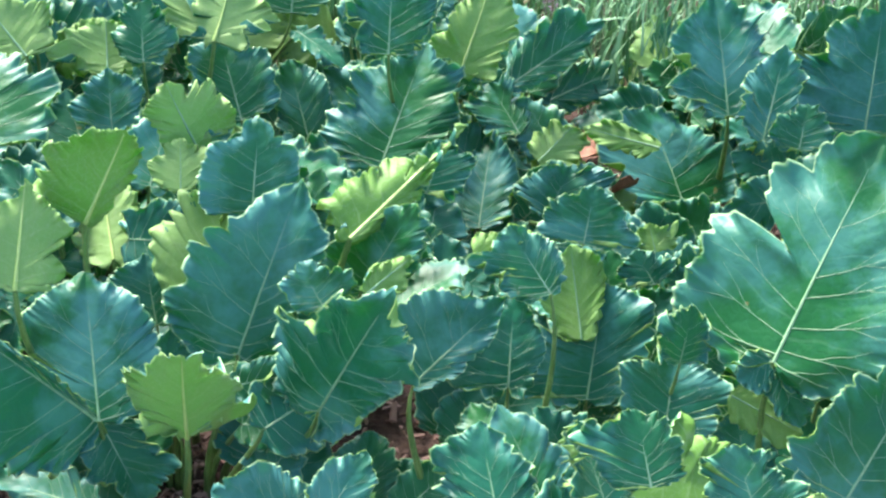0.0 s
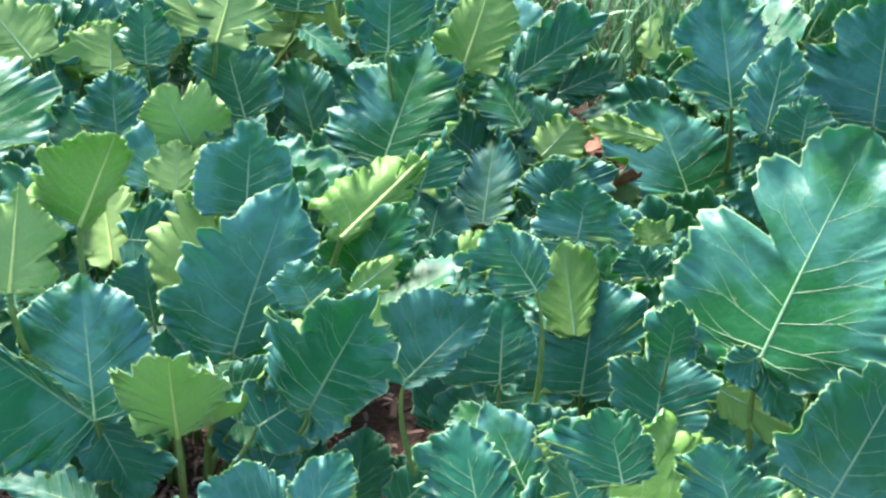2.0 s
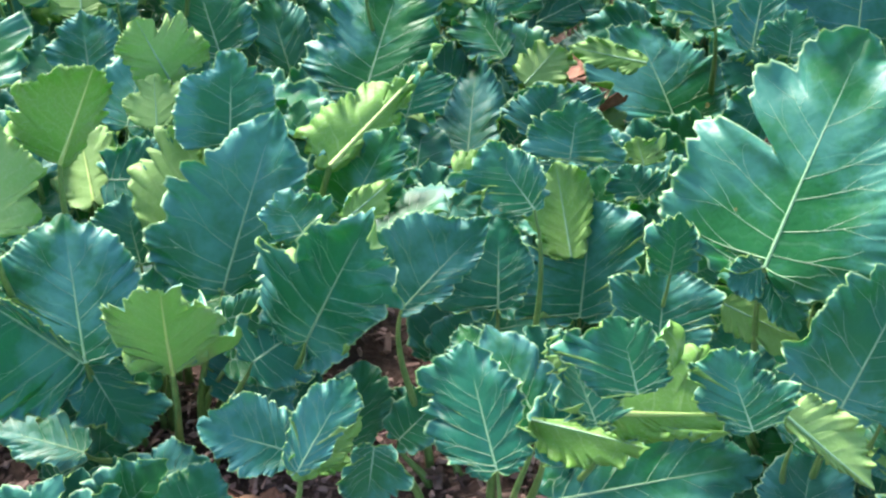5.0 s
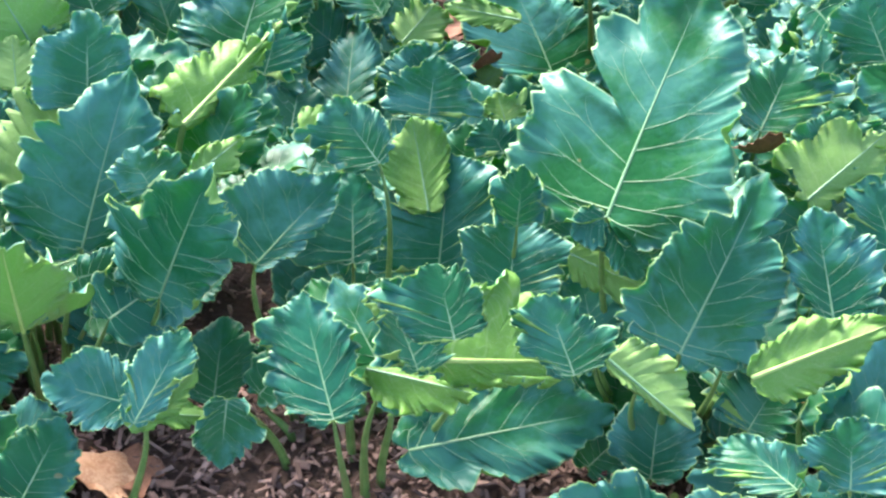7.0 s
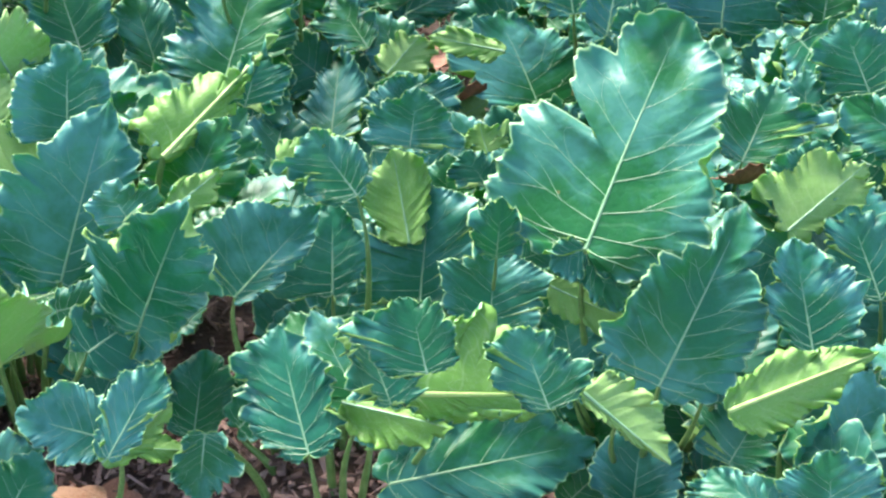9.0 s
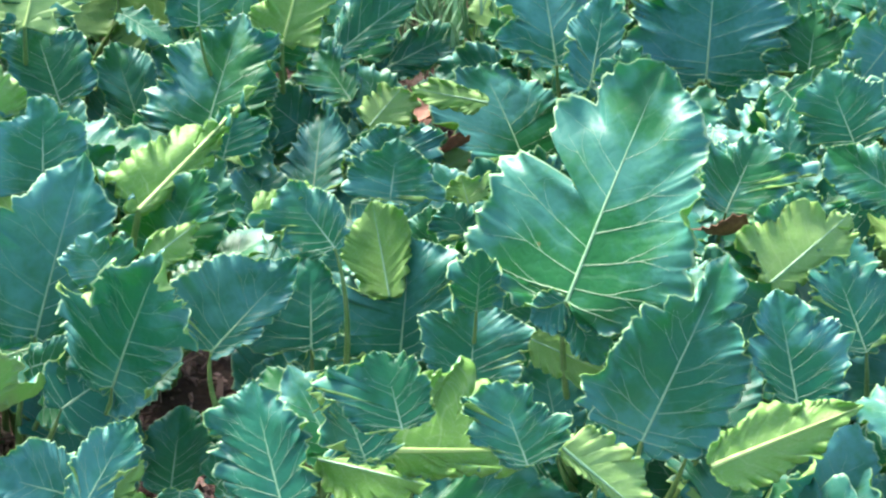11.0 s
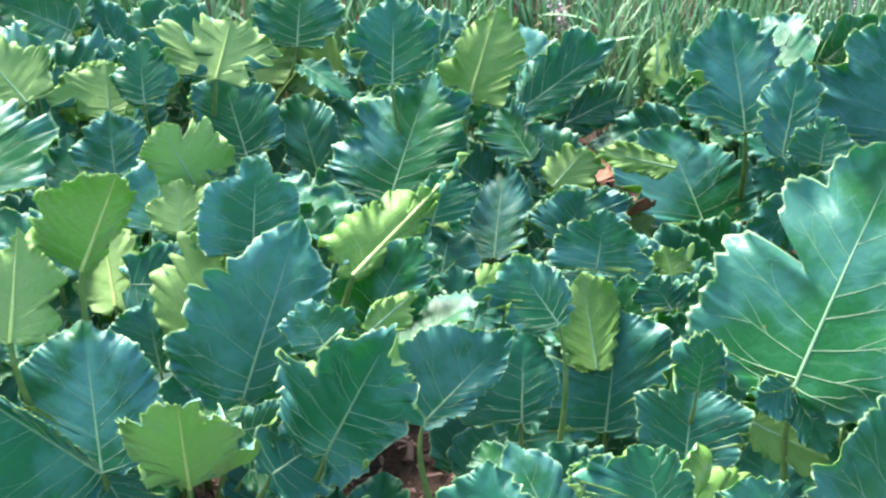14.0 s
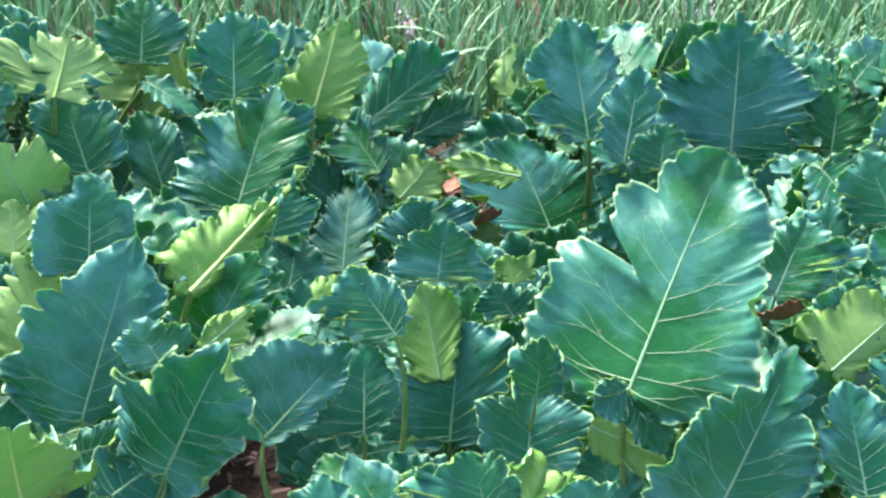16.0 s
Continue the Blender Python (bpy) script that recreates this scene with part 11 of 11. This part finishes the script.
def broad_blade(x, y, height, bend, az, half, seed, mat):
    """One broad arching grass blade, folded along its middle."""
    s = np.linspace(0, 1, 16)
    d, a = np.array([math.cos(az), math.sin(az), 0]), np.array([-math.sin(az), math.cos(az), 0])
    c = d * (bend * s[:, None] ** 1.8) + np.array([0, 0, 1]) * (height * (1.5 * s - 0.75 * s ** 2.6))[:, None]
    w = (half * np.sin(np.pi * np.clip(0.12 + 0.88 * s, 0, 1)) ** 0.6)[:, None]
    up = np.array([0, 0, 0.25])
    rows = np.stack([c - w * a + w * up, c, c + w * a + w * up, c - (0, 0, 0.0006)], 1).reshape(-1, 3)
    quads = []
    for i in range(15):
        k = 4 * i
        quads += [(k, k + 1, k + 5, k + 4), (k + 1, k + 2, k + 6, k + 5), (k + 3, k, k + 4, k + 7), (k + 2, k + 3, k + 7, k + 6)]
    ob = mesh_object("grass_blade", rows, np.array(quads), (mat,))
    ob.location = (x, y, ground_z(y) - 0.01)
    return tagged(ob, "broad arching grass blade beside the kale", "grass blade", "broad grass blades")


for i, (bx, by, bh, bb, ba, bw) in enumerate(((0.01, 2.64, 0.2, 0.16, 0.1, 0.005), (0.09, 2.60, 0.17, -0.15, 0.5, 0.005), (0.19, 2.56, 0.2, 0.03, 1.6, 0.005), (0.21, 2.58, 0.2, 0.06, 1.2, 0.004), (0.14, 2.68, 0.22, -0.2, -0.2, 0.005), (0.67, 2.63, 0.2, 0.18, 0.7, 0.006), (0.76, 2.60, 0.18, 0.2, 0.2, 0.005), (0.82, 2.66, 0.2, -0.2, 0.4, 0.006), (-0.13, 2.65, 0.14, -0.1, 0.2, 0.004))):
    broad_blade(bx, by, bh, bb, ba, bw, i, GRASS)

stalk_line = np.linspace(0, 1, 14)
straw = mesh_object("dry_grass_stem", *tube(np.stack([0.15 * stalk_line, 0.02 * stalk_line, 0.08 * np.sin(1.4 * stalk_line)], 1), 0.0022 - 0.001 * stalk_line, 6),
                    (plain_material("straw", (0.42, 0.30, 0.18), (0.58, 0.44, 0.30), 40, 0.6),))
straw.location = (-0.080, 2.803, 0.06)
tagged(straw, "bent dry straw stem lying in the long grass", "grass stem")
